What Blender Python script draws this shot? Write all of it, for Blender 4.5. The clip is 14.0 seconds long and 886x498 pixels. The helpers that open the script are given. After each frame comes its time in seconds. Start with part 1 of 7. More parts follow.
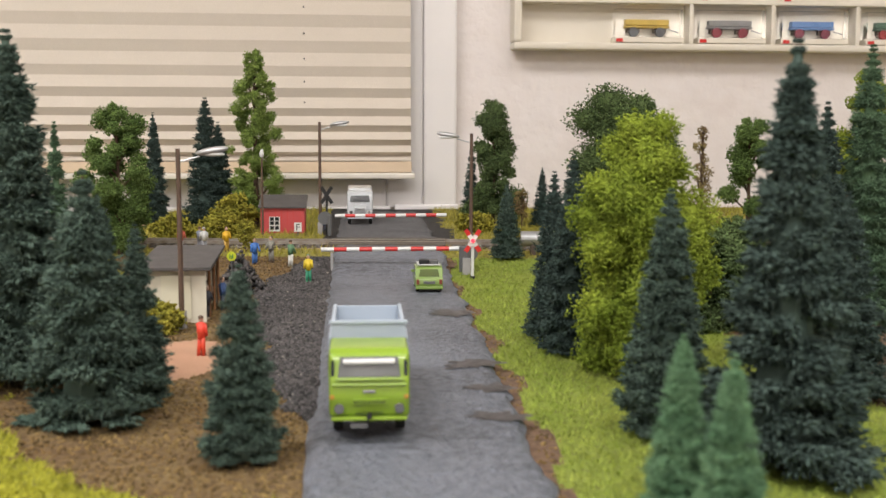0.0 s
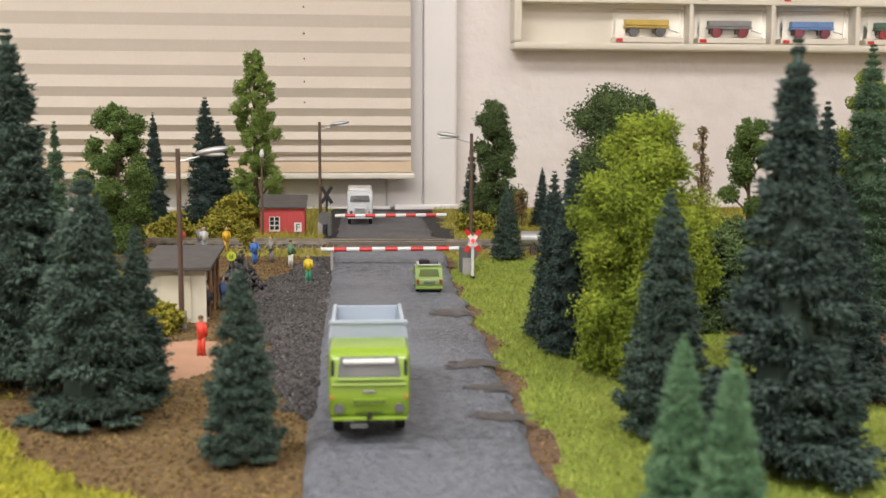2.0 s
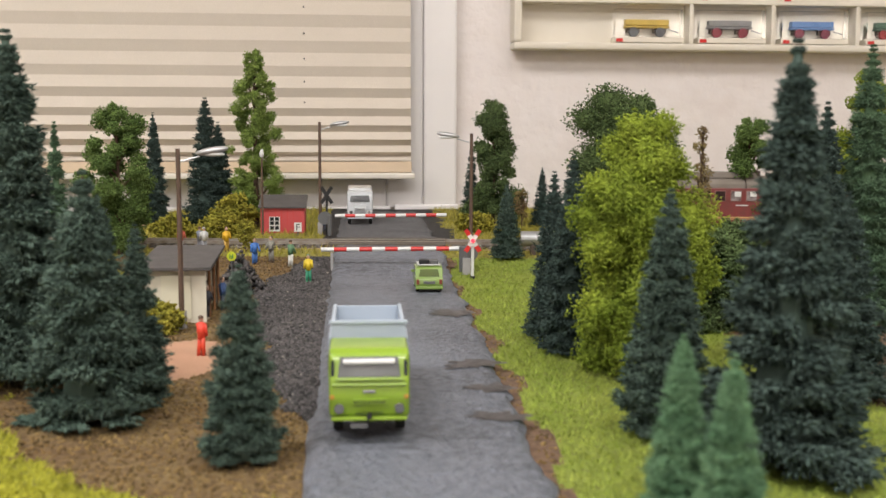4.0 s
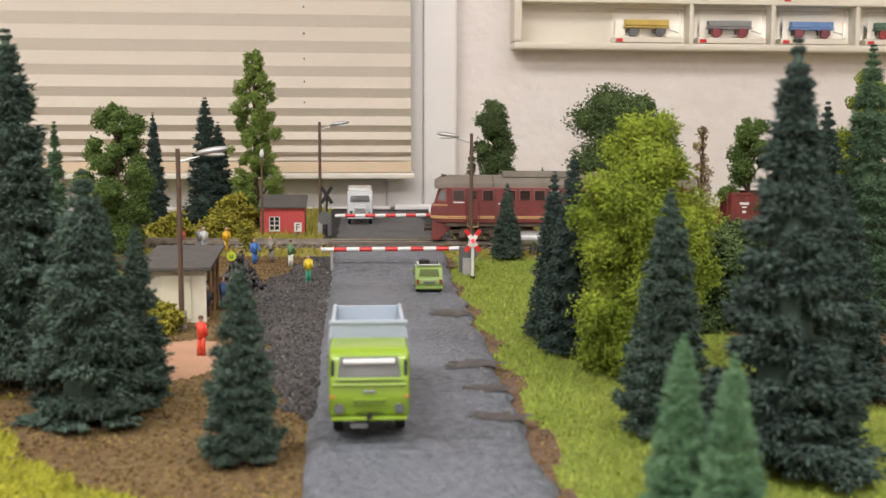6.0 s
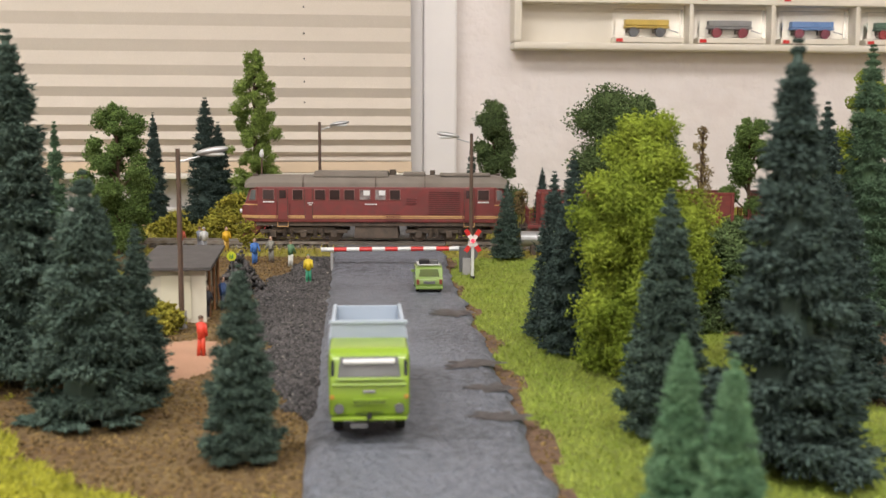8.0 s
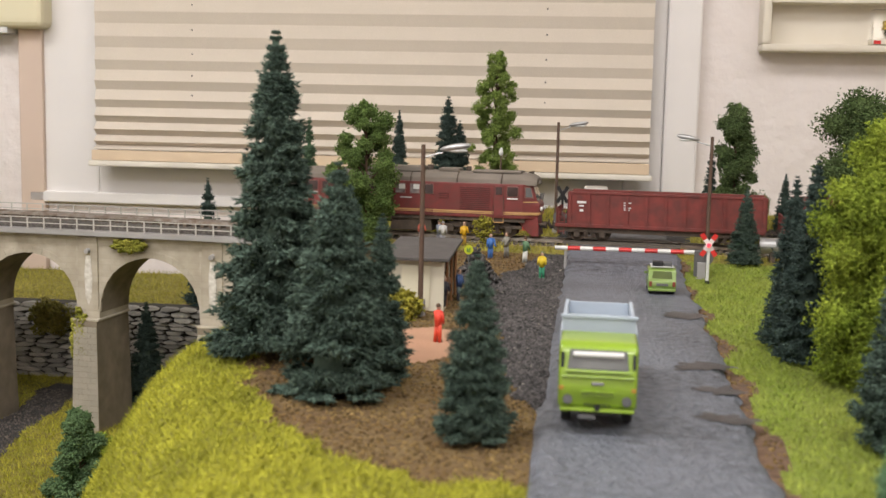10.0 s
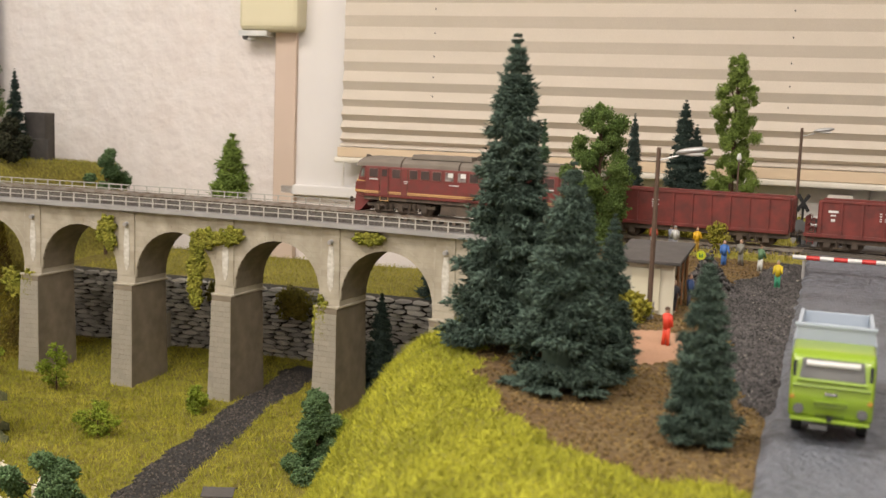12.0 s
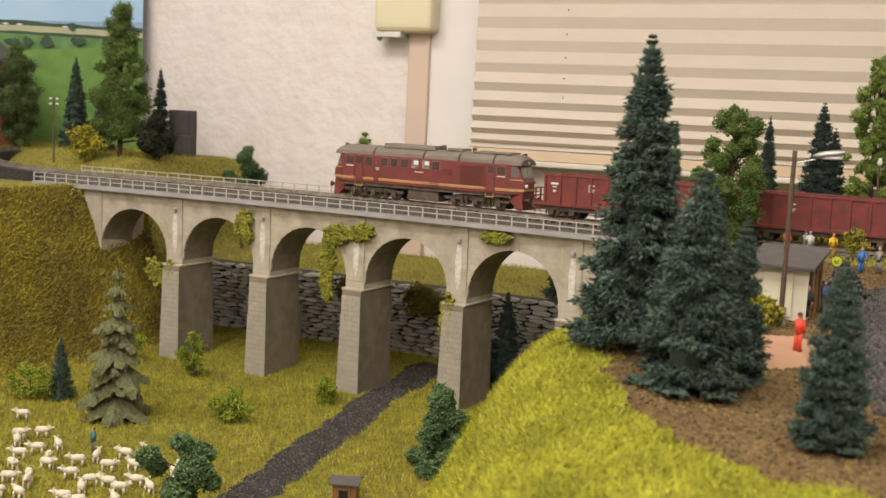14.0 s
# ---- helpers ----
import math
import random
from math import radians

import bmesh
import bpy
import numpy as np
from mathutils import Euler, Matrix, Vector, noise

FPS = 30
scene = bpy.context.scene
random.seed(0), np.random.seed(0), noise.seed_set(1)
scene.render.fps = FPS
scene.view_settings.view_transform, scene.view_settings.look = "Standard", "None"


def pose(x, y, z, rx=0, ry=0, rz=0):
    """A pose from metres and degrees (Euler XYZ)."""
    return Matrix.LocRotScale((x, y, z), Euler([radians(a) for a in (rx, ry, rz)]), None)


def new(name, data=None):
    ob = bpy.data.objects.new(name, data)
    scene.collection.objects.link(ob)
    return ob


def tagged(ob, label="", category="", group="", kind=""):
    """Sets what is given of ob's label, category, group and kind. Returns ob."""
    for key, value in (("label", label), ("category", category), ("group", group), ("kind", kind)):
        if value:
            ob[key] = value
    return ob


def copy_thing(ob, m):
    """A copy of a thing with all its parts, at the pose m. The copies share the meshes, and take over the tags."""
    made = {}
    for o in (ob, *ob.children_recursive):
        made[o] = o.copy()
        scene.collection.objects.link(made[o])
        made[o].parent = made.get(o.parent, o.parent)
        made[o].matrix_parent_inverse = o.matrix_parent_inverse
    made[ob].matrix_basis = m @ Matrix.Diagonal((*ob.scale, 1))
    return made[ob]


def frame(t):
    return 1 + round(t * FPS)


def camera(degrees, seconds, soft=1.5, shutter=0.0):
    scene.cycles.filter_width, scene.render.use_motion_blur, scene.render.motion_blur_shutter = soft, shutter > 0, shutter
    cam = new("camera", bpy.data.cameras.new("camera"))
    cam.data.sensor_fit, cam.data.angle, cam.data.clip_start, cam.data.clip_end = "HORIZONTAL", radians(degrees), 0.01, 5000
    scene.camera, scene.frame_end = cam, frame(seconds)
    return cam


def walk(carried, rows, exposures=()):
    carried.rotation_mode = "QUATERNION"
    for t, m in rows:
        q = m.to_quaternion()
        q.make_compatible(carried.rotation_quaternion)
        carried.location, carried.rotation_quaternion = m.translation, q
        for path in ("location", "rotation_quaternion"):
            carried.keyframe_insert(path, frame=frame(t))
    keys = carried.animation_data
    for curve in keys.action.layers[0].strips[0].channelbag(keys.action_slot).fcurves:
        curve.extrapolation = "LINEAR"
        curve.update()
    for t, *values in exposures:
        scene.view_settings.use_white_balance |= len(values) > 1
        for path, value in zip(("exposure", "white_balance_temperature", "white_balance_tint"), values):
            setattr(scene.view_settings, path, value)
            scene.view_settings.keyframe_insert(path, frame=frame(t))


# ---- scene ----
# ---------------- camera and its walk ----------------
cam = camera(44.45, 14.0)
cam.data.dof.use_dof, cam.data.dof.focus_distance, cam.data.dof.aperture_fstop = True, 0.86, 23


def cam_pose(x, y, z, yaw, pitch, roll):
    turn = Matrix.Rotation(radians(yaw), 4, "Z") @ Matrix.Rotation(radians(90 + pitch), 4, "X") @ Matrix.Rotation(radians(roll), 4, "Z")
    return Matrix.Translation((x, y, z)) @ turn


PATH = [
    (0, cam_pose(0.0000, -0.0000, 0.1134, -0.00, -6.57, 0.18)),
    (7.2, cam_pose(0.0000, -0.0000, 0.1134, -0.00, -6.57, 0.18)),
    (8, cam_pose(0.0000, -0.0000, 0.1134, -0.00, -6.57, 0.18)),
    (8.7, cam_pose(0.0000, -0.0023, 0.1132, 1.90, -6.56, 0.34)),
    (9.3, cam_pose(0.0000, -0.0076, 0.1127, 6.30, -6.54, 0.71)),
    (9.5, cam_pose(0.0001, -0.0101, 0.1124, 8.45, -6.53, 0.89)),
    (10, cam_pose(0.0004, -0.0132, 0.1125, 12.32, -6.66, 1.29)),
    (10.5, cam_pose(0.0007, -0.0173, 0.1120, 16.21, -6.71, 1.61)),
    (11, cam_pose(0.0015, -0.0204, 0.1120, 19.47, -6.79, 1.85)),
    (11.5, cam_pose(0.0021, -0.0234, 0.1117, 22.25, -6.82, 2.06)),
    (12, cam_pose(0.0026, -0.0243, 0.1116, 24.44, -6.88, 2.20)),
    (12.5, cam_pose(0.0031, -0.0260, 0.1116, 26.27, -6.95, 2.27)),
    (13, cam_pose(0.0033, -0.0279, 0.1113, 27.88, -7.00, 2.42)),
    (13.5, cam_pose(0.0042, -0.0310, 0.1109, 29.53, -7.04, 2.56)),
    (14, cam_pose(0.0048, -0.0333, 0.1108, 31.09, -7.10, 2.73)),
]
walk(cam, PATH, [(0.0, 0.0, 6500, 10), (8.0, 0.0, 6500, 10), (9.5, -0.06, 6500, 10), (11.0, -0.06, 6750, 10), (12.5, -0.04, 7050, 11), (14.0, -0.03, 7150, 11)])

# ---------------- world, lamps, exposure ----------------
world = bpy.data.worlds.new("world")
world.use_nodes = True
world.node_tree.nodes["Background"].inputs[0].default_value = (0.9, 0.93, 1.0, 1)
world.node_tree.nodes["Background"].inputs[1].default_value = 0.02
scene.world = world


def ceiling_lamp(x, y, z, sx, sy, watts, colour):
    data = bpy.data.lights.new("ceiling_light", "AREA")
    data.shape, data.size, data.size_y, data.energy, data.color = "RECTANGLE", sx, sy, watts, colour
    ob = new("ceiling_lamp_light", data)
    ob.matrix_world = pose(x, y, z, 0, 0, 4)
    return ob


WARM = (1.0, 0.975, 0.96)
# ceiling fittings are assumed, out of view; the third is added as front fill
LAMPS = ((-0.9, -0.1, 25), (0.75, 0.0, 14), (0.0, -1.3, 36))
for lx, ly, watts in LAMPS:
    ceiling_lamp(lx, ly, 1.36, 1.2, 0.5, watts, WARM)

# ---------------- materials ----------------
RNG = random.Random(4)


def mat(name, c1, c2=None, scale=60.0, rough=0.6, metal=0.0, bump=0.0, bscale=None, fine=None, island=0.0, detail=6.0, coat=0.0, spec=0.5, objr=0.0):
    """Two tones mixed by broad noise, a finer grain, optional relief and variation piece by piece."""
    m = bpy.data.materials.new(name)
    m.use_nodes = True
    t = m.node_tree
    n, l = t.nodes, t.links
    b = n["Principled BSDF"]
    b.inputs["Roughness"].default_value, b.inputs["Metallic"].default_value = rough, metal
    b.inputs["Coat Weight"].default_value = coat
    b.inputs["Specular IOR Level"].default_value = spec
    c2 = c2 or tuple(v * 0.8 for v in c1)
    co = n.new("ShaderNodeTexCoord")
    nz = n.new("ShaderNodeTexNoise")
    nz.inputs["Scale"].default_value, nz.inputs["Detail"].default_value = scale, detail
    l.new(co.outputs["Object"], nz.inputs["Vector"])
    ramp = n.new("ShaderNodeMapRange")
    ramp.inputs[1].default_value, ramp.inputs[2].default_value = 0.32, 0.68
    l.new(nz.outputs["Fac"], ramp.inputs[0])
    mix = n.new("ShaderNodeMix")
    mix.data_type = "RGBA"
    mix.inputs[6].default_value, mix.inputs[7].default_value = (*c1, 1), (*c2, 1)
    l.new(ramp.outputs[0], mix.inputs[0])
    out = mix.outputs[2]
    if fine:
        nf = n.new("ShaderNodeTexNoise")
        nf.inputs["Scale"].default_value, nf.inputs["Detail"].default_value = fine[0], 3
        l.new(co.outputs["Object"], nf.inputs["Vector"])
        rf = n.new("ShaderNodeMapRange")
        rf.inputs[1].default_value, rf.inputs[2].default_value = 0.35, 0.7
        l.new(nf.outputs["Fac"], rf.inputs[0])
        m2 = n.new("ShaderNodeMix")
        m2.data_type = "RGBA"
        m2.inputs[7].default_value = (*fine[1], 1)
        l.new(out, m2.inputs[6])
        l.new(rf.outputs[0], m2.inputs[0])
        out = m2.outputs[2]
    if island or objr:
        src = n.new("ShaderNodeNewGeometry").outputs["Random Per Island"] if island else n.new("ShaderNodeObjectInfo").outputs["Random"]
        amount = island or objr
        rr = n.new("ShaderNodeMapRange")
        rr.inputs[3].default_value, rr.inputs[4].default_value = 1 - amount, 1 + amount
        l.new(src, rr.inputs[0])
        hs = n.new("ShaderNodeHueSaturation")
        l.new(rr.outputs[0], hs.inputs["Value"])
        l.new(out, hs.inputs["Color"])
        out = hs.outputs[0]
    l.new(out, b.inputs["Base Color"])
    if bump:
        bn = n.new("ShaderNodeTexNoise")
        bn.inputs["Scale"].default_value, bn.inputs["Detail"].default_value = bscale or scale * 4, 5
        l.new(co.outputs["Object"], bn.inputs["Vector"])
        bp = n.new("ShaderNodeBump")
        bp.inputs["Strength"].default_value, bp.inputs["Distance"].default_value = 1.0, bump
        l.new(bn.outputs["Fac"], bp.inputs["Height"])
        l.new(bp.outputs[0], b.inputs["Normal"])
    return m


def glow(name, colour, strength):
    m = bpy.data.materials.new(name)
    m.use_nodes = True
    b = m.node_tree.nodes["Principled BSDF"]
    b.inputs["Base Color"].default_value = (*colour, 1)
    b.inputs["Emission Color"].default_value, b.inputs["Emission Strength"].default_value = (*colour, 1), strength
    return m


def glass(name, colour=(1, 1, 1), rough=0.02):
    m = bpy.data.materials.new(name)
    m.use_nodes = True
    b = m.node_tree.nodes["Principled BSDF"]
    b.inputs["Base Color"].default_value = (*colour, 1)
    b.inputs["Transmission Weight"].default_value, b.inputs["Roughness"].default_value, b.inputs["IOR"].default_value = 1.0, rough, 1.3
    return m


M_WALL = mat("plaster_white", (0.78, 0.72, 0.69), (0.74, 0.67, 0.64), 9, 0.85, bump=0.0036, bscale=46, fine=(26, (0.80, 0.745, 0.72)))
M_SMOOTH = mat("painted_frame", (0.80, 0.77, 0.75), (0.77, 0.74, 0.72), 14, 0.45, bump=0.0004, bscale=30)
M_BLIND = mat("pleated_cloth", (0.66, 0.585, 0.50), (0.63, 0.56, 0.475), 30, 0.85, fine=(900, (0.60, 0.535, 0.45)), bump=0.0002, bscale=1500)
M_BLINDRAIL = mat("cream_rail", (0.80, 0.75, 0.65), None, 20, 0.4)
M_CREAM = mat("cream_plastic", (0.74, 0.68, 0.48), (0.72, 0.66, 0.46), 20, 0.4)
M_CASE = mat("cream_case", (0.76, 0.71, 0.61), (0.72, 0.66, 0.55), 18, 0.55)
M_CEIL = mat("ceiling_paint", (0.8, 0.78, 0.75), None, 8, 0.9)
M_FLOOR = mat("floor_board", (0.42, 0.34, 0.26), None, 8, 0.5)
M_SOIL = mat("leaf_litter_soil", (0.155, 0.095, 0.038), (0.215, 0.15, 0.058), 26, 0.95, bump=0.003, bscale=260, fine=(320, (0.085, 0.047, 0.018)))
M_YELLOW = mat("yellow_turf", (0.33, 0.32, 0.03), (0.20, 0.195, 0.02), 34, 0.95, bump=0.004, bscale=220, fine=(200, (0.13, 0.12, 0.015)))
M_VERGE = mat("bright_turf", (0.19, 0.26, 0.03), (0.25, 0.295, 0.045), 30, 0.95, bump=0.003, bscale=300, fine=(340, (0.14, 0.16, 0.025)))
M_MEADOW = mat("meadow_turf", (0.19, 0.185, 0.02), (0.31, 0.275, 0.035), 22, 0.95, bump=0.003, bscale=260, fine=(120, (0.13, 0.10, 0.022)))
M_OLIVE = mat("olive_turf", (0.25, 0.23, 0.035), (0.35, 0.30, 0.055), 22, 0.95, bump=0.004, bscale=240, fine=(260, (0.14, 0.12, 0.02)))
M_BANK = mat("overgrown_bank", (0.19, 0.155, 0.03), (0.075, 0.05, 0.02), 16, 0.95, bump=0.006, bscale=120, fine=(160, (0.22, 0.18, 0.03)))
M_GRAVEL = mat("dark_gravel", (0.042, 0.038, 0.037), (0.064, 0.058, 0.056), 30, 0.9, bump=0.003, bscale=500, fine=(420, (0.02, 0.019, 0.018)))
M_TAN = mat("sandy_track", (0.40, 0.30, 0.17), (0.33, 0.24, 0.13), 30, 0.95, bump=0.001, bscale=300)
M_SAND = mat("pinkish_sand", (0.47, 0.27, 0.17), (0.42, 0.24, 0.15), 40, 0.95, bump=0.0008, bscale=500)
M_STONEROAD = mat("cobbled_asphalt", (0.165, 0.178, 0.210), (0.058, 0.061, 0.072), 17, 0.46, bump=0.0034, bscale=430, fine=(230, (0.200, 0.215, 0.252)), detail=10)
M_DARKROAD = mat("dark_asphalt", (0.105, 0.105, 0.112), (0.16, 0.16, 0.166), 40, 0.8, bump=0.0016, bscale=420, fine=(420, (0.07, 0.07, 0.074)))
M_RUST = mat("rusty_earth", (0.125, 0.070, 0.040), (0.08, 0.05, 0.033), 60, 0.9, bump=0.002, bscale=400, fine=(300, (0.19, 0.115, 0.068)))
M_PUDDLE = mat("wet_mud", (0.038, 0.035, 0.036), (0.075, 0.068, 0.070), 150, 0.4, bump=0.0008, bscale=400)
M_CONCRETE = mat("weathered_concrete", (0.44, 0.395, 0.315), (0.34, 0.30, 0.232), 12, 0.9, bump=0.0005, bscale=200, fine=(60, (0.50, 0.455, 0.375)))
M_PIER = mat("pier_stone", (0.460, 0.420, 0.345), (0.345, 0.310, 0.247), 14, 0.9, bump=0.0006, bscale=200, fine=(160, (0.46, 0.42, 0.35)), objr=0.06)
# darker copy of the pier stone: shade painted into flanks and soffits
M_PIERSHADE = mat("shaded_pier_stone", (0.20, 0.165, 0.12), (0.145, 0.12, 0.086), 14, 0.92, bump=0.0006, bscale=150, fine=(70, (0.24, 0.20, 0.15)))


def add_courses(m, width, row, joint, dark):
    """Fine horizontal masonry courses scored into a surface."""
    nt = m.node_tree
    bsdf = [n for n in nt.nodes if n.type == "BSDF_PRINCIPLED"][0]
    tc, mp, br = nt.nodes.new("ShaderNodeTexCoord"), nt.nodes.new("ShaderNodeMapping"), nt.nodes.new("ShaderNodeTexBrick")
    mp.inputs["Rotation"].default_value = (radians(-90), 0, 0)
    br.inputs["Scale"].default_value = 1.0
    br.inputs["Brick Width"].default_value = width
    br.inputs["Row Height"].default_value = row
    br.inputs["Mortar Size"].default_value = joint
    br.inputs["Mortar Smooth"].default_value = 0.3
    br.inputs["Color1"].default_value = (1, 1, 1, 1)
    br.inputs["Color2"].default_value = (0.90, 0.89, 0.87, 1)
    br.inputs["Mortar"].default_value = (dark, dark, dark, 1)
    nt.links.new(tc.outputs["Object"], mp.inputs["Vector"])
    nt.links.new(mp.outputs["Vector"], br.inputs["Vector"])
    mx = nt.nodes.new("ShaderNodeMixRGB")
    mx.blend_type = "MULTIPLY"
    mx.inputs["Fac"].default_value = 1.0
    nt.links.new(bsdf.inputs["Base Color"].links[0].from_socket, mx.inputs["Color1"])
    nt.links.new(br.outputs["Color"], mx.inputs["Color2"])
    nt.links.new(mx.outputs["Color"], bsdf.inputs["Base Color"])


add_courses(M_CONCRETE, 0.019, 0.0054, 0.00035, 0.88)
M_STREAK = mat("lime_streak", (0.70, 0.68, 0.63), (0.46, 0.43, 0.37), 240, 0.9)
M_DECK = mat("grey_deck", (0.36, 0.35, 0.345), (0.29, 0.28, 0.27), 40, 0.8, bump=0.0003, bscale=300)
M_RAILING = mat("grey_railing", (0.50, 0.48, 0.44), (0.40, 0.385, 0.35), 60, 0.6)
M_RUBBLE = mat("grey_rubble", (0.442, 0.416, 0.370), (0.299, 0.280, 0.247), 40, 0.9, bump=0.001, bscale=220, fine=(150, (0.46, 0.44, 0.40)), objr=0.3)
M_JOINT = mat("dark_joint", (0.045, 0.04, 0.033), None, 40, 0.95)
M_RAIL = mat("rail_steel", (0.48, 0.45, 0.41), (0.30, 0.24, 0.19), 120, 0.4, metal=0.7)
M_SLEEPER = mat("sleeper_wood", (0.10, 0.075, 0.055), (0.14, 0.11, 0.085), 120, 0.9)
M_BALLAST = mat("ballast", (0.20, 0.185, 0.165), (0.13, 0.115, 0.10), 60, 0.95, bump=0.003, bscale=520, fine=(420, (0.07, 0.06, 0.055)))
M_PLANK = mat("crossing_plank", (0.12, 0.10, 0.08), (0.085, 0.07, 0.055), 90, 0.85, bump=0.0003)
M_BARK = mat("bark", (0.10, 0.06, 0.035), (0.06, 0.035, 0.02), 120, 0.95, bump=0.0006, bscale=400)
M_POLE = mat("brown_mast", (0.085, 0.05, 0.035), (0.12, 0.075, 0.05), 150, 0.6)
M_SILVER = mat("silver_head", (0.45, 0.45, 0.45), None, 60, 0.4, metal=0.7)
M_SPRUCE = mat("spruce_dark", (0.058, 0.090, 0.070), (0.094, 0.136, 0.106), 60, 0.9, island=0.5, spec=0.15)
M_SPRUCE2 = mat("spruce_black", (0.044, 0.068, 0.058), (0.072, 0.104, 0.088), 60, 0.9, island=0.5, spec=0.15)
M_FIR = mat("fir_green", (0.105, 0.215, 0.115), (0.19, 0.33, 0.18), 80, 0.85, island=0.5, spec=0.2)
M_FIR2 = mat("fir_mid", (0.070, 0.125, 0.070), (0.115, 0.185, 0.105), 40, 0.85, island=0.4, spec=0.2)
M_DROOP = mat("drooping_needles", (0.115, 0.125, 0.062), (0.075, 0.08, 0.04), 90, 0.9, bump=0.0008, bscale=700, fine=(420, (0.17, 0.175, 0.09)), spec=0.15)
M_LEAF = mat("leaf_green", (0.095, 0.155, 0.04), (0.15, 0.22, 0.06), 40, 0.85, island=0.5, spec=0.2)
M_LEAF_D = mat("leaf_dark", (0.075, 0.115, 0.04), (0.12, 0.17, 0.062), 40, 0.85, island=0.5, spec=0.2)
M_LEAF_Y = mat("leaf_yellow_green", (0.18, 0.25, 0.027), (0.305, 0.37, 0.045), 34, 0.85, island=0.45, spec=0.2)
M_LEAF_P = mat("leaf_poplar", (0.165, 0.24, 0.05), (0.23, 0.31, 0.075), 40, 0.85, island=0.4, spec=0.2)
M_LEAF_B = mat("leaf_bluish", (0.085, 0.15, 0.062), (0.135, 0.21, 0.095), 60, 0.85, island=0.45, spec=0.2)
M_BANKLEAF = mat("bank_undergrowth", (0.29, 0.245, 0.032), (0.085, 0.055, 0.02), 16, 0.95, island=0.25, spec=0.1)
M_TWIG = mat("dry_twigs", (0.20, 0.13, 0.07), (0.27, 0.22, 0.08), 60, 0.9, island=0.4, spec=0.2)
M_BUSH = mat("bush_olive", (0.22, 0.21, 0.03), (0.32, 0.28, 0.04), 60, 0.9, island=0.45, spec=0.2)
M_BUSH_D = mat("bush_dark", (0.03, 0.035, 0.02), (0.05, 0.05, 0.03), 60, 0.9, island=0.4, spec=0.2)
M_IVY = mat("ivy", (0.19, 0.20, 0.03), (0.32, 0.30, 0.055), 80, 0.9, island=0.45, spec=0.2)
M_BLADE_Y = mat("blades_yellow", (0.42, 0.41, 0.045), (0.25, 0.255, 0.028), 34, 0.85, island=0.35, spec=0.2)
M_BLADE_G = mat("blades_green", (0.225, 0.30, 0.045), (0.32, 0.365, 0.07), 34, 0.85, island=0.45, spec=0.2)
M_BLADE_M = mat("blades_meadow", (0.255, 0.255, 0.024), (0.42, 0.38, 0.055), 24, 0.85, island=0.4, spec=0.2)
M_BLADE_O = mat("blades_olive", (0.27, 0.25, 0.035), (0.40, 0.35, 0.07), 22, 0.85, island=0.4, spec=0.2)
M_LITTER = mat("dry_litter", (0.125, 0.078, 0.034), (0.215, 0.15, 0.062), 30, 0.95, island=0.6, spec=0.1)
M_STONE_D = mat("gravel_stone", (0.052, 0.047, 0.046), (0.088, 0.080, 0.077), 60, 0.8, island=0.75)
M_STONE_B = mat("ballast_stone", (0.24, 0.22, 0.19), (0.15, 0.13, 0.11), 60, 0.9, island=0.5)
M_STONE_P = mat("brown_path_stone", (0.070, 0.060, 0.054), (0.11, 0.092, 0.075), 60, 0.85, island=0.7)
M_LIME = mat("lime_paint", (0.245, 0.375, 0.03), (0.225, 0.35, 0.028), 60, 0.28, coat=0.4)
M_GREENCAR = mat("green_paint", (0.20, 0.30, 0.07), (0.18, 0.27, 0.06), 60, 0.3, coat=0.4)
M_BEDGREY = mat("grey_blue_paint", (0.42, 0.48, 0.55), (0.38, 0.44, 0.51), 60, 0.45)
M_WHITE = mat("white_paint", (0.75, 0.75, 0.73), None, 60, 0.4)
M_CHROME = mat("chrome", (0.7, 0.7, 0.7), None, 60, 0.15, metal=1.0)
M_TYRE = mat("tyre_rubber", (0.018, 0.018, 0.018), None, 60, 0.8)
M_BLACK = mat("black_plastic", (0.015, 0.015, 0.016), None, 60, 0.5)
M_WINDOW = mat("dark_glass", (0.03, 0.033, 0.035), None, 60, 0.06, coat=0.5)
# dark glass toned pale: the reflection on it is put into the colour
M_PALEGLASS = mat("pale_reflection_glass", (0.17, 0.175, 0.175), (0.10, 0.105, 0.105), 60, 0.08, coat=0.6)
M_WHITEGLASS = mat("bright_window", (0.38, 0.34, 0.33), (0.10, 0.07, 0.07), 180, 0.1)
M_GREYTRUCK = mat("pale_grey_paint", (0.55, 0.57, 0.58), None, 60, 0.35, coat=0.3)
M_REDLOCO = mat("loco_red", (0.215, 0.036, 0.034), (0.165, 0.030, 0.028), 50, 0.5, fine=(160, (0.145, 0.040, 0.035)))
M_FRAME = mat("dull_window_frame", (0.26, 0.13, 0.11), (0.20, 0.09, 0.08), 80, 0.5)
M_LOUVRE = mat("shaded_louvre_red", (0.10, 0.022, 0.02), (0.075, 0.02, 0.018), 80, 0.7)
M_LOCOGLASS = mat("dim_cab_glass", (0.055, 0.030, 0.028), (0.035, 0.022, 0.02), 60, 0.15, coat=0.4)
M_ROOF = mat("loco_roof_grey", (0.21, 0.18, 0.15), (0.16, 0.135, 0.11), 40, 0.8)
M_STRIPE = mat("ochre_stripe", (0.55, 0.33, 0.14), (0.48, 0.28, 0.11), 60, 0.6)
M_UNDER = mat("dirty_running_gear", (0.055, 0.042, 0.033), (0.115, 0.085, 0.062), 140, 0.85)
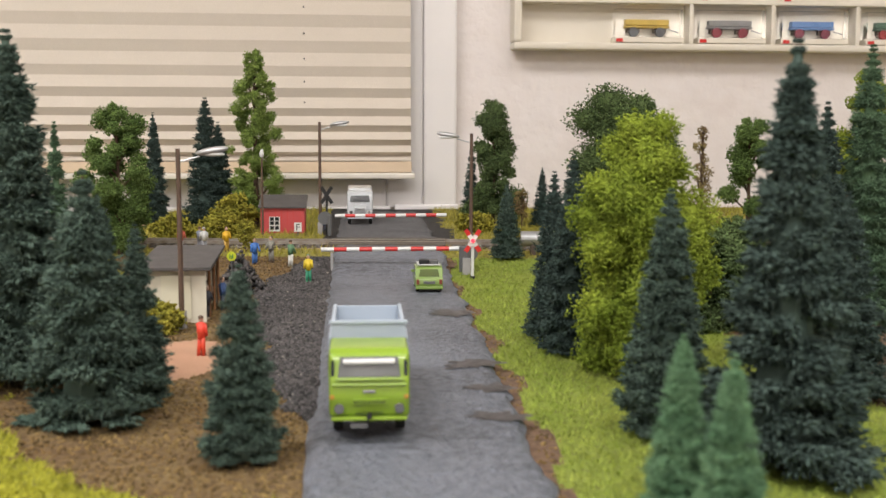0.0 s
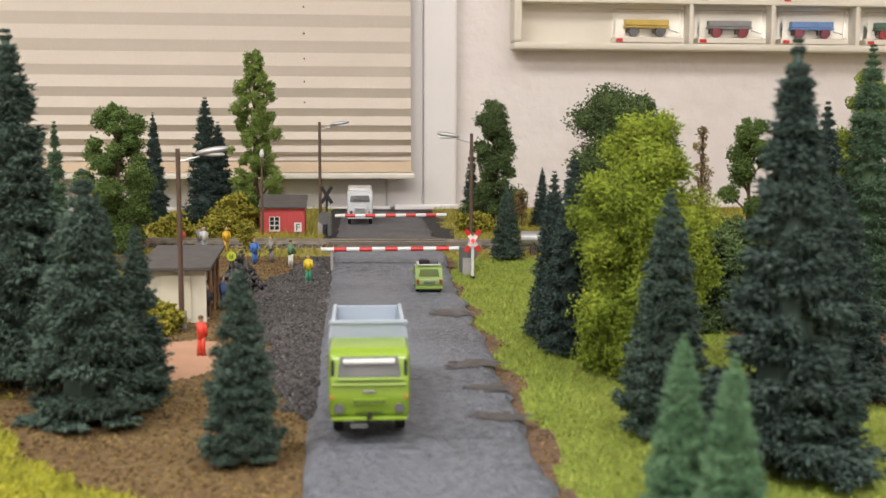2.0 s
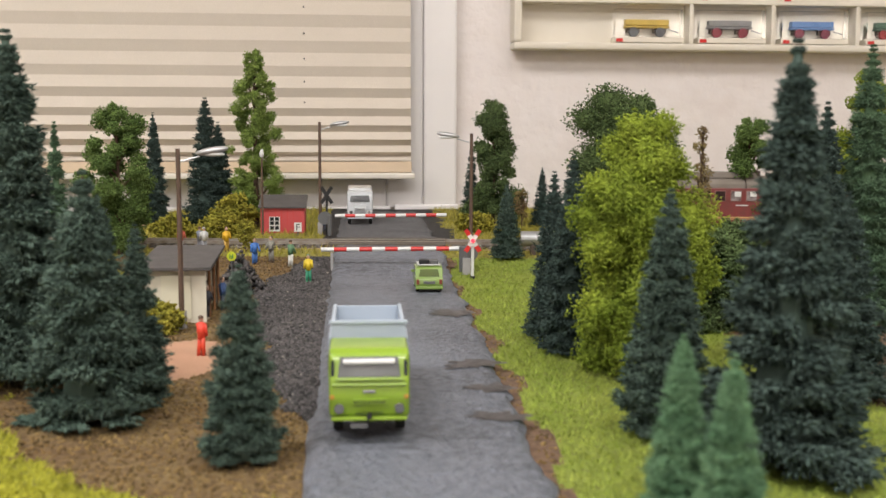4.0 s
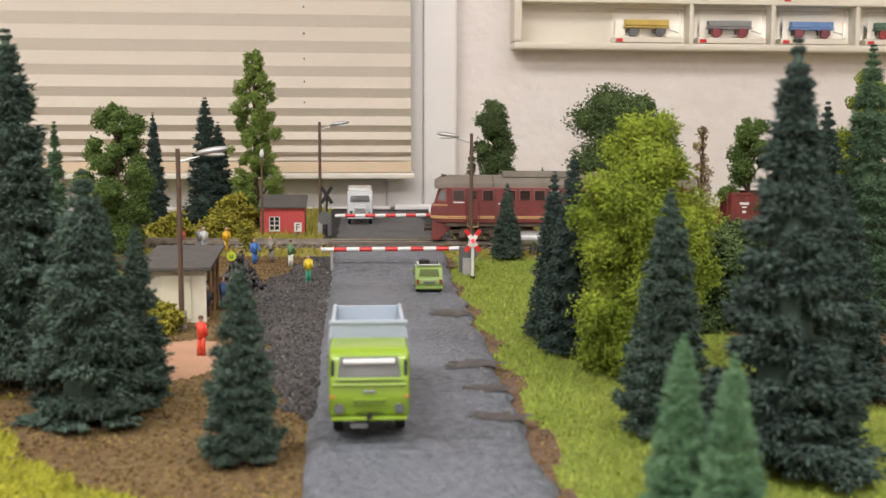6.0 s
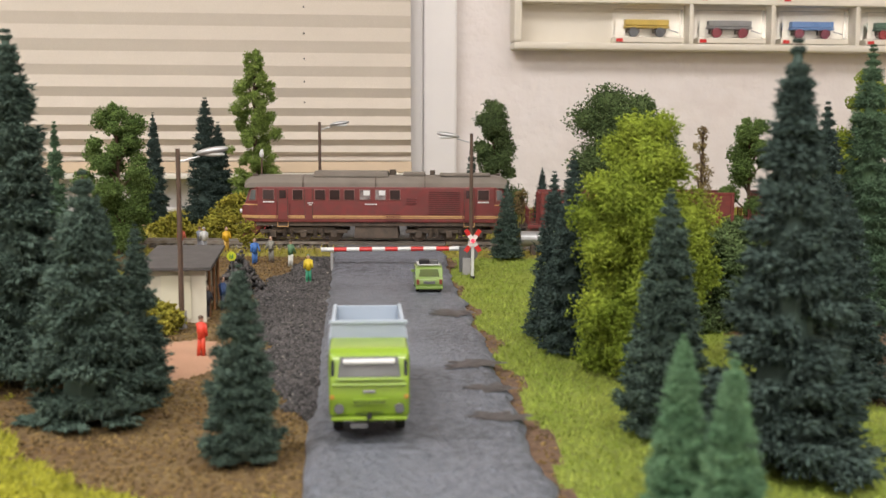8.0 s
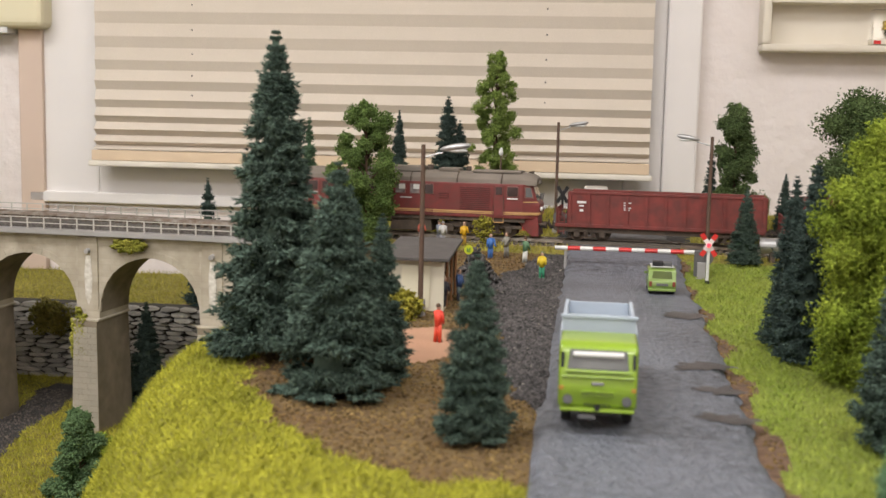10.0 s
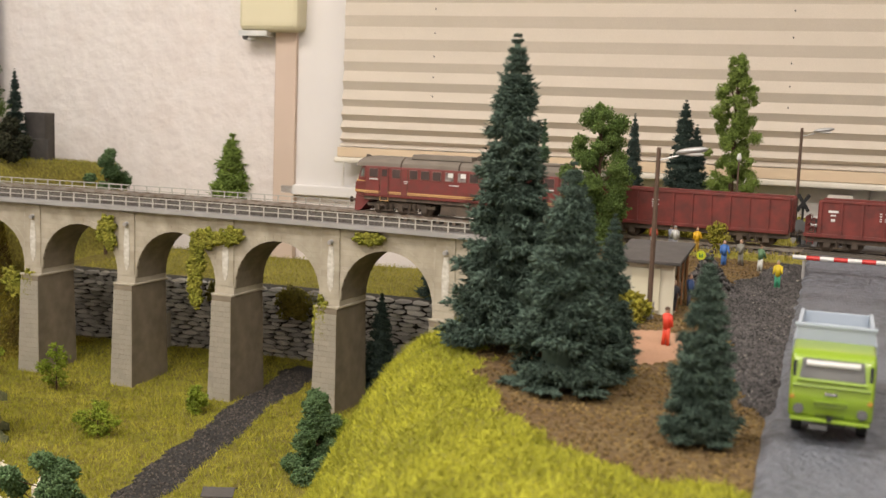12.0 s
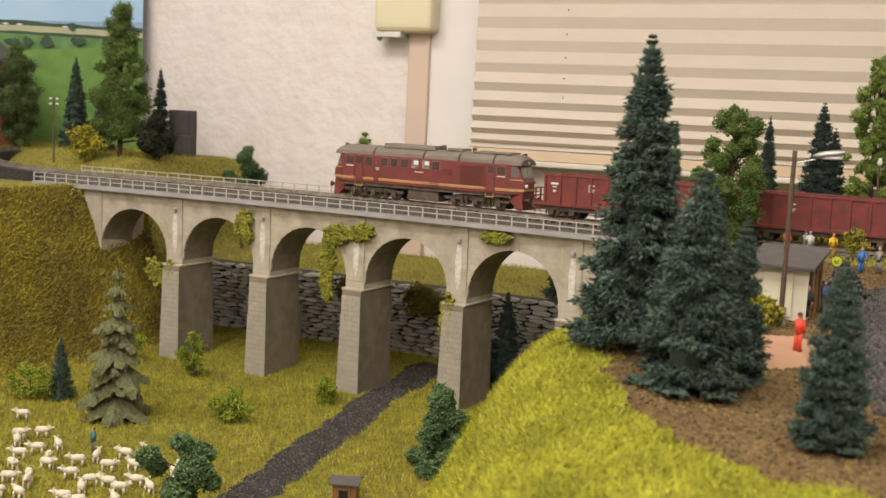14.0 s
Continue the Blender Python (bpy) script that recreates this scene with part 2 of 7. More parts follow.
M_WAGON = mat("oxide_red_wagon", (0.215, 0.038, 0.031), (0.175, 0.031, 0.025), 40, 0.6, fine=(140, (0.12, 0.03, 0.025)))
M_REDHUT = mat("red_boards", (0.52, 0.075, 0.075), (0.46, 0.06, 0.06), 60, 0.6)
M_FELT = mat("roof_felt", (0.075, 0.068, 0.064), (0.10, 0.09, 0.085), 90, 0.9, bump=0.0003, bscale=900)
M_HUTWALL = mat("cream_render", (0.68, 0.64, 0.52), (0.62, 0.58, 0.46), 50, 0.8)
M_REDWHITE_R = mat("signal_red", (0.62, 0.03, 0.025), None, 60, 0.35)
M_REDLAMP = glow("red_signal_lamp", (1.0, 0.03, 0.05), 2.2)
M_GREYBOX = mat("dark_grey_steel", (0.12, 0.12, 0.12), None, 60, 0.6)
M_WOOD = mat("brown_wood", (0.28, 0.13, 0.05), (0.22, 0.10, 0.035), 90, 0.7)
M_SHEEP = mat("sheep_wool", (0.70, 0.645, 0.53), (0.58, 0.52, 0.40), 260, 0.9, bump=0.0006, bscale=900)
M_BRICK = mat("red_brick_house", (0.46, 0.15, 0.10), (0.38, 0.12, 0.08), 60, 0.85)
M_SKY = mat("printed_sky", (0.34, 0.55, 0.78), (0.50, 0.68, 0.84), 5, 0.8)
M_FIELD = mat("printed_field", (0.12, 0.26, 0.09), (0.16, 0.31, 0.11), 14, 0.8, fine=(60, (0.10, 0.20, 0.07)))
M_FIELD2 = mat("printed_far_field", (0.50, 0.46, 0.32), (0.36, 0.42, 0.26), 12, 0.8)
M_HILLS = mat("printed_far_hills", (0.20, 0.34, 0.52), (0.29, 0.43, 0.58), 12, 0.8)
M_WOODS = mat("printed_woods", (0.055, 0.10, 0.06), (0.035, 0.07, 0.045), 90, 0.8)


# ---------------- mesh helpers ----------------
def prism(x0, x1, y0, y1, z0, z1, taper=0.0, tx=None):
    """A box whose top may be drawn in by taper along x and y."""
    a, b = (taper if tx is None else tx), taper
    v = [(x0, y0, z0), (x1, y0, z0), (x1, y1, z0), (x0, y1, z0), (x0 + a, y0 + b, z1), (x1 - a, y0 + b, z1), (x1 - a, y1 - b, z1), (x0 + a, y1 - b, z1)]
    return v, [(0, 3, 2, 1), (4, 5, 6, 7), (0, 1, 5, 4), (1, 2, 6, 5), (2, 3, 7, 6), (3, 0, 4, 7)]


def tube(p0, p1, r0, r1=None, n=10):
    r1 = r0 if r1 is None else r1
    p0, p1 = Vector(p0), Vector(p1)
    q = (p1 - p0).to_track_quat("Z", "Y")
    ring = [Vector((math.cos(2 * math.pi * k / n), math.sin(2 * math.pi * k / n), 0)) for k in range(n)]
    v = [tuple(p0 + q @ (c * r0)) for c in ring] + [tuple(p1 + q @ (c * r1)) for c in ring]
    return v, [tuple(reversed(range(n))), tuple(range(n, 2 * n))] + [(k, (k + 1) % n, n + (k + 1) % n, n + k) for k in range(n)]


def ball(c, r, sz=(1, 1, 1), n=10, m=7):
    v, f = [(c[0], c[1], c[2] - r * sz[2])], []
    for j in range(1, m):
        a = math.pi * j / m
        for k in range(n):
            b = 2 * math.pi * k / n
            v.append((c[0] + r * sz[0] * math.sin(a) * math.cos(b), c[1] + r * sz[1] * math.sin(a) * math.sin(b), c[2] - r * sz[2] * math.cos(a)))
    v.append((c[0], c[1], c[2] + r * sz[2]))
    last = len(v) - 1
    for k in range(n):
        f.append((0, 1 + (k + 1) % n, 1 + k))
        f.append((last, last - n + k, last - n + (k + 1) % n))
        for j in range(m - 2):
            a = 1 + j * n
            f.append((a + k, a + (k + 1) % n, a + n + (k + 1) % n, a + n + k))
    return v, f


def profile(points, a, b, axis="x"):
    """A closed outline extruded from a to b. axis x: outline in (y, z); axis y: outline in (x, z); axis z: outline in (x, y)."""
    put = {"x": lambda s, p: (s, p[0], p[1]), "y": lambda s, p: (p[0], s, p[1]), "z": lambda s, p: (p[0], p[1], s)}[axis]
    n = len(points)
    v = [put(a, p) for p in points] + [put(b, p) for p in points]
    return v, [tuple(range(n)), tuple(reversed(range(n, 2 * n)))] + [(k, n + k, n + (k + 1) % n, (k + 1) % n) for k in range(n)]


def mesh_of(name, prims, material, bevel=0.0, smooth=False, segments=2):
    v, f = [], []
    for pv, pf in prims:
        base = len(v)
        v.extend(pv)
        f.extend(tuple(base + i for i in face) for face in pf)
    me = bpy.data.meshes.new(name)
    me.from_pydata(v, [], f)
    bm = bmesh.new()
    bm.from_mesh(me)
    bmesh.ops.recalc_face_normals(bm, faces=bm.faces)
    if bevel:
        bmesh.ops.bevel(bm, geom=bm.edges[:], offset=bevel, segments=segments, affect="EDGES", clamp_overlap=True, profile=0.6)
    for face in bm.faces:
        face.smooth = smooth
    bm.to_mesh(me)
    bm.free()
    me.materials.append(material)
    return me


def part(name, prims, material, parent, label="", bevel=0.0, smooth=False, segments=2):
    ob = new(name, mesh_of(name, prims, material, bevel, smooth, segments))
    if parent:
        ob.parent = parent
    if label:
        tagged(ob, label)
    return ob


def thing(name, label, category, group="", m=None):
    ob = tagged(new(name), label, category, group)
    if m is not None:
        ob.matrix_basis = m
    return ob


def structure(name, prims, material, label, bevel=0.0, smooth=False, category=""):
    return tagged(part(name, prims, material, None, "", bevel, smooth), label, category, "", "structure")


def arrays_mesh(name, verts, faces, material, smooth=False):
    me = bpy.data.meshes.new(name)
    verts, faces = np.asarray(verts, dtype=np.float32), np.asarray(faces, dtype=np.int32)
    k = faces.shape[1]
    me.vertices.add(len(verts))
    me.vertices.foreach_set("co", verts.ravel())
    me.loops.add(faces.size)
    me.loops.foreach_set("vertex_index", faces.ravel())
    me.polygons.add(len(faces))
    me.polygons.foreach_set("loop_start", np.arange(0, faces.size, k, dtype=np.int32))
    me.update(calc_edges=True)
    me.validate()
    if smooth:
        me.polygons.foreach_set("use_smooth", np.ones(len(me.polygons), dtype=bool))
    me.materials.append(material)
    return me


OCT_V = np.array([(0, 0, -1), (1, 0, 0), (0, 1, 0), (-1, 0, 0), (0, -1, 0), (0, 0, 1)], float)
OCT_F = np.array([(0, 2, 1), (0, 3, 2), (0, 4, 3), (0, 1, 4), (5, 1, 2), (5, 2, 3), (5, 3, 4), (5, 4, 1)])


TET_V = np.array([(0, 0, 1.0), (0.94, 0, -0.45), (-0.47, 0.82, -0.45), (-0.47, -0.82, -0.45)], float)
TET_F = np.array([(0, 1, 2), (0, 2, 3), (0, 3, 1), (1, 3, 2)])


def crumbs(centres, axes_dir, length, width, rng):
    """Many tiny four-faced tufts: at each centre one, along its direction."""
    n = len(centres)
    d = axes_dir / np.maximum(np.linalg.norm(axes_dir, axis=1, keepdims=True), 1e-9)
    side = np.cross(d, rng.normal(size=(n, 3)))
    side /= np.maximum(np.linalg.norm(side, axis=1, keepdims=True), 1e-9)
    up = np.cross(d, side)
    loc = TET_V[None] * (1 + rng.uniform(-0.35, 0.35, size=(n, 4, 1)))
    L, W = np.broadcast_to(length, n)[:, None, None], np.broadcast_to(width, n)[:, None, None]
    v = centres[:, None] + loc[:, :, 2:3] * d[:, None] * L + loc[:, :, 0:1] * side[:, None] * W + loc[:, :, 1:2] * up[:, None] * W
    f = TET_F[None] + 4 * np.arange(n)[:, None, None]
    return v.reshape(-1, 3), f.reshape(-1, 3)


def clumps(centres, axes_dir, length, width, rng):
    """Many small rough spindles: at each centre one, along its direction."""
    n = len(centres)
    d = axes_dir / np.maximum(np.linalg.norm(axes_dir, axis=1, keepdims=True), 1e-9)
    side = np.cross(d, rng.normal(size=(n, 3)))
    side /= np.maximum(np.linalg.norm(side, axis=1, keepdims=True), 1e-9)
    up = np.cross(d, side)
    jit = 1 + rng.uniform(-0.35, 0.35, size=(n, 6, 1))
    loc = OCT_V[None] * jit
    L, W = np.broadcast_to(length, n)[:, None, None], np.broadcast_to(width, n)[:, None, None]
    v = centres[:, None] + loc[:, :, 2:3] * d[:, None] * L + loc[:, :, 0:1] * side[:, None] * W + loc[:, :, 1:2] * up[:, None] * W
    f = OCT_F[None] + 6 * np.arange(n)[:, None, None]
    return v.reshape(-1, 3), f.reshape(-1, 3)


# ---------------- lie of the land ----------------
def sm(a, b, x):
    t = np.clip((x - a) / (b - a), 0, 1)
    return t * t * (3 - 2 * t)


def track_y(x):
    return 0.905 - 0.11 * np.minimum(np.asarray(x) + 0.45, 0) ** 2


def road_x(y):
    return -0.002 - 0.075 * (np.asarray(y) - 0.32)


def wavy(x, y, s, seed=0.0):
    return (np.sin(x * s + 1.3 * seed) * np.cos(y * s * 1.13 + seed) + np.sin((x + y) * s * 0.57 + 2 * seed) + np.sin(x * s * 2.3 - y * s * 1.9 + seed) * 0.5) / 2.5


def hill_edge(y):
    return np.interp(y, [0.0, 0.2, 0.30, 0.38, 0.46, 0.6, 0.75, 0.86, 1.1], [-0.055, -0.095, -0.130, -0.168, -0.205, -0.222, -0.24, -0.27, -0.30])


def wall_line(x):
    return 1.05 + 0.105 * (np.asarray(x) + 0.6)


def ground(x, y):
    x, y = np.asarray(x, float), np.asarray(y, float)
    plateau = 0.011 * sm(0.75, 0.86, y) + 0.0012 * wavy(x, y, 22)
    plateau = plateau + 0.007 * np.exp(-(((x + 0.185) / 0.045) ** 2) - ((y - 0.46) / 0.09) ** 2)
    valley = -0.177 + 0.006 * wavy(x, y, 9, 2) - 0.012 * sm(0.75, 0.45, y)
    drop = sm(0.012, 0.165, hill_edge(y) - x)
    z = plateau + (valley - plateau) * drop
    rise = sm(0.0, 0.085, -0.935 - 0.075 * sm(0.91, 0.98, y) + 0.012 * wavy(x, y, 20, 3) - x)
    z = z + (0.006 + 0.012 * wavy(x, y, 14, 5) * sm(0.93, 1.0, y) + 0.026 * sm(0.90, 1.0, y) - z) * rise
    terrace = -0.096 + 0.008 * sm(0.03, 0.16, y - wall_line(x))
    back = sm(0.012, 0.02, y - wall_line(x)) * sm(-0.30, -0.42, x) * (1 - sm(0.0, 0.06, -1.03 - x))
    return z + (np.maximum(terrace, z) - z) * back


def ground_z(x, y):
    return float(ground(x, y))


# zone numbers of the terrain's materials
ZONES = [M_SOIL, M_YELLOW, M_VERGE, M_GRAVEL, M_MEADOW, M_TAN, M_OLIVE, M_BANK, M_RUST, M_SAND, M_JOINT]


def path_x(y):
    return np.interp(y, [0.4, 0.57, 0.74, 0.86, 1.0], [-0.50, -0.527, -0.562, -0.60, -0.63])


def zone(x, y):
    x, y = np.asarray(x, float), np.asarray(y, float)
    w = wavy(x, y, 95, 1) * 0.004 + wavy(x, y, 260, 4) * 0.002
    rx = road_x(y)
    e = hill_edge(y)
    out = np.zeros(x.shape, int)
    out[(x < e + 0.005 + 4 * w)] = 1
    edge_y = np.interp(x, [-0.25, -0.2, -0.163, -0.14, -0.106, -0.0775, -0.045], [0.54, 0.435, 0.364, 0.348, 0.318, 0.309, 0.318])
    out[(y < edge_y + 2.2 * w) & (x < rx)] = 1
    out[x < e - 0.13 + 3 * w] = 4
    out[(x < -0.93 + 4 * w)] = 7
    out[(x < -1.035 + 3 * w)] = 6
    out[(np.abs(x - path_x(y)) < 0.021 + w) & (x < e - 0.12) & (y < 1.02)] = 3
    out[(y > wall_line(x)) & (x < -0.3) & (x > -1.0)] = 6
    out[(y > wall_line(x)) & (y < wall_line(x) + 0.035 + w) & (x < -0.3) & (x > -1.0)] = 5
    # beside the road: dark gravel lot, with soil beyond
    lot = np.interp(y, [0.40, 0.50, 0.63, 0.72, 0.80, 0.86], [-0.052, -0.086, -0.112, -0.130, -0.118, -0.092])
    out[(x > lot + 2 * w) & (x < rx) & (y > 0.40) & (y < 0.88)] = 3
    out[(x > rx) & (y < 0.86)] = 2
    out[(x > rx + 0.30 + 4 * w) & (y < 0.86)] = 0
    out[(x > 0.17 + 6 * w) & (y > 0.43 + 4 * w) & (y < 0.62)] = 8
    out[(x > rx) & (x < rx + 0.0455 + 0.5 * w + 0.004 * np.sin(y * 70)) & (y < 0.87)] = 8
    out[(y > 0.84) & (x > e)] = 6
    out[(np.abs(y - track_y(x)) < 0.021 + 0.5 * w) & (x > e)] = 5
    out[(y > 0.93) & (x > rx - 0.058) & (x < rx + 0.062 + 2 * w)] = 3
    sand = ((x + 0.128) / 0.024) ** 2 + ((y - 0.515) / 0.045) ** 2
    out[(sand < 1 + 30 * w)] = 9
    return out


def build_terrain():
    nx, ny = 700, 400
    xs, ys = np.linspace(-1.495, 1.6, nx), np.linspace(0.02, 1.46, ny)
    gx, gy = np.meshgrid(xs, ys)
    gz = ground(gx, gy)
    v = np.stack([gx, gy, gz], -1).reshape(-1, 3)
    i = (np.arange(ny - 1)[:, None] * nx + np.arange(nx - 1)[None]).ravel()
    f = np.stack([i, i + 1, i + nx + 1, i + nx], -1)
    keep = v[f].mean(1)
    inside = keep[:, 1] < 1.318 + 0.105 * (keep[:, 0] + 0.04)
    f, keep = f[inside], keep[inside]
    me = arrays_mesh("ground", v, f, ZONES[0], True)
    for m in ZONES[1:]:
        me.materials.append(m)
    me.polygons.foreach_set("material_index", zone(keep[:, 0], keep[:, 1]).astype(np.int32))
    return tagged(new("ground", me), "modelled terrain of turf, leaf litter and gravel", "ground", "", "structure")


build_terrain()


def scatter(name, label, n, region, zones, material, length, width, lean, seed, up=1.0):
    """Standing fibres: thin three-sided blades rooted in the ground of the given zones."""
    rng = np.random.default_rng(seed)
    x, y = rng.uniform(region[0], region[1], n), rng.uniform(region[2], region[3], n)
    keep = np.isin(zone(x, y), zones)
    x, y = x[keep], y[keep]
    z = ground(x, y)
    n = len(x)
    a, b = rng.uniform(0, 2 * np.pi, n), rng.uniform(0, 2 * np.pi, n)
    L = length * rng.uniform(0.5, 1.2, n)
    base = np.stack([x, y, z - 0.0004], -1)
    s = np.stack([np.cos(a), np.sin(a), 0 * a], -1) * width * rng.uniform(0.6, 1.3, n)[:, None]
    tip = base + np.stack([np.cos(b) * lean * L, np.sin(b) * lean * L, up * L], -1)
    v = np.stack([base - s, base + s, tip], 1).reshape(-1, 3)
    f = np.arange(3 * n).reshape(-1, 3)
    ob = new(name, arrays_mesh(name, v, f, material))
    return tagged(ob, label, "grass", "", "stuff")


def pebbles(name, label, n, region, zones, material, size, seed):
    rng = np.random.default_rng(seed)
    x, y = rng.uniform(region[0], region[1], n), rng.uniform(region[2], region[3], n)
    keep = np.isin(zone(x, y), zones)
    x, y = x[keep], y[keep]
    c = np.stack([x, y, ground(x, y) + size * 0.2], -1)
    v, f = clumps(c, rng.normal(size=(len(x), 3)), size * rng.uniform(0.5, 1.3, len(x)), size * rng.uniform(0.5, 1.1, len(x)), rng)
    return tagged(new(name, arrays_mesh(name, v, f, material)), label, "gravel", "", "stuff")


# ---------------- room ----------------
WALL_YAW = math.degrees(math.atan(0.105))


def wall_pose(z=0.0):
    return pose(-0.04, 1.329, z, 0, 0, WALL_YAW)


def build_room():
    W = wall_pose()
    # back wall with the window opening; local x along the wall, y into it
    wx0, wx1, wz0, wz1 = -0.775, 0.055, 0.012, 0.95
    wall = structure("wall_north", [prism(-2.0, wx0, 0, 0.16, -1.1, 1.4), prism(wx1, 2.2, 0, 0.16, -1.1, 1.4), prism(wx0, wx1, 0, 0.16, -1.1, wz0), prism(wx0, wx1, 0, 0.16, wz1, 1.4)],
                     M_WALL, "rough white plastered room wall with a window")
    wall.matrix_basis = W
    win = tagged(new("window_1"), "white framed window behind a lowered pleated blind", "window", "", "structure")
    win.matrix_basis = W
    part("window_frame", [prism(wx0, wx0 + 0.082, -0.006, 0.075, wz0, wz1), prism(wx1 - 0.085, wx1 - 0.04, -0.008, 0.075, wz0, wz1), prism(wx1 - 0.04, wx1, -0.014, 0.07, wz0 - 0.02, wz1),
                          prism(wx0 + 0.082, wx1 - 0.085, -0.006, 0.075, wz0, wz0 + 0.052), prism(wx0 + 0.082, wx1 - 0.085, -0.006, 0.075, wz1 - 0.05, wz1)], M_SMOOTH, win, bevel=0.003)
    part("window_casing", [prism(wx1 - 0.075, wx1 + 0.002, -0.018, -0.004, wz0 - 0.012, wz0 + 0.004), prism(wx0 - 0.01, wx1 - 0.08, -0.012, 0.02, wz0 - 0.012, wz0 + 0.002)], M_SMOOTH, win, bevel=0.002)
    part("pane", [prism(wx0 + 0.05, wx1 - 0.072, 0.06, 0.066, wz0 + 0.035, wz1 - 0.05)], M_SMOOTH, win)
    # closing walls, floor and ceiling
    structure("wall_west", [prism(-1.62, -1.5, -2.2, 1.3, -1.1, 1.4)], M_WALL, "plain white plastered room wall")
    structure("wall_east", [prism(1.9, 2.02, -2.2, 1.55, -1.1, 1.4)], M_WALL, "plain white plastered room wall")
    structure("wall_south", [prism(-1.6, 2.0, -2.3, -2.2, -1.1, 1.4)], M_WALL, "plain white plastered room wall")
    structure("ceiling", [prism(-1.62, 2.02, -2.3, 1.6, 1.4, 1.5)], M_CEIL, "plain white room ceiling")
    structure("floor", [prism(-1.62, 2.02, -2.3, 1.6, -1.2, -1.1)], M_FLOOR, "brown wooden room floor")
    for x, y, _ in LAMPS:
        lamp = thing("ceiling_light", "assumed white ceiling light fitting, out of view", "lamp", "ceiling lights", pose(x, y, 1.385, 0, 0, 4))
        part("housing", [prism(-0.64, 0.64, -0.28, 0.28, 0, 0.015)], M_WHITE, lamp, bevel=0.003)
    # pleated blind
    blind = thing("pleated_blind", "beige pleated window blind, lowered, folds bunched at the foot", "blind", "", W)
    bx0, bx1, z, k, pts = -0.686, -0.002, 0.0705, 0, []
    pitch = [0.0097, 0.0148, 0.0167, 0.0198, 0.0236, 0.0254, 0.0291, 0.0302] + [0.0305] * 22
    for p in pitch:
        half = 0.0175
        pts.append((-0.028 - math.sqrt(max(half**2 - (p / 2) ** 2, 0.00001)) * float(np.interp(p, [0.012, 0.03], [0.6, 0.31])), z))
        pts.append((-0.028, z + p * 0.53))
        z += p
    verts, faces = [], []
    for a, b in pts:
        verts += [(bx0, a, b), (bx1, a, b)]
    for i in range(len(pts) - 1):
        faces.append((2 * i, 2 * i + 1, 2 * i + 3, 2 * i + 2))
    cloth = part("cloth", [(verts, faces)], M_BLIND, blind)
    sol = cloth.modifiers.new("thickness", "SOLIDIFY")
    sol.thickness = 0.0006
    part("bottom_rail", [prism(bx0 - 0.004, bx1 + 0.004, -0.046, -0.022, 0.0490, 0.0560)], M_BLINDRAIL, blind, "cream bottom rail", bevel=0.002)
    # orange tone stands for light coming through the bunched folds
    part("lower_fold", [prism(bx0, bx1, -0.044, -0.024, 0.0565, 0.0690)], mat("transmitted_light_fold", (0.74, 0.58, 0.41), (0.69, 0.54, 0.38), 30, 0.85), blind, bevel=0.001)
    for cx in (bx0 + 0.125, bx1 - 0.125):
        for i in range(8, len(pts) - 1, 2):
            y0, z0 = (pts[i][0] + pts[i + 1][0]) / 2, (pts[i][1] + pts[i + 1][1]) / 2
            part("cord_hole", [tube((cx, y0 - 0.0016, z0 + 0.001), (cx, y0 + 0.001, z0), 0.0009, n=6)], M_BLACK, blind)
    # roller box and its duct at the left of the window
    box = thing("strap_winder", "cream plastic strap winder box on the wall", "winder box", "", W)
    part("body", [prism(-0.842, -0.752, -0.034, 0.0, 0.218, 0.42)], M_CREAM, box, bevel=0.012, segments=4)
    part("strap_guide", [tube((-0.832, -0.018, 0.207), (-0.832, -0.018, 0.222), 0.008, n=12), prism(-0.842, -0.80, -0.03, -0.004, 0.212, 0.219)], M_WHITE, box)
    part("strap_slot", [tube((-0.834, -0.0265, 0.211), (-0.834, -0.020, 0.211), 0.0045, n=10)], M_GREYBOX, box)
    duct = structure("trim", [prism(-0.796, -0.764, -0.012, 0.0, -0.09, 0.219)], mat("beige_duct", (0.66, 0.52, 0.43), (0.62, 0.49, 0.40), 12, 0.6), "beige cable duct running down the wall", bevel=0.002)
    duct.matrix_basis = W


build_room()


def display_case():
    case = thing("display_case", "cream wall display case holding boxed model trailers", "display case", "", wall_pose(0.004))
    x0, x1 = 0.125, 1.0
    part("back", [prism(x0, x1, -0.006, 0.0, 0.205, 0.42)], M_CASE, case)
    part("rim", [prism(x0 - 0.004, x1, -0.032, -0.0, 0.199, 0.2075), prism(x0 - 0.004, x0 + 0.006, -0.032, 0.0, 0.2075, 0.42)], M_CASE, case, bevel=0.003)
    for z in (0.2545, 0.316):
        part("shelf", [prism(x0 + 0.006, x1, -0.030, -0.006, z, z + 0.0045)], M_CASE, case, bevel=0.001)
    for i, x in enumerate((0.339, 0.442, 0.550, 0.658)):
        part("divider", [prism(x - 0.0025, x + 0.0025, -0.029, -0.006, 0.2075, 0.2545)], M_CASE, case, bevel=0.0008)
    return case


display_case()
M_CLEAR = glass("clear_box")


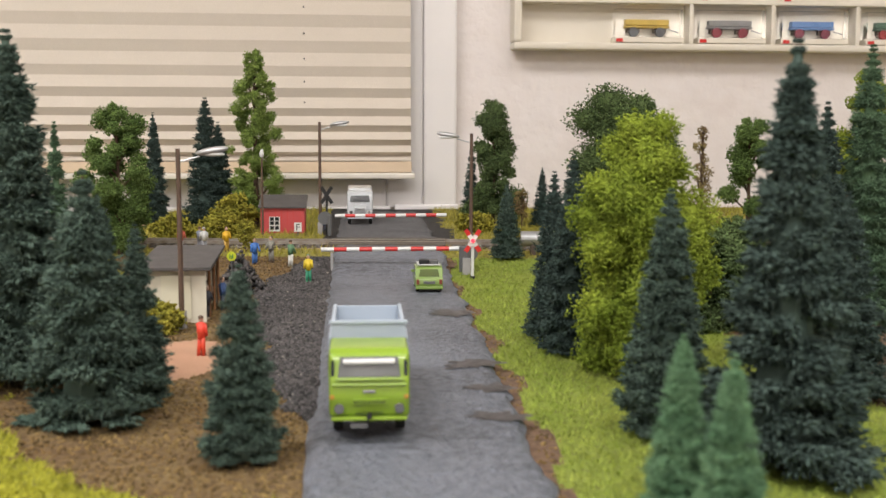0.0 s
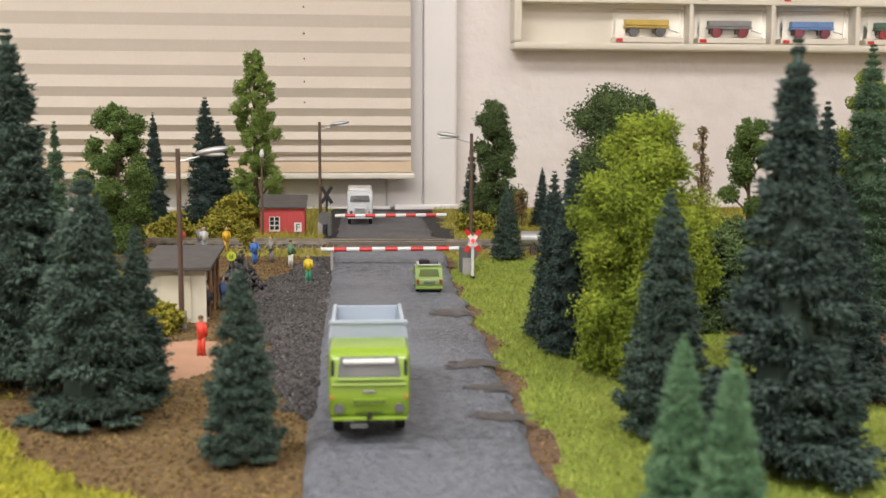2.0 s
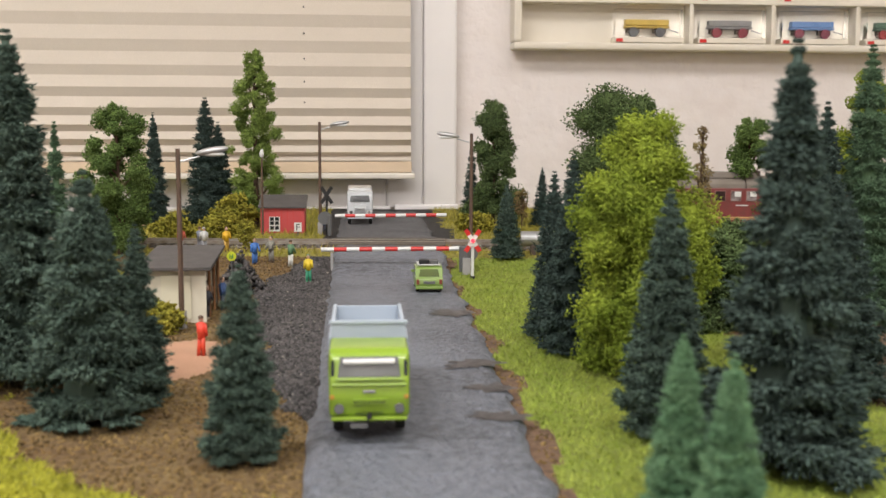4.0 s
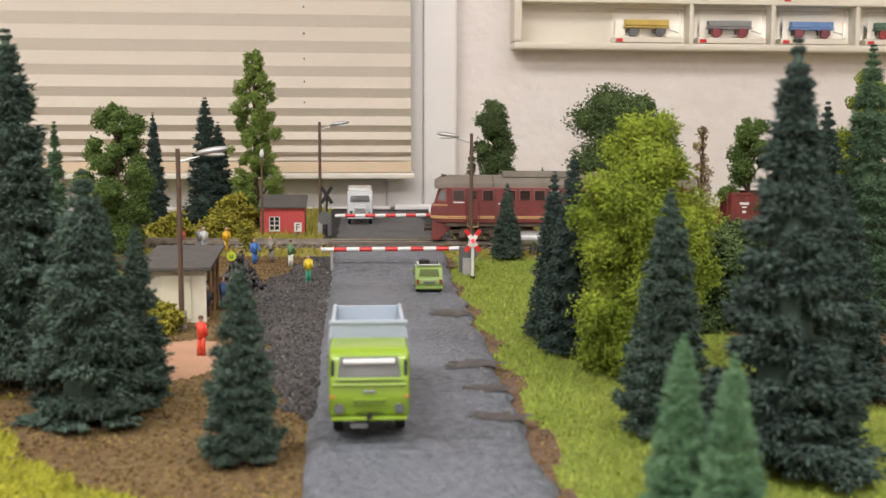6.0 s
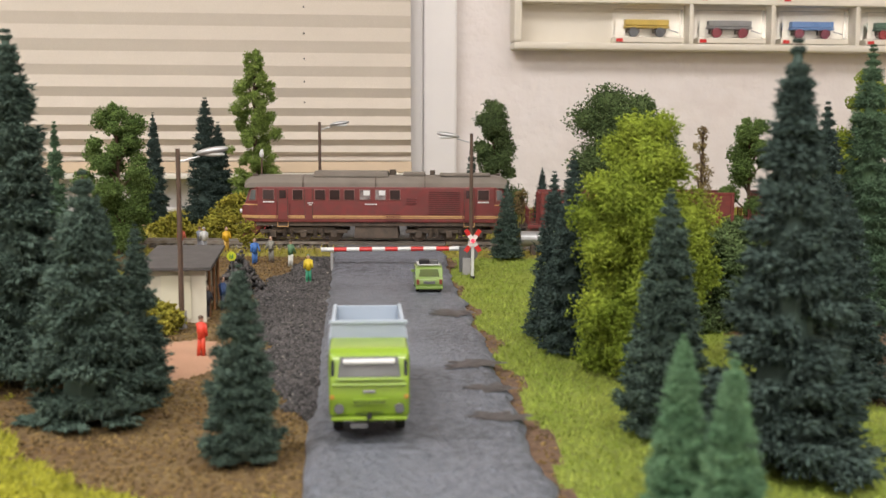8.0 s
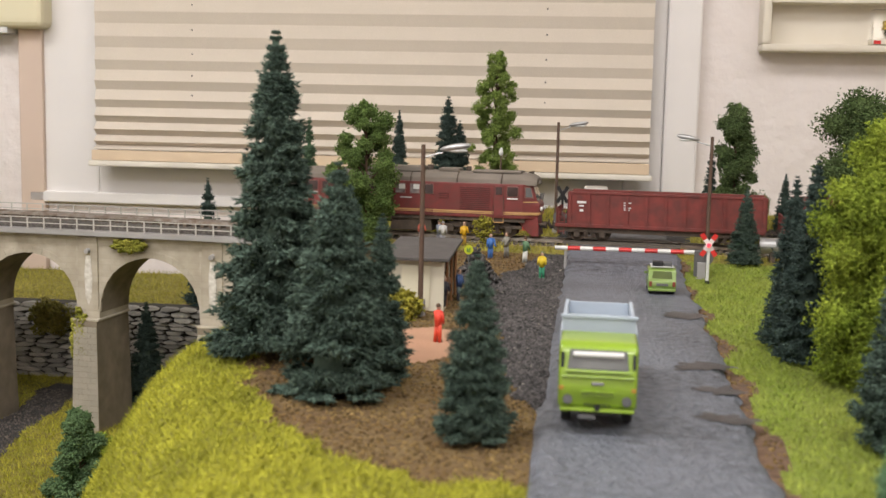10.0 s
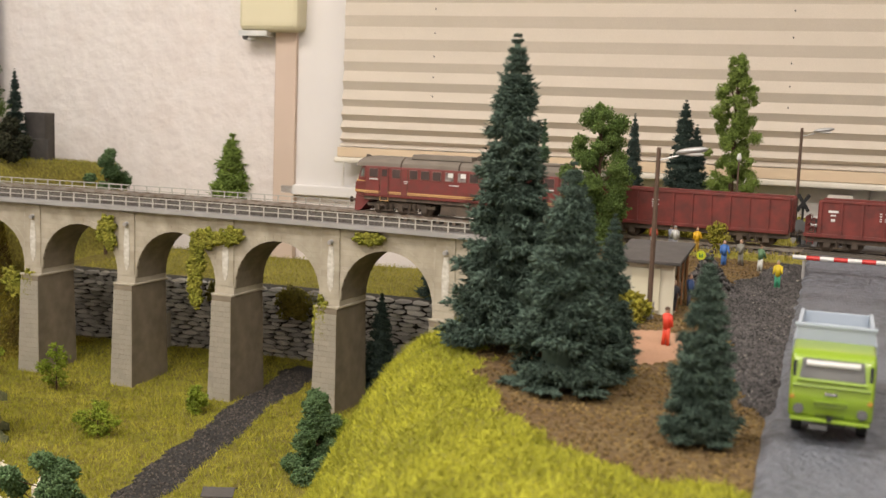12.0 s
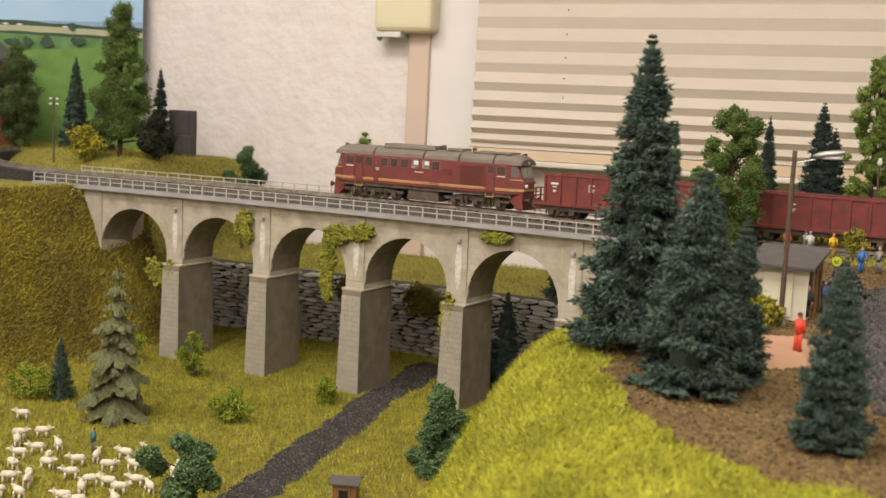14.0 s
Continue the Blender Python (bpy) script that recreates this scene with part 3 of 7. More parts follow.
def boxed_trailer(x, z, body, under, label):
    ob = thing("boxed_trailer", label, "model trailer", "boxed trailers in the display case", wall_pose(0.004) @ pose(x, 0, z))
    part("base_card", [prism(-0.043, 0.043, -0.026, -0.008, 0, 0.0065)], M_CASE, ob, bevel=0.001)
    part("brand_patch", [prism(-0.041, -0.033, -0.0272, -0.026, 0.0005, 0.0045)], M_REDWHITE_R, ob)
    part("platform", [prism(-0.030, 0.026, -0.022, -0.010, 0.0175, 0.020), prism(-0.029, 0.025, -0.0215, -0.0105, 0.0205, 0.0275)], body, ob, bevel=0.0006)
    for wx in (-0.019, 0.014):
        part("wheel", [tube((wx, -0.023, 0.0125), (wx, -0.018, 0.0125), 0.0058, n=14)], under, ob)
        part("axle_frame", [prism(wx - 0.008, wx + 0.008, -0.0185, -0.0125, 0.0115, 0.0172)], M_UNDER, ob)
    part("drawbar", [tube((0.026, -0.016, 0.016), (0.039, -0.016, 0.0125), 0.0006, n=6)], M_GREYBOX, ob)
    lid = part("clear_lid", [prism(-0.042, 0.042, -0.0255, -0.0085, 0.0068, 0.040)], M_CLEAR, ob, "clear plastic lid")
    lid.visible_shadow = False
    return ob


for bx, bz, cb, cu, bl in ((0.288, 0.2085, (0.50, 0.34, 0.06), M_GREYBOX, "boxed yellow model trailer with dark wheels"), (0.392, 0.2085, (0.23, 0.22, 0.21), mat("wine_wheels", (0.22, 0.03, 0.04)), "boxed grey model trailer with wine red wheels"),
                           (0.497, 0.2085, (0.13, 0.24, 0.47), mat("wine_wheels_b", (0.20, 0.04, 0.06)), "boxed blue model trailer with dark red wheels"), (0.606, 0.2085, (0.08, 0.15, 0.10), mat("red_wheels", (0.30, 0.03, 0.03)), "boxed dark green model trailer"),
                           (0.392, 0.2592, (0.5, 0.5, 0.48), M_GREYBOX, "boxed pale grey model trailer"), (0.497, 0.2592, (0.25, 0.05, 0.05), M_REDLOCO, "boxed dark red model trailer")):
    boxed_trailer(bx, bz, mat("trailer_paint", cb), cu, bl)


def backdrop():
    """Printed landscape sheet on the left wall."""
    sheet = tagged(new("backdrop"), "printed landscape backdrop of fields, hills and blue sky", "backdrop", "", "structure")
    y0, y1 = 0.0, 1.0

    def bent(u, out):
        """A place along the sheet: the straight left part, then the slanting corner."""
        if u < 0.7:
            return -1.488 + out, 0.28 + u
        w = (u - 0.7) / 0.3
        return -1.488 + 0.205 * w + out * 0.7, 0.98 + 0.195 * w - out * 0.7

    def band(name, f0, f1, depth, m):
        n = 80
        us = np.linspace(y0, y1, n)
        v = [(*bent(float(u), depth), float(f0(u))) for u in us] + [(*bent(float(u), depth), float(f1(u))) for u in us]
        f = [(k, k + 1, n + k + 1, n + k) for k in range(n - 1)]
        part(name, [(v, f)], m, sheet)

    c = lambda z: (lambda y: z)
    band("printed_sky", c(0.0), c(0.8), 0.0, M_SKY)
    band("printed_hills", c(0.19), lambda y: 0.226 + 0.008 * math.sin(6 * y + 0.6), 0.002, M_HILLS)
    band("printed_tree_line", c(0.19), lambda y: 0.2185 + 0.0022 * abs(math.sin(44 * y)) + 0.0015 * math.sin(19 * y), 0.003, M_WOODS)
    band("printed_far_fields", c(0.16), lambda y: 0.2125 + 0.001 * math.sin(16 * y), 0.004, M_FIELD2)
    band("printed_hedge", c(0.19), lambda y: 0.2035 + 0.0012 * abs(math.sin(60 * y)), 0.005, M_WOODS)
    band("printed_field", c(-0.05), lambda u: 0.2015 + 0.002 * math.sin(5 * u), 0.006, M_FIELD)
    band("printed_near_field", c(-0.05), lambda u: 0.168 + 0.085 * max(u - 0.72, 0), 0.008, mat("printed_near_field", (0.15, 0.30, 0.07), (0.19, 0.35, 0.09), 12, 0.8, fine=(50, (0.13, 0.25, 0.06))))

    def print_mark(name, u, z, half, tall, m, out, count=18):
        """A flat printed patch with a wavering round outline."""
        v = []
        for k in range(count):
            a = 2 * math.pi * k / count
            q = 1 + 0.14 * math.sin(3 * a + u * 70) + 0.08 * math.sin(7 * a + u * 40)
            x, y = bent(u + half * q * math.cos(a), out)
            v.append((x, y, z + tall * q * math.sin(a)))
        part(name, [(v, [tuple(range(count))])], m, sheet)

    for k, u in enumerate((0.66, 0.735, 0.80, 0.823, 0.852, 0.90, 0.945)):
        print_mark("printed_tree", u, 0.183 + 0.06 * max(u - 0.72, 0), 0.0075 + 0.002 * (k % 3), 0.0055 + 0.0018 * ((k + 1) % 3), M_WOODS, 0.010, 28)
    for u in (0.72, 0.79, 0.81, 0.88, 0.95):
        print_mark("printed_farmhouse", u, 0.2145, 0.006, 0.0016, M_WHITE, 0.0055, 4)
    print_mark("printed_tree", 0.89, 0.2155, 0.006, 0.006, M_WOODS, 0.0060, 28)


backdrop()


# ---------------- road, track, viaduct ----------------
def build_road():
    rng = np.random.default_rng(3)
    ny, nx = 240, 26
    ys = np.linspace(0.02, 1.22, ny)
    v = []
    for y in ys:
        wide = float(np.interp(y, [0.3, 0.4, 0.55, 0.8], [0.0370, 0.0400, 0.0430, 0.0445]))
        l = wide + 0.0022 * noise.noise((y * 55, 3, 0)) + (0.003 if y < 0.405 else 0.0)
        r = wide - 0.002 + 0.004 * noise.noise((y * 26, 7, 0)) + 0.0035 * noise.noise((y * 90, 9, 0))
        for u in np.linspace(-l, r, nx):
            x = road_x(y) + u
            edge = min(u + l, r - u)
            z = ground_z(x, y) * 0 + 0.011 * float(sm(0.75, 0.86, y)) + 0.0042 + 0.0008 * float(wavy(x, y, 22)) - 0.003 * math.exp(-edge / 0.0015)
            z += 0.0004 * noise.noise((x * 160, y * 160, 0))
            v.append((float(x), float(y), z))
    i = (np.arange(ny - 1)[:, None] * nx + np.arange(nx - 1)[None]).ravel()
    f = np.stack([i, i + 1, i + nx + 1, i + nx], -1)
    road = new("road", arrays_mesh("road", v, f, M_STONEROAD, True))
    road.data.materials.append(M_DARKROAD)
    far = np.repeat((ys[:-1] > 0.84).astype(np.int32), nx - 1)
    road.data.polygons.foreach_set("material_index", far)
    tagged(road, "worn grey country road with crumbling edges", "road", "", "structure")
    # muddy hollows along the edge
    for px, py, sx, sy in ((0.0055, 0.620, 0.010, 0.014), (0.0125, 0.487, 0.010, 0.012), (0.0205, 0.441, 0.0075, 0.009), (0.0215, 0.399, 0.0095, 0.008)):
        pts = []
        for k in range(40):
            a = 2 * math.pi * k / 40
            q = 1 + 0.75 * noise.noise((px * 50 + 2.2 * math.cos(a), py * 50 + 2.2 * math.sin(a), 1)) + 0.25 * noise.noise((5 * math.cos(a), 5 * math.sin(a), px * 90))
            pts.append((px + 1.25 * sx * q * math.cos(a), py + 0.8 * sy * q * math.sin(a)))
        zz = [0.0042 + 0.0008 * float(wavy(a, b, 22)) + 0.0004 for a, b in pts]
        part("puddle", [([(a, b, c) for (a, b), c in zip(pts, zz)], [tuple(range(len(pts)))])], M_PUDDLE, road, "wet brown pothole")
    return road


build_road()

TZ = 0.011  # top of the trackbed


def track_point(x):
    y = float(track_y(x))
    slope = (float(track_y(x + 0.004)) - float(track_y(x - 0.004))) / 0.008
    return x, y, math.degrees(math.atan(slope))


def track_rise(x):
    """The line climbs slightly over the viaduct."""
    return 0.0038 * float(sm(-0.15, -0.62, x))


def build_track():
    line = tagged(new("railway_track"), "single railway track with brown sleepers", "railway track", "", "structure")
    xs = np.linspace(-1.09, 1.58, 160)
    for off in (-0.0093, 0.0093):
        v, f = [], []
        for x in xs:
            x, y, a = track_point(float(x))
            n = (-math.sin(radians(a)), math.cos(radians(a)))
            for du, z in ((-0.0009, TZ + 0.003), (0.0009, TZ + 0.003), (0.0009, TZ + 0.0055), (-0.0009, TZ + 0.0055)):
                v.append((x + n[0] * (off + du), y + n[1] * (off + du), z + track_rise(x)))
        for i in range(len(xs) - 1):
            for k in range(4):
                f.append((4 * i + k, 4 * i + (k + 1) % 4, 4 * i + 4 + (k + 1) % 4, 4 * i + 4 + k))
        part("rail", [(v, f)], M_RAIL, line)
    me = mesh_of("sleeper", [prism(-0.0015, 0.0015, -0.0155, 0.0155, 0, 0.003)], M_SLEEPER)
    x = -1.10
    while x < 1.58:
        if not -0.098 < x < 0.006:
            sx, sy, a = track_point(x)
            s = new("sleeper", me)
            s.parent = line
            s.matrix_basis = pose(sx, sy, TZ + track_rise(x), 0, 0, a)
        x += 0.0084
    # level crossing planks
    for y, w in ((0.905, 0.0075), (0.8875, 0.009), (0.9225, 0.009)):
        part("crossing_plank", [prism(-0.094, 0.002, y - w / 2 * 1.6, y + w / 2 * 1.6, TZ, TZ + 0.0052)], M_PLANK, line, "weathered plank between the rails", bevel=0.0004)
    # the line curves away beyond the viaduct
    ctrl = [(-1.09, 0.86), (-1.15, 0.848), (-1.21, 0.848), (-1.27, 0.870), (-1.315, 0.920), (-1.335, 0.985), (-1.33, 1.05)]
    us = np.linspace(0, len(ctrl) - 1, 60)
    fx, fy = np.interp(us, range(len(ctrl)), [c[0] for c in ctrl]), np.interp(us, range(len(ctrl)), [c[1] for c in ctrl])
    for _ in range(12):
        fx[1:-1], fy[1:-1] = (fx[:-2] + fx[2:]) / 2, (fy[:-2] + fy[2:]) / 2
    dx, dy = np.gradient(fx), np.gradient(fy)
    ln = np.hypot(dx, dy)
    nx_, ny_ = -dy / ln, dx / ln

    def ribbon(u0, u1, z0, z1):
        v, f = [], []
        for i in range(len(fx)):
            for u, z in ((u0, z0), (u1, z0), (u1, z1), (u0, z1)):
                v.append((float(fx[i] + nx_[i] * u), float(fy[i] + ny_[i] * u), z + 0.0038 + 0.013 * float(sm(0, 42, i))))
        for i in range(len(fx) - 1):
            for k in range(4):
                f.append((4 * i + k, 4 * i + (k + 1) % 4, 4 * i + 4 + (k + 1) % 4, 4 * i + 4 + k))
        return v, f

    part("far_trackbed", [ribbon(-0.024, 0.024, -0.01, TZ + 0.003)], M_GRAVEL, line, "dark gravel trackbed")
    for off in (-0.0093, 0.0093):
        part("rail", [ribbon(off - 0.0009, off + 0.0009, TZ + 0.003, TZ + 0.0065)], M_RAIL, line)
    rng = np.random.default_rng(8)
    n = 9000
    bx = rng.uniform(-0.26, 0.6, n)
    by = track_y(bx) + rng.normal(0, 0.011, n)
    keep = ~((bx > -0.1) & (bx < 0.01)) & (np.abs(by - track_y(bx)) < 0.023)
    c = np.stack([bx, by, TZ + 0.001 + 0 * bx], -1)[keep]
    v, f = clumps(c, rng.normal(size=c.shape), 0.0013, 0.001, rng)
    tagged(new("ballast", arrays_mesh("ballast", v, f, M_STONE_B)), "loose grey-brown ballast beside the rails", "ballast", "", "stuff")


build_track()

PIERS = [-1.003, -0.8825, -0.762, -0.6415, -0.521, -0.400, -0.280]


def arch_pose(x):
    x, y, a = track_point(x)
    return pose(x, y, 0, 0, 0, a)


def build_viaduct():
    via = tagged(new("viaduct"), "weathered stone railway viaduct with round arches", "bridge", "", "structure")
    front, back = -0.036, 0.0155
    top, spring, crown = 0.004, -0.066, -0.014
    # spandrel walls with arches, one bay after another
    for a, b in zip(PIERS[:-1], PIERS[1:]):
        xm, half = (a + b) / 2, (b - a) / 2
        x, y, ang = track_point(xm)
        r = half - 0.0118
        n = 22
        rise = crown - spring
        curve = [(-r * math.cos(math.pi * k / n), spring + rise * math.sin(math.pi * k / n) ** 0.92) for k in range(n + 1)]
        v, f = [], []
        for yy in (front, back):
            v += [(cx, yy, cz) for cx, cz in curve] + [(-half + 2 * half * k / n, yy, top) for k in range(n + 1)]
            v += [(-half, yy, spring), (half, yy, spring)]
        m = n + 1
        q = 2 * m + 2
        for s in (0, q):
            for k in range(n):
                f.append((s + k, s + k + 1, s + m + k + 1, s + m + k))
            f.append((s, s + m, s + 2 * m))
            f.append((s + n, s + 2 * m + 1, s + m + n))
        for k in range(n):
            f.append((k, k + 1, q + k + 1, q + k))
            f.append((m + k, m + k + 1, q + m + k + 1, q + m + k))
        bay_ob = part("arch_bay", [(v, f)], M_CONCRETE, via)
        # soffit faces take the stone with shade in its colour
        bay_ob.data.materials.append(M_PIERSHADE)
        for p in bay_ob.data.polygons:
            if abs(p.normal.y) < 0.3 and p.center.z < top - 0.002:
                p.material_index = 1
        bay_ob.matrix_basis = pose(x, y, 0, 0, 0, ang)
        # ring stones proud of the face
        vs = 17
        for k in range(vs):
            t0, t1 = math.pi * (k + 0.015) / vs, math.pi * (k + 0.985) / vs
            pts = []
            for t, g in ((t0, 0), (t1, 0), (t1, 1), (t0, 1)):
                rr, zz = r + 0.0062 * g, rise + 0.0062 * g
                pts.append((-rr * math.cos(t), spring + zz * math.sin(t) ** 0.92))
            st = part("voussoir", [profile(pts, front - 0.0005, front + 0.002, "y")], M_CONCRETE, bay_ob)
    # piers: battered shafts built of courses
    brick_me = mesh_of("pier_stone_block", [prism(-0.5, 0.5, -0.5, 0.5, 0, 1)], M_PIER)
    for p in PIERS[1:]:
        m = arch_pose(p)
        # shaft in the shade-toned stone; only its facing stones keep the lit colour
        pier = part("pier", [prism(-0.0140, 0.0140, -0.0455, 0.0190, -0.205, -0.0735, 0.0028)], M_PIERSHADE, via)
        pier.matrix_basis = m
        part("pier_head", [prism(-0.0112, 0.0112, front - 0.0014, back + 0.0014, -0.0715, -0.0640)], M_CONCRETE, pier)
        part("impost", [prism(-0.0128, 0.0128, front - 0.0068, back + 0.0030, -0.0735, -0.0712)], M_CONCRETE, pier, bevel=0.0008)
        # facing stones on the front
        z, row = -0.198, 0
        while z < -0.0785:
            h = 0.0052
            t = (z + 0.205) / 0.1315
            w, yf = 0.0140 - 0.0028 * t, -0.0455 + 0.0028 * t
            cuts = [-w, -w * 0.25, w * 0.45, w] if row % 2 else [-w, -w * 0.55, w * 0.2, w]
            for c0, c1 in zip(cuts[:-1], cuts[1:]):
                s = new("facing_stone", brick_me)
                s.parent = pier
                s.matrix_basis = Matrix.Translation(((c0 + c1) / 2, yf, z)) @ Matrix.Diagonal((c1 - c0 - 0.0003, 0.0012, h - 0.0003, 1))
            z += h
            row += 1
        # lesene above the impost with drain and lime streak
        part("lesene", [prism(-0.0105, 0.0105, front - 0.0016, front + 0.002, -0.0640, 0.003, 0.0, 0.0010)], M_CONCRETE, pier, bevel=0.0005)
        part("drain_stub", [tube((0.001, front - 0.006, -0.010), (0.001, front, -0.009), 0.0022, n=8)], M_DECK, pier, "small drain spout")
        pts = [(-0.002, -0.019), (0.004, -0.019), (0.006, -0.04), (0.0045, -0.058), (0.001, -0.064), (-0.003, -0.056), (-0.004, -0.036)]
        part("lime_streak", [profile([(0.75 * a + 0.0002, b + 0.005) for a, b in pts], front - 0.0021, front - 0.0015, "y")], M_STREAK, pier, "white lime streak")
    # deck slab, following the curve
    xs = np.linspace(-1.09, -0.31, 60)

    def strip(u0, u1, z0, z1, climb=False):
        v, f = [], []
        for x in xs:
            x, y, a = track_point(float(x))
            nx_, ny_ = -math.sin(radians(a)), math.cos(radians(a))
            for u, z in ((u0, z0), (u1, z0), (u1, z1), (u0, z1)):
                v.append((x + nx_ * u, y + ny_ * u, z + (track_rise(x) if climb and z == z1 else 0.0)))
        for i in range(len(xs) - 1):
            for k in range(4):
                f.append((4 * i + k, 4 * i + (k + 1) % 4, 4 * i + 4 + (k + 1) % 4, 4 * i + 4 + k))
        return v, f

    part("deck_slab", [strip(-0.042, 0.042, 0.004, 0.0058)], M_DECK, via, "grey deck slab")
    part("deck_edge", [strip(-0.0435, -0.031, 0.0045, 0.0088)], M_DECK, via)
    part("deck_edge", [strip(0.031, 0.0435, 0.0045, 0.0138)], M_DECK, via)
    part("trackbed", [strip(-0.031, 0.031, 0.0058, TZ, True)], M_BALLAST, via, "ballasted trackbed")
    post_me = mesh_of("railing_post", [prism(-0.00055, 0.00055, -0.00055, 0.00055, 0, 0.0106)], M_RAILING)
    for side in (-0.0405, 0.0405):
        for h in (0.0140, 0.0190):
            up = 0.005 if side > 0 else 0.0
            part("handrail", [strip(side - 0.00045, side + 0.00045, h + up - 0.00045, h + up + 0.00045)], M_RAILING, via, "thin grey handrail")
        x = -1.09
        while x < -0.31:
            px, py, a = track_point(x)
            s = new("railing_post", post_me)
            s.parent = via
            s.matrix_basis = pose(px, py, 0.0138 if side > 0 else 0.0088, 0, 0, a) @ pose(0, side, 0)
            x += 0.0165
    # left abutment
    x, y, a = track_point(-1.035)
    ab = part("abutment", [prism(-0.075, 0.045, -0.0375, 0.0375, -0.12, 0.004)], M_CONCRETE, via, "concrete abutment let into the bank")
    ab.matrix_basis = pose(x, y, 0, 0, 0, a)
    return via


build_viaduct()


def stone_wall():
    wall = tagged(new("wall_retaining"), "rough grey rubble stone retaining wall", "stone wall", "", "structure")
    wall.matrix_basis = pose(-0.6, 1.05, 0, 0, 0, WALL_YAW)
    part("backing", [prism(-0.52, 0.30, 0.004, 0.03, -0.215, -0.095)], M_JOINT, wall)
    rng = random.Random(11)
    shapes = []
    for k in range(10):
        pts = []
        n = 7
        for j in range(n):
            a = 2 * math.pi * j / n + rng.uniform(-0.25, 0.25)
            pts.append((0.5 * math.cos(a) * rng.uniform(0.9, 1.12), 0.5 * math.sin(a) * rng.uniform(0.85, 1.1)))
        v, f = profile(pts, 0.0, -1.0, "y")
        v = [(a * (0.86 if b < -0.5 else 1), b, c * (0.84 if b < -0.5 else 1)) for a, b, c in v]
        shapes.append(mesh_of("rubble_stone", [(v, f)], M_RUBBLE))
    z, count = -0.205, 0
    rest = []
    while z < -0.098:
        h = rng.uniform(0.0040, 0.0066)
        x = -0.51 + rng.uniform(0, 0.01)
        while x < 0.17:
            w = rng.uniform(0.011, 0.030)
            s = new("rubble_stone", rng.choice(shapes))
            s.parent = wall
            s.matrix_basis = Matrix.Translation((x + w / 2, 0.005, z + h / 2)) @ Matrix.Rotation(rng.uniform(-0.1, 0.1), 4, "Y") @ Matrix.Diagonal((w * 1.03, rng.uniform(0.004, 0.008), h * 1.04, 1))
            x += w
        z += h * 0.96
    # small stone buttress against the wall
    part("buttress", [prism(-0.262, -0.235, -0.022, 0.0, -0.21, -0.135, 0.0, 0.001)], M_RUBBLE, wall, "stone buttress", bevel=0.001)
    return wall


stone_wall()


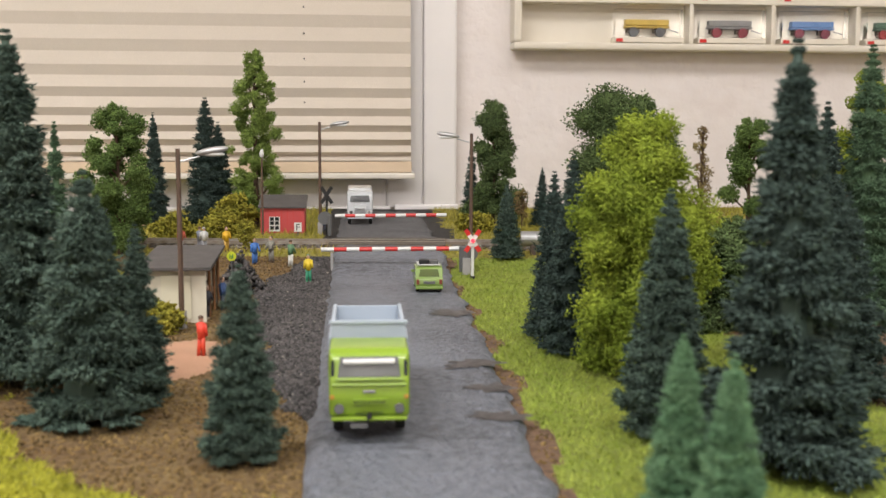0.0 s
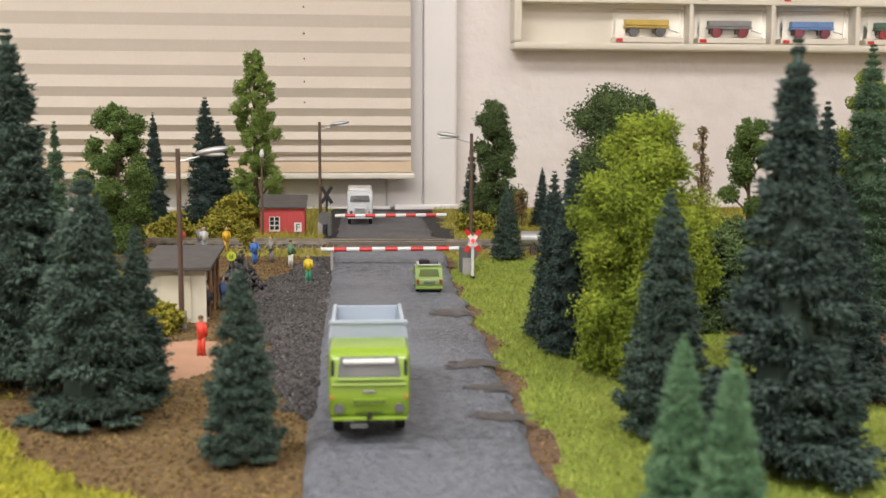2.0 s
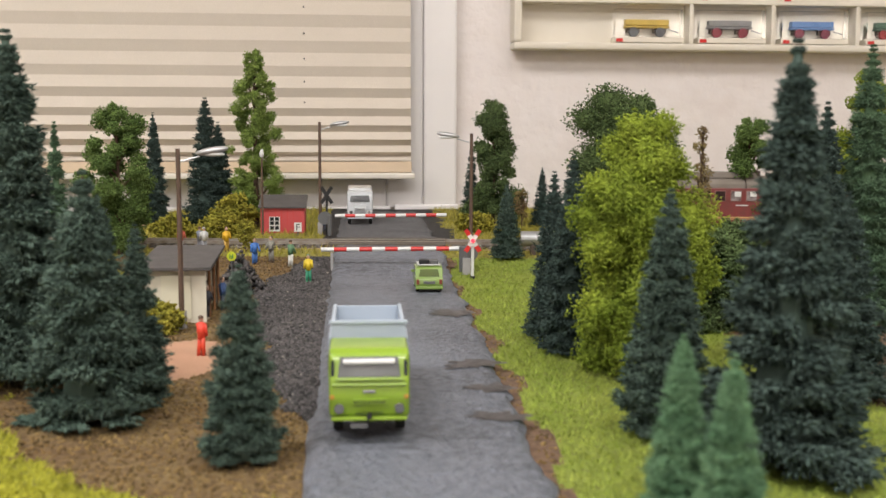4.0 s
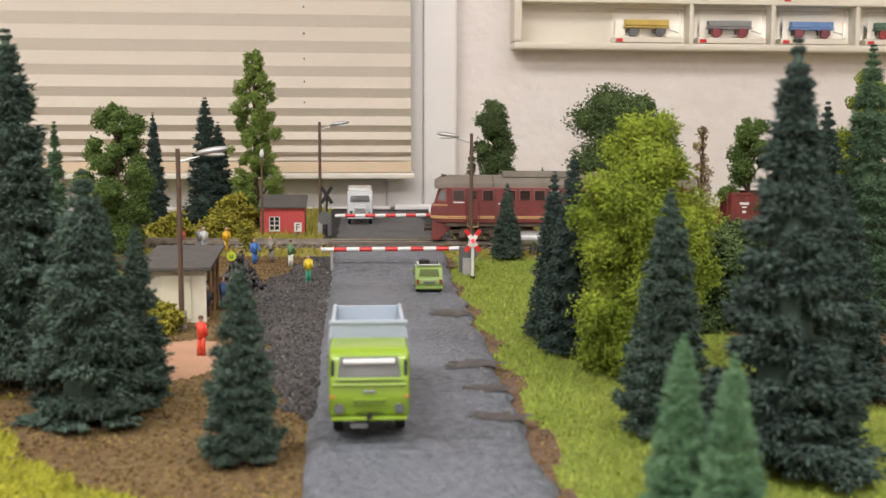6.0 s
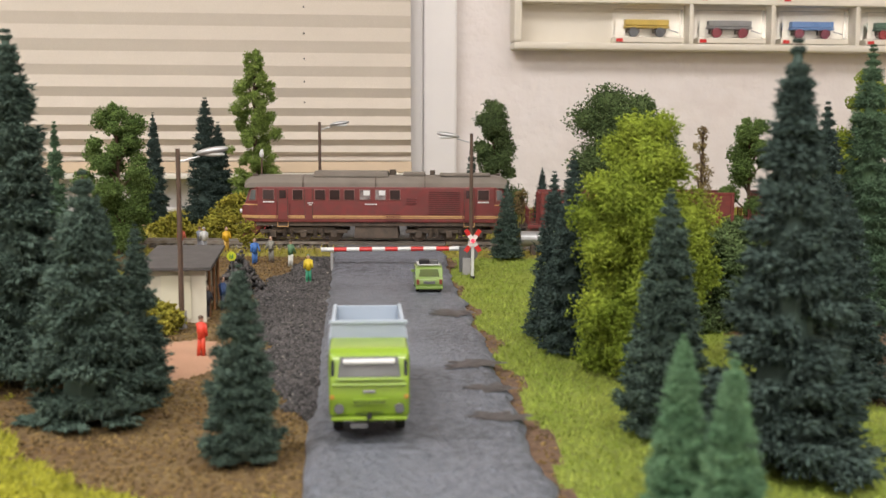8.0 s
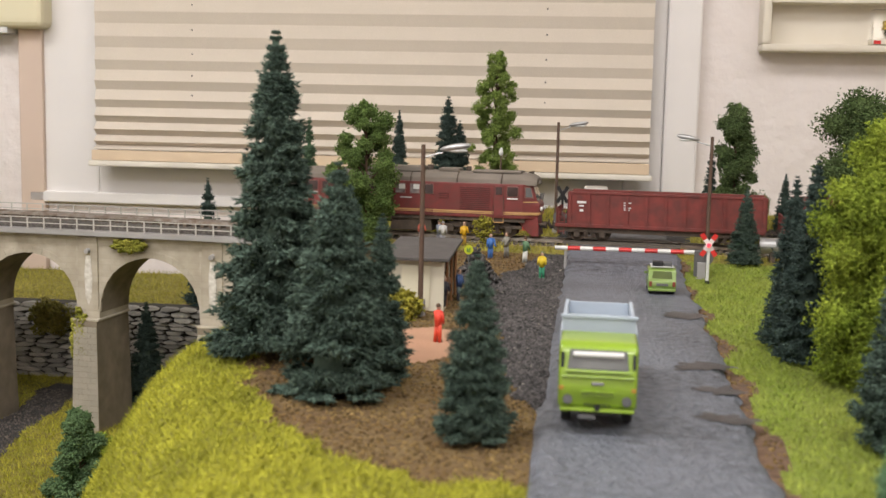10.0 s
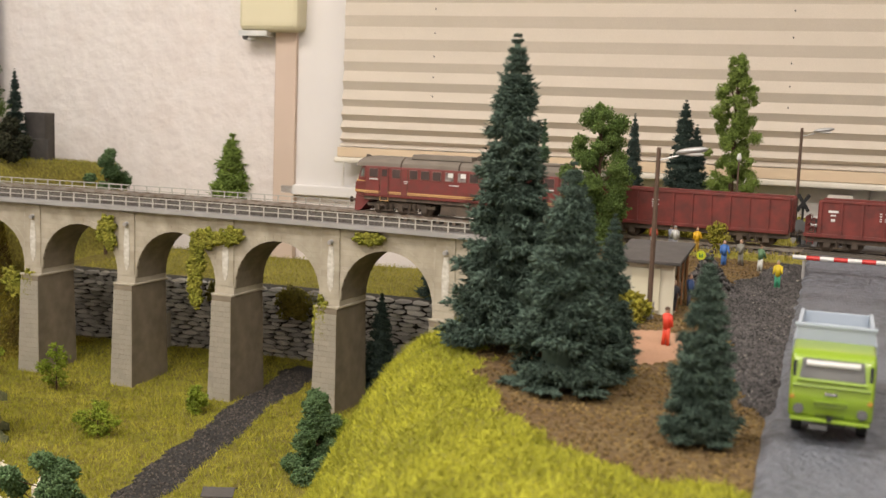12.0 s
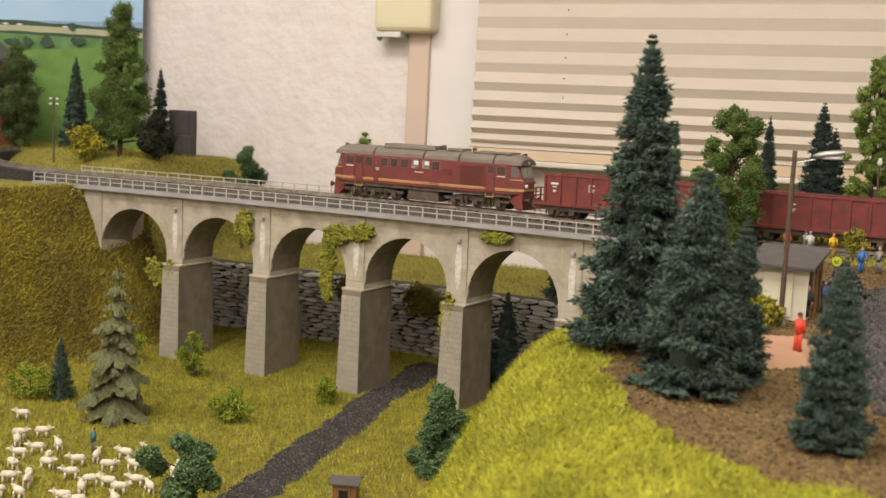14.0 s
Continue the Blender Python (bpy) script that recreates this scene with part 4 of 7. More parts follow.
# ---------------- trees ----------------
def spruce(name, x, y, top, r, material, seed, n=1500, label="dark green model spruce", ragged=0.25, layers=15, droop=0.35, group="spruces", power=1.0, base=0.04, length=1.0, lean=0.0, thin=0.72, core=0.36):
    """A model conifer of fuzzy wired boughs whose tip reaches the height top."""
    rng = np.random.default_rng(seed)
    z = ground_z(x, y) - 0.001
    h = top - z
    r = r * 1.14
    tree = thing(name, label, "tree", group, pose(x, y, z, 0, lean, 0))
    part("trunk", [tube((0, 0, 0), (0, 0, h * 0.97), r * 0.085, r * 0.02, 8)], M_BARK, tree)
    # boughs in loose whorls, each forking into two side twigs: start, direction, length
    start, way, reach, sag, lift = [], [], [], [], []
    tiers = int(layers * 1.5)
    for i in range(tiers):
        u = 1 - (1 - max(i + rng.uniform(-0.3, 0.3), 0.0) / tiers) ** 1.3
        t = base + (1 - base) * max(u, 0.0)
        R = r * 0.98 * ((1 - t) ** max(power, 0.85)) + 0.03 * r
        wild = ragged * (1 - 0.9 * t)
        whorl = 1 + wild * 0.22 * math.sin(2.1 * i + seed)
        count = max(7, int(13 * (0.35 + 0.65 * R / r)))
        for k in range(count):
            a = 2 * math.pi * (k + 0.37 * i) / count + rng.uniform(-0.25, 0.25)
            q = R * whorl * (1 + wild * rng.uniform(-0.75, 0.35)) * rng.uniform(0.9, 1.06)
            foot = min(h * (t + rng.uniform(-0.8, 0.8) * (1 - t) / tiers) + 0.10 * q, 0.985 * h)
            fall = droop * rng.uniform(0.25, 1.0) * (1.15 - 0.7 * t)
            start.append((0.0, 0.0, foot))
            way.append((math.cos(a), math.sin(a)))
            reach.append(q)
            sag.append(fall)
            lift.append(0.0)
            for side in (-1, 1):
                b = a + side * rng.uniform(0.35, 0.6)
                p = rng.uniform(0.35, 0.5) * q
                start.append((p * math.cos(a), p * math.sin(a), foot - 0.55 * fall * p))
                way.append((math.cos(b), math.sin(b)))
                reach.append(q * rng.uniform(0.42, 0.56))
                sag.append(fall * 0.9)
                lift.append(rng.uniform(-0.15, 0.15))
    start, way, reach, sag, lift = np.array(start), np.array(way), np.array(reach), np.array(sag), np.array(lift)

    def along(pick, q):
        d = reach[pick] * q
        c = start[pick].copy()
        c[:, 0] += way[pick, 0] * d
        c[:, 1] += way[pick, 1] * d
        c[:, 2] += d * (lift[pick] - 0.55 * sag[pick] * q ** 0.5 + 0.16 * q ** 3)
        return c

    # needles stand off every bough
    n = int(n * 2.9)
    pick = rng.choice(len(reach), n, p=(reach + 0.15 * r) / (reach + 0.15 * r).sum())
    q = rng.uniform(0.12, 1.0, n) ** 0.8
    c = along(pick, q)
    brush = 0.76 * h / tiers * (0.95 + 0.2 * reach[pick] / r)
    brush = brush * np.clip(2.6 * (1 - start[pick, 2] / h) ** 0.6, 0.28, 1)
    off = rng.normal(size=(n, 3))
    off /= np.linalg.norm(off, axis=1, keepdims=True)
    c = c + off * (brush * rng.uniform(0.15, 0.75, n))[:, None]
    c[:, 2] = np.clip(c[:, 2], 0.004, 1.005 * h)
    out = np.stack([way[pick, 0], way[pick, 1], -0.45 * sag[pick]], -1)
    d = out * 0.95 + off * 0.75 + 0.25 * rng.normal(size=(n, 3))
    v, f = crumbs(c, d, brush * 0.44 * length * rng.uniform(0.6, 1.3, n), brush * 0.23 * thin * rng.uniform(0.6, 1.3, n), rng)
    # wired stems of the boughs
    every = np.arange(len(reach))
    a0, a1 = along(every, 0.05), along(every, 0.92)
    stem_v, stem_f = clumps((a0 + a1) / 2, a1 - a0, np.linalg.norm(a1 - a0, axis=1) * 0.5, 0.20 * h / tiers * np.clip(1.8 * (1 - start[:, 2] / h), 0.2, 1), rng)
    crown = new("crown", arrays_mesh("crown", v, f, material))
    crown.parent = tree
    stems = tagged(new("bough_wire", arrays_mesh("bough_wire", stem_v, stem_f, material)), "", "", "", "stuff")
    stems.parent = crown
    part("crown_core", [tube((0, 0, h * base), (0, 0, h * 0.96), r * core * 1.15, r * 0.05, 12)], material, crown)
    return tree


def drooping_spruce(x, y, top, r, seed):
    """An old spruce whose boughs hang down as ragged curtains from each whorl."""
    rng = np.random.default_rng(seed)
    z = ground_z(x, y) - 0.001
    h = top - z
    tree = thing("drooping_spruce", "grey-green drooping spruce on the meadow", "tree", "drooping spruces", pose(x, y, z))
    part("trunk", [tube((0, 0, 0), (0, 0, h * 0.98), r * 0.10, r * 0.02, 8)], M_BARK, tree)
    tiers = 9
    for i in range(tiers):
        t = 0.20 + 0.78 * (i / (tiers - 1)) ** 0.92
        count = 7 if i < 6 else 5
        for k in range(count):
            a = 2 * math.pi * (k + 0.45 * i) / count + rng.uniform(-0.3, 0.3)
            q = r * (1.04 - t) ** 0.8 * rng.uniform(0.75, 1.3) + 0.10 * r
            fall = q * rng.uniform(0.5, 0.85)
            ca, sa = math.cos(a), math.sin(a)
            v, f = [], []
            steps, across = 9, (-1.0, -0.55, 0.0, 0.55, 1.0)
            for m in range(steps + 1):
                u = m / steps
                rad = q * u
                zc = h * t - fall * u ** 1.2 + 0.26 * q * max(u - 0.7, 0)
                half = q * 0.34 * math.sin(math.pi * min(0.16 + 0.80 * u, 1.0)) ** 0.8
                for w in across:
                    hang = abs(w) ** 1.3 * q * (0.26 + 0.22 * rng.uniform() * (abs(w) > 0.9)) * (1 - 0.45 * u)
                    side = w * half * rng.uniform(0.85, 1.12)
                    v.append((rad * ca - side * sa, rad * sa + side * ca, max(zc - hang + rng.normal(0, 0.0008), 0.002)))
            nw = len(across)
            for m in range(steps):
                for w in range(nw - 1):
                    f.append((m * nw + w, m * nw + w + 1, (m + 1) * nw + w + 1, (m + 1) * nw + w))
            bough = part("bough", [(v, f)], M_DROOP, tree)
            thick = bough.modifiers.new("thickness", "SOLIDIFY")
            thick.thickness = 0.0011
    part("crown_core", [tube((0, 0, h * 0.18), (0, 0, h * 0.99), r * 0.24, r * 0.05, 9)], M_DROOP, tree)
    return tree


def leafy(name, x, y, top, r, material, seed, n=2600, label="green model broadleaf tree", z=None, lobes=26, bottom=0.25, shape=None, leaf=1.0, group="broadleaf trees", trunk=0.035, tight=0.30, solid=True):
    rng = np.random.default_rng(seed)
    z = ground_z(x, y) - 0.001 if z is None else z
    h = (top - z) * 0.985
    tree = thing(name, label, "tree", group, pose(x, y, z))
    shape = shape or (lambda t: math.sin(math.pi * min(max(0.08 + 0.9 * t, 0), 1)) ** 0.7)
    centres = []
    for i in range(lobes):
        t = (i + rng.uniform(0, 1)) / lobes
        a, q = i * 2.4 + rng.uniform(-0.6, 0.6), rng.uniform(0.25, 0.85)
        w = r * shape(t) * q
        centres.append((w * math.cos(a), w * math.sin(a), h * (bottom + (0.97 - bottom) * t), r * tight * (0.65 + 0.6 * shape(t)) * rng.uniform(0.6, 1.35)))
    cen = np.array(centres)
    limbs = [tube((0, 0, 0), (0, 0, h * 0.55), h * trunk * 0.5, h * trunk * 0.28, 8), tube((0, 0, h * 0.55), (0, 0, h * 0.92), h * trunk * 0.28, h * 0.004, 6)]
    for cx, cy, cz, cr in centres[:: max(1, lobes // 12)]:
        limbs.append(tube((0, 0, max(cz - 0.13 * h, 0.1 * h)), (cx, cy, cz), h * 0.008, h * 0.003, 5))
    part("trunk", limbs, M_BARK, tree)
    n = int(n * 3.0)
    pick = rng.choice(lobes, n, p=cen[:, 3] ** 2 / (cen[:, 3] ** 2).sum())
    d = rng.normal(size=(n, 3))
    d /= np.linalg.norm(d, axis=1, keepdims=True)
    rad = cen[pick, 3] * rng.uniform(0.5, 1.12, n) * (1 + 0.32 * np.sin(6 * d[:, 0] + pick) * np.sin(5 * d[:, 2] + 2 * pick) * np.cos(5 * d[:, 1] + pick))
    c = cen[pick, :3] + d * rad[:, None] * np.array([1, 1, 0.85])
    c[:, 2] = np.maximum(c[:, 2], 0.02 * h)
    size = r * 0.078 * leaf * math.sqrt(0.03 / max(r, 0.012))
    v, f = crumbs(c, d + 0.9 * rng.normal(size=(n, 3)), size * rng.uniform(0.6, 1.4, n), size * 0.62 * rng.uniform(0.6, 1.3, n), rng)
    crown = new("crown", arrays_mesh("crown", v, f, material, True))
    crown.parent = tree
    if solid:
        part("crown_core", [ball((cx, cy, cz), cr * 0.56, (1, 1, 0.85), 8, 5) for cx, cy, cz, cr in centres], material, crown)
    return tree


def bush(x, y, h, r, material, seed, n=500, label="small olive green bush", z=None, name="bush"):
    return leafy(name, x, y, (ground_z(x, y) - 0.001 if z is None else z) + h, r, material, seed, n, label, z, lobes=9, bottom=0.2, leaf=1.5, group="bushes", tight=0.42, solid=n > 800)


poplar_shape = lambda t: 0.62 + 0.38 * math.sin(math.pi * min(0.1 + 0.8 * t, 1)) - 0.35 * t * t
# beside the road, right hand
spruce("spruce", 0.1135, 0.352, 0.1425, 0.0248, M_SPRUCE2, 1, 13000, "tall ragged dark spruce on the grass verge", ragged=0.5, layers=15, droop=0.5, power=1.05)
spruce("fir", 0.0655, 0.290, 0.0575, 0.0115, M_FIR, 2, 9000, "young bright green fir on the verge", ragged=0.15, layers=15, droop=0.9, group="young firs", length=2.2, thin=0.42)
spruce("fir", 0.0766, 0.279, 0.0546, 0.0115, M_FIR, 3, 9000, "young bright green fir on the verge", ragged=0.15, layers=15, droop=0.9, group="young firs", length=2.2, thin=0.42)
spruce("spruce", 0.0820, 0.390, 0.0915, 0.0170, M_SPRUCE, 4, 9500, "narrow dark spruce among the verge trees", ragged=0.25, power=0.8)
spruce("spruce", 0.0630, 0.525, 0.1000, 0.0150, M_SPRUCE2, 5, 5500, "dense dark spruce at the verge", ragged=0.25, power=0.7)
spruce("spruce", 0.0575, 0.56, 0.0905, 0.0140, M_SPRUCE2, 25, 4000, "dense dark spruce at the verge", ragged=0.25, power=0.75)
leafy("broadleaf_tree", 0.0885, 0.480, 0.121, 0.0300, M_LEAF_Y, 6, 21000, "yellow-green broadleaf tree beside the road", lobes=70, bottom=0.04, leaf=0.46, shape=lambda t: 0.78 + 0.35 * math.sin(math.pi * t) - 0.5 * t**3)
leafy("bush", 0.104, 0.51, 0.075, 0.024, M_LEAF_Y, 66, 5000, "yellow-green undergrowth below the tree", lobes=22, bottom=0.05, leaf=0.7, group="bushes")
spruce("spruce", 0.0496, 0.838, 0.0690, 0.0130, M_SPRUCE, 7, 4200, "small dark spruce near the crossing", ragged=0.15, power=0.85)
spruce("spruce", 0.0991, 1.085, 0.0715, 0.0125, M_SPRUCE2, 8, 2200, "small dark spruce behind the track", ragged=0.25)
leafy("broadleaf_tree", 0.0505, 1.09, 0.140, 0.0255, M_LEAF_D, 9, 6500, "slim dark green broadleaf tree behind the track", lobes=36, bottom=0.10, shape=lambda t: 0.98 - 0.5 * t, leaf=0.7, tight=0.34)
spruce("spruce", 0.0285, 1.10, 0.0950, 0.0110, M_SPRUCE2, 31, 2000, "thin dark spruce behind the track", ragged=0.25)
leafy("broadleaf_tree", 0.158, 0.96, 0.139, 0.0500, M_LEAF_D, 10, 18000, "broad green tree behind the verge", lobes=60, bottom=0.06, leaf=0.5, shape=lambda t: 1.0 - 0.35 * t**2, tight=0.28)
spruce("spruce", 0.2111, 0.60, 0.1275, 0.0210, M_SPRUCE2, 11, 6000, "dark spruce in the wood edge", ragged=0.3)
spruce("fir", 0.2365, 0.605, 0.1595, 0.0225, M_FIR2, 12, 7500, "tall mid-green fir in the wood edge", ragged=0.35, layers=19, length=1.5, droop=0.6, group="tall firs", thin=0.5, power=0.7)
leafy("broadleaf_tree", 0.2537, 0.90, 0.127, 0.0240, M_LEAF, 13, 3600, "loose green broadleaf tree with gaps", lobes=15, bottom=0.15, leaf=0.62, tight=0.30)
leafy("bare_tree", 0.1905, 0.80, 0.119, 0.0140, M_TWIG, 67, 700, "nearly bare brown birch with few leaves", lobes=22, bottom=0.2, leaf=0.6, tight=0.3, shape=lambda t: 1.0 - 0.9 * t, group="bare trees", solid=False)
leafy("bare_tree", -0.157, 0.858, 0.036, 0.0130, M_BUSH, 70, 130, "twiggy yellowish shrub beside the figurines", lobes=12, bottom=0.3, leaf=1.1, tight=0.3, group="bare trees", solid=False)
leafy("bare_tree", 0.078, 1.07, 0.052, 0.0110, M_TWIG, 68, 260, "small bare shrub behind the track", lobes=12, bottom=0.3, leaf=0.8, tight=0.3, group="bare trees", solid=False)
leafy("broadleaf_tree", 0.335, 0.86, 0.158, 0.03, M_LEAF_Y, 14, 3000, "yellowish broadleaf tree behind firs", lobes=18, bottom=0.2, leaf=0.7)
leafy("bush", 0.150, 0.60, 0.055, 0.030, M_LEAF_D, 81, 5000, "dark green undergrowth in the wood edge", lobes=26, bottom=0.03, leaf=0.7, group="bushes")
leafy("bush", 0.190, 0.70, 0.050, 0.030, M_LEAF_D, 82, 4000, "dark green undergrowth in the wood edge", lobes=26, bottom=0.03, leaf=0.7, group="bushes")
spruce("spruce", 0.275, 0.70, 0.115, 0.024, M_SPRUCE2, 69, 3000, "dark spruce in the wood edge", ragged=0.3)
spruce("spruce", 0.164, 0.44, 0.088, 0.022, M_SPRUCE2, 83, 6000, "dark spruce in the wood edge", ragged=0.3, power=0.8)
# hill at the left of the road
spruce("spruce", -0.1772, 0.445, 0.1525, 0.0258, M_SPRUCE, 15, 13000, "tall dark spruce on the hilltop", ragged=0.45, layers=17, droop=0.5, power=0.78)
spruce("spruce", -0.1331, 0.400, 0.0968, 0.0222, M_SPRUCE, 16, 11000, "full dark spruce on leaf litter", ragged=0.35, layers=12, power=0.85)
spruce("spruce", -0.1235, 0.432, 0.0740, 0.0135, M_SPRUCE, 17, 5500, "small dark spruce on leaf litter", ragged=0.25, power=0.75)
spruce("spruce", -0.0675, 0.355, 0.0680, 0.0138, M_SPRUCE, 18, 9000, "small dark spruce beside the road", ragged=0.28, layers=13, power=0.72)
# behind the crossing, left hand
leafy("broadleaf_tree", -0.2531, 0.845, 0.1315, 0.0320, M_LEAF, 19, 7500, "bent green broadleaf tree beside the track", lobes=34, bottom=0.03, leaf=0.55, tight=0.27)
spruce("spruce", -0.2942, 1.105, 0.1255, 0.0150, M_SPRUCE2, 20, 3600, "slim dark spruce before the window", ragged=0.3)
spruce("spruce", -0.2380, 1.09, 0.1410, 0.0215, M_SPRUCE2, 21, 5200, "dark spruce before the window", ragged=0.25, power=0.72)
spruce("spruce", -0.2266, 1.095, 0.1160, 0.0200, M_SPRUCE2, 32, 3600, "dark spruce before the window", ragged=0.25, power=0.75)
leafy("poplar", -0.1865, 1.08, 0.190, 0.0320, M_LEAF_P, 22, 8000, "tall light green poplar behind the red hut", lobes=95, bottom=0.08, shape=poplar_shape, leaf=0.5, group="poplars", tight=0.165)
spruce("fir", -0.3748, 1.05, 0.1180, 0.0165, M_FIR2, 23, 3200, "slim green fir behind the track", ragged=0.3, group="tall firs")
spruce("spruce", -0.510, 1.10, 0.0475, 0.0250, M_SPRUCE2, 33, 2800, "small dark spruce behind the viaduct", ragged=0.25)
# terrace behind the viaduct
spruce("fir", -0.9005, 1.24, 0.0830, 0.0430, M_LEAF_P, 34, 6000, "loose light green conifer on the terrace", layers=9, ragged=0.7, group="tall firs", length=1.2, power=0.7, core=0.15)
leafy("broadleaf_tree", -1.0224, 1.12, 0.0570, 0.0320, M_LEAF_B, 35, 3000, "small dark green tree behind the viaduct", lobes=12, bottom=0.32, leaf=0.75, tight=0.30)
leafy("broadleaf_tree", -0.865, 1.26, 0.058, 0.018, M_LEAF_D, 36, 900, "dark green tree tip behind the viaduct", lobes=8, bottom=0.3, leaf=0.9)
bush(-0.50, 1.13, 0.04, 0.018, M_SPRUCE2, 37, 500, "dark rounded shrub on the terrace")
# far left
leafy("broadleaf_tree", -1.1374, 1.00, 0.240, 0.0520, M_LEAF, 40, 12000, "tall green broadleaf tree beside the line", lobes=62, bottom=0.12, shape=lambda t: 1.0 - 0.70 * t, leaf=0.45, tight=0.21)
spruce("spruce", -1.2852, 1.05, 0.1690, 0.0240, M_SPRUCE, 41, 4200, "dark spruce near the backdrop", ragged=0.3)
spruce("spruce", -1.262, 1.075, 0.115, 0.024, M_SPRUCE2, 42, 2600, "dark spruce near the backdrop", ragged=0.3)
spruce("spruce", -1.1654, 1.10, 0.1580, 0.0190, M_SPRUCE2, 43, 2600, "dark spruce beside a grey building", ragged=0.3)
leafy("broadleaf_tree", -1.345, 0.995, 0.182, 0.036, M_LEAF_D, 44, 4500, "dark green tree near the backdrop", lobes=30, bottom=0.05, leaf=0.55)
bush(-1.095, 1.02, 0.055, 0.022, M_BUSH_D, 45, 1600, "dark rounded shrub beside the line")
bush(-1.165, 0.965, 0.045, 0.024, mat("flowering_yellow", (0.42, 0.36, 0.04), (0.30, 0.27, 0.04), 60, 0.9, island=0.4, spec=0.2), 46, 260, "yellow flowering shrub beside the line")
# meadow below the viaduct
drooping_spruce(-0.7465, 0.645, -0.0410, 0.0340, 47)
spruce("spruce", -0.8404, 0.660, -0.1180, 0.0140, M_SPRUCE, 48, 2600, "small dark spruce at the foot of the bank", ragged=0.2)
spruce("spruce", -0.815, 0.70, -0.125, 0.0120, M_SPRUCE2, 49, 1800, "small dark spruce at the foot of the bank", ragged=0.2)
spruce("spruce", -0.5067, 0.95, -0.0670, 0.0250, M_SPRUCE2, 50, 4200, "dark spruce standing under the arch", ragged=0.2)
leafy("young_conifer", -0.4335, 0.705, -0.109, 0.0290, M_LEAF_B, 51, 5500, "bluish green bushy young conifer", lobes=44, bottom=0.03, shape=lambda t: 1 - 0.7 * t, leaf=0.7, group="young conifers", tight=0.22)
leafy("broadleaf_tree", -0.5265, 0.505, -0.1180, 0.0300, M_LEAF_B, 52, 3000, "dark green gnarled tree on the meadow", lobes=11, bottom=0.35, leaf=0.8, tight=0.27)
spruce("fir", -0.432, 0.85, -0.105, 0.010, M_FIR2, 53, 1200, "pale green young conifer by the stone wall", group="young conifers")
for i, (bx, by, bh, br) in enumerate(((-0.625, 0.80, 0.028, 0.018), (-0.655, 0.70, 0.03, 0.022), (-0.80, 0.80, 0.05, 0.022), (-0.47, 0.80, 0.022, 0.014), (-0.86, 0.64, 0.035, 0.026), (-0.90, 0.80, 0.04, 0.02))):
    leafy("bush", bx, by, ground_z(bx, by) + bh, br * 0.9, M_LEAF_Y, 60 + i, 300, "thin yellow-green bush in the meadow", ground_z(bx, by) - 0.001, lobes=13, bottom=0.15, leaf=0.95, group="bushes", tight=0.26, solid=False)
for i, (bx, by, bz, br) in enumerate(((-0.42, 1.06, -0.098, 0.022), (-0.66, 1.03, -0.10, 0.026), (-0.76, 1.02, -0.098, 0.018), (-0.88, 1.01, -0.105, 0.02))):
    leafy("bush", bx, by, bz + 0.010, br, M_OLIVE, 70 + i, 900, "olive shrub hanging over the stone wall", bz - 0.026, lobes=14, bottom=0.1, leaf=0.85, group="bushes", tight=0.36, solid=False)
for i, (bx, by, bh, br) in enumerate(((-0.198, 1.04, 0.034, 0.02), (-0.205, 0.985, 0.018, 0.02), (-0.245, 0.98, 0.014, 0.02), (-0.152, 0.578, 0.016, 0.013), (0.03, 1.03, 0.014, 0.02), (0.06, 0.95, 0.012, 0.015))):
    bush(bx, by, bh, br, M_BUSH, 80 + i, 450, "low olive yellow bush")


def ivy(points, seed, label="yellow-green ivy creeping over the stonework"):
    """Ivy pads on the viaduct's front: each point is along the track, height, half width and half height."""
    rng = np.random.default_rng(seed)
    vs, fs, off = [], [], 0
    for x0, z0, sx, sz in points:
        n = int(1300 * (sx * sz) / 0.0003) + 60
        a, q = rng.uniform(0, 2 * np.pi, n), np.sqrt(rng.uniform(0, 1, n))
        q = q * (1 + 0.4 * np.sin(3 * a + x0 * 90) * np.cos(5 * a + z0 * 300))
        px, pz = x0 + sx * q * np.cos(a), z0 + sz * q * np.sin(a)
        c = np.stack([px, track_y(px) - 0.0385 - rng.uniform(0, 0.004, n), pz], -1)
        v, f = crumbs(c, rng.normal(size=(n, 3)), 0.0027, 0.0021, rng)
        vs.append(v)
        fs.append(f + off)
        off += len(v)
    tagged(new("ivy", arrays_mesh("ivy", np.concatenate(vs), np.concatenate(fs), M_IVY)), label, "ivy", "ivy on the viaduct")


ivy([(-0.672, -0.045, 0.009, 0.028), (-0.662, -0.018, 0.014, 0.011), (-0.633, -0.013, 0.016, 0.008), (-0.672, -0.075, 0.007, 0.012)], 1)
ivy([(-0.783, -0.016, 0.010, 0.012), (-0.778, -0.028, 0.006, 0.01)], 2)
ivy([(-0.478, -0.003, 0.013, 0.006)], 3)
ivy([(-0.902, -0.082, 0.012, 0.014), (-0.884, -0.085, 0.008, 0.016)], 4)
ivy([(-1.02, -0.02, 0.007, 0.028)], 5)
ivy([(-0.528, -0.088, 0.008, 0.02)], 6)


# ---------------- train ----------------
RAIL = TZ + 0.0055


def wheelset(parent, x, r=0.0062):
    part("wheel", [tube((x, -0.0105, r), (x, -0.0082, r), r, n=18), tube((x, 0.0082, r), (x, 0.0105, r), r, n=18), tube((x, -0.0082, r), (x, 0.0082, r), 0.0014, n=8)], M_UNDER, parent)


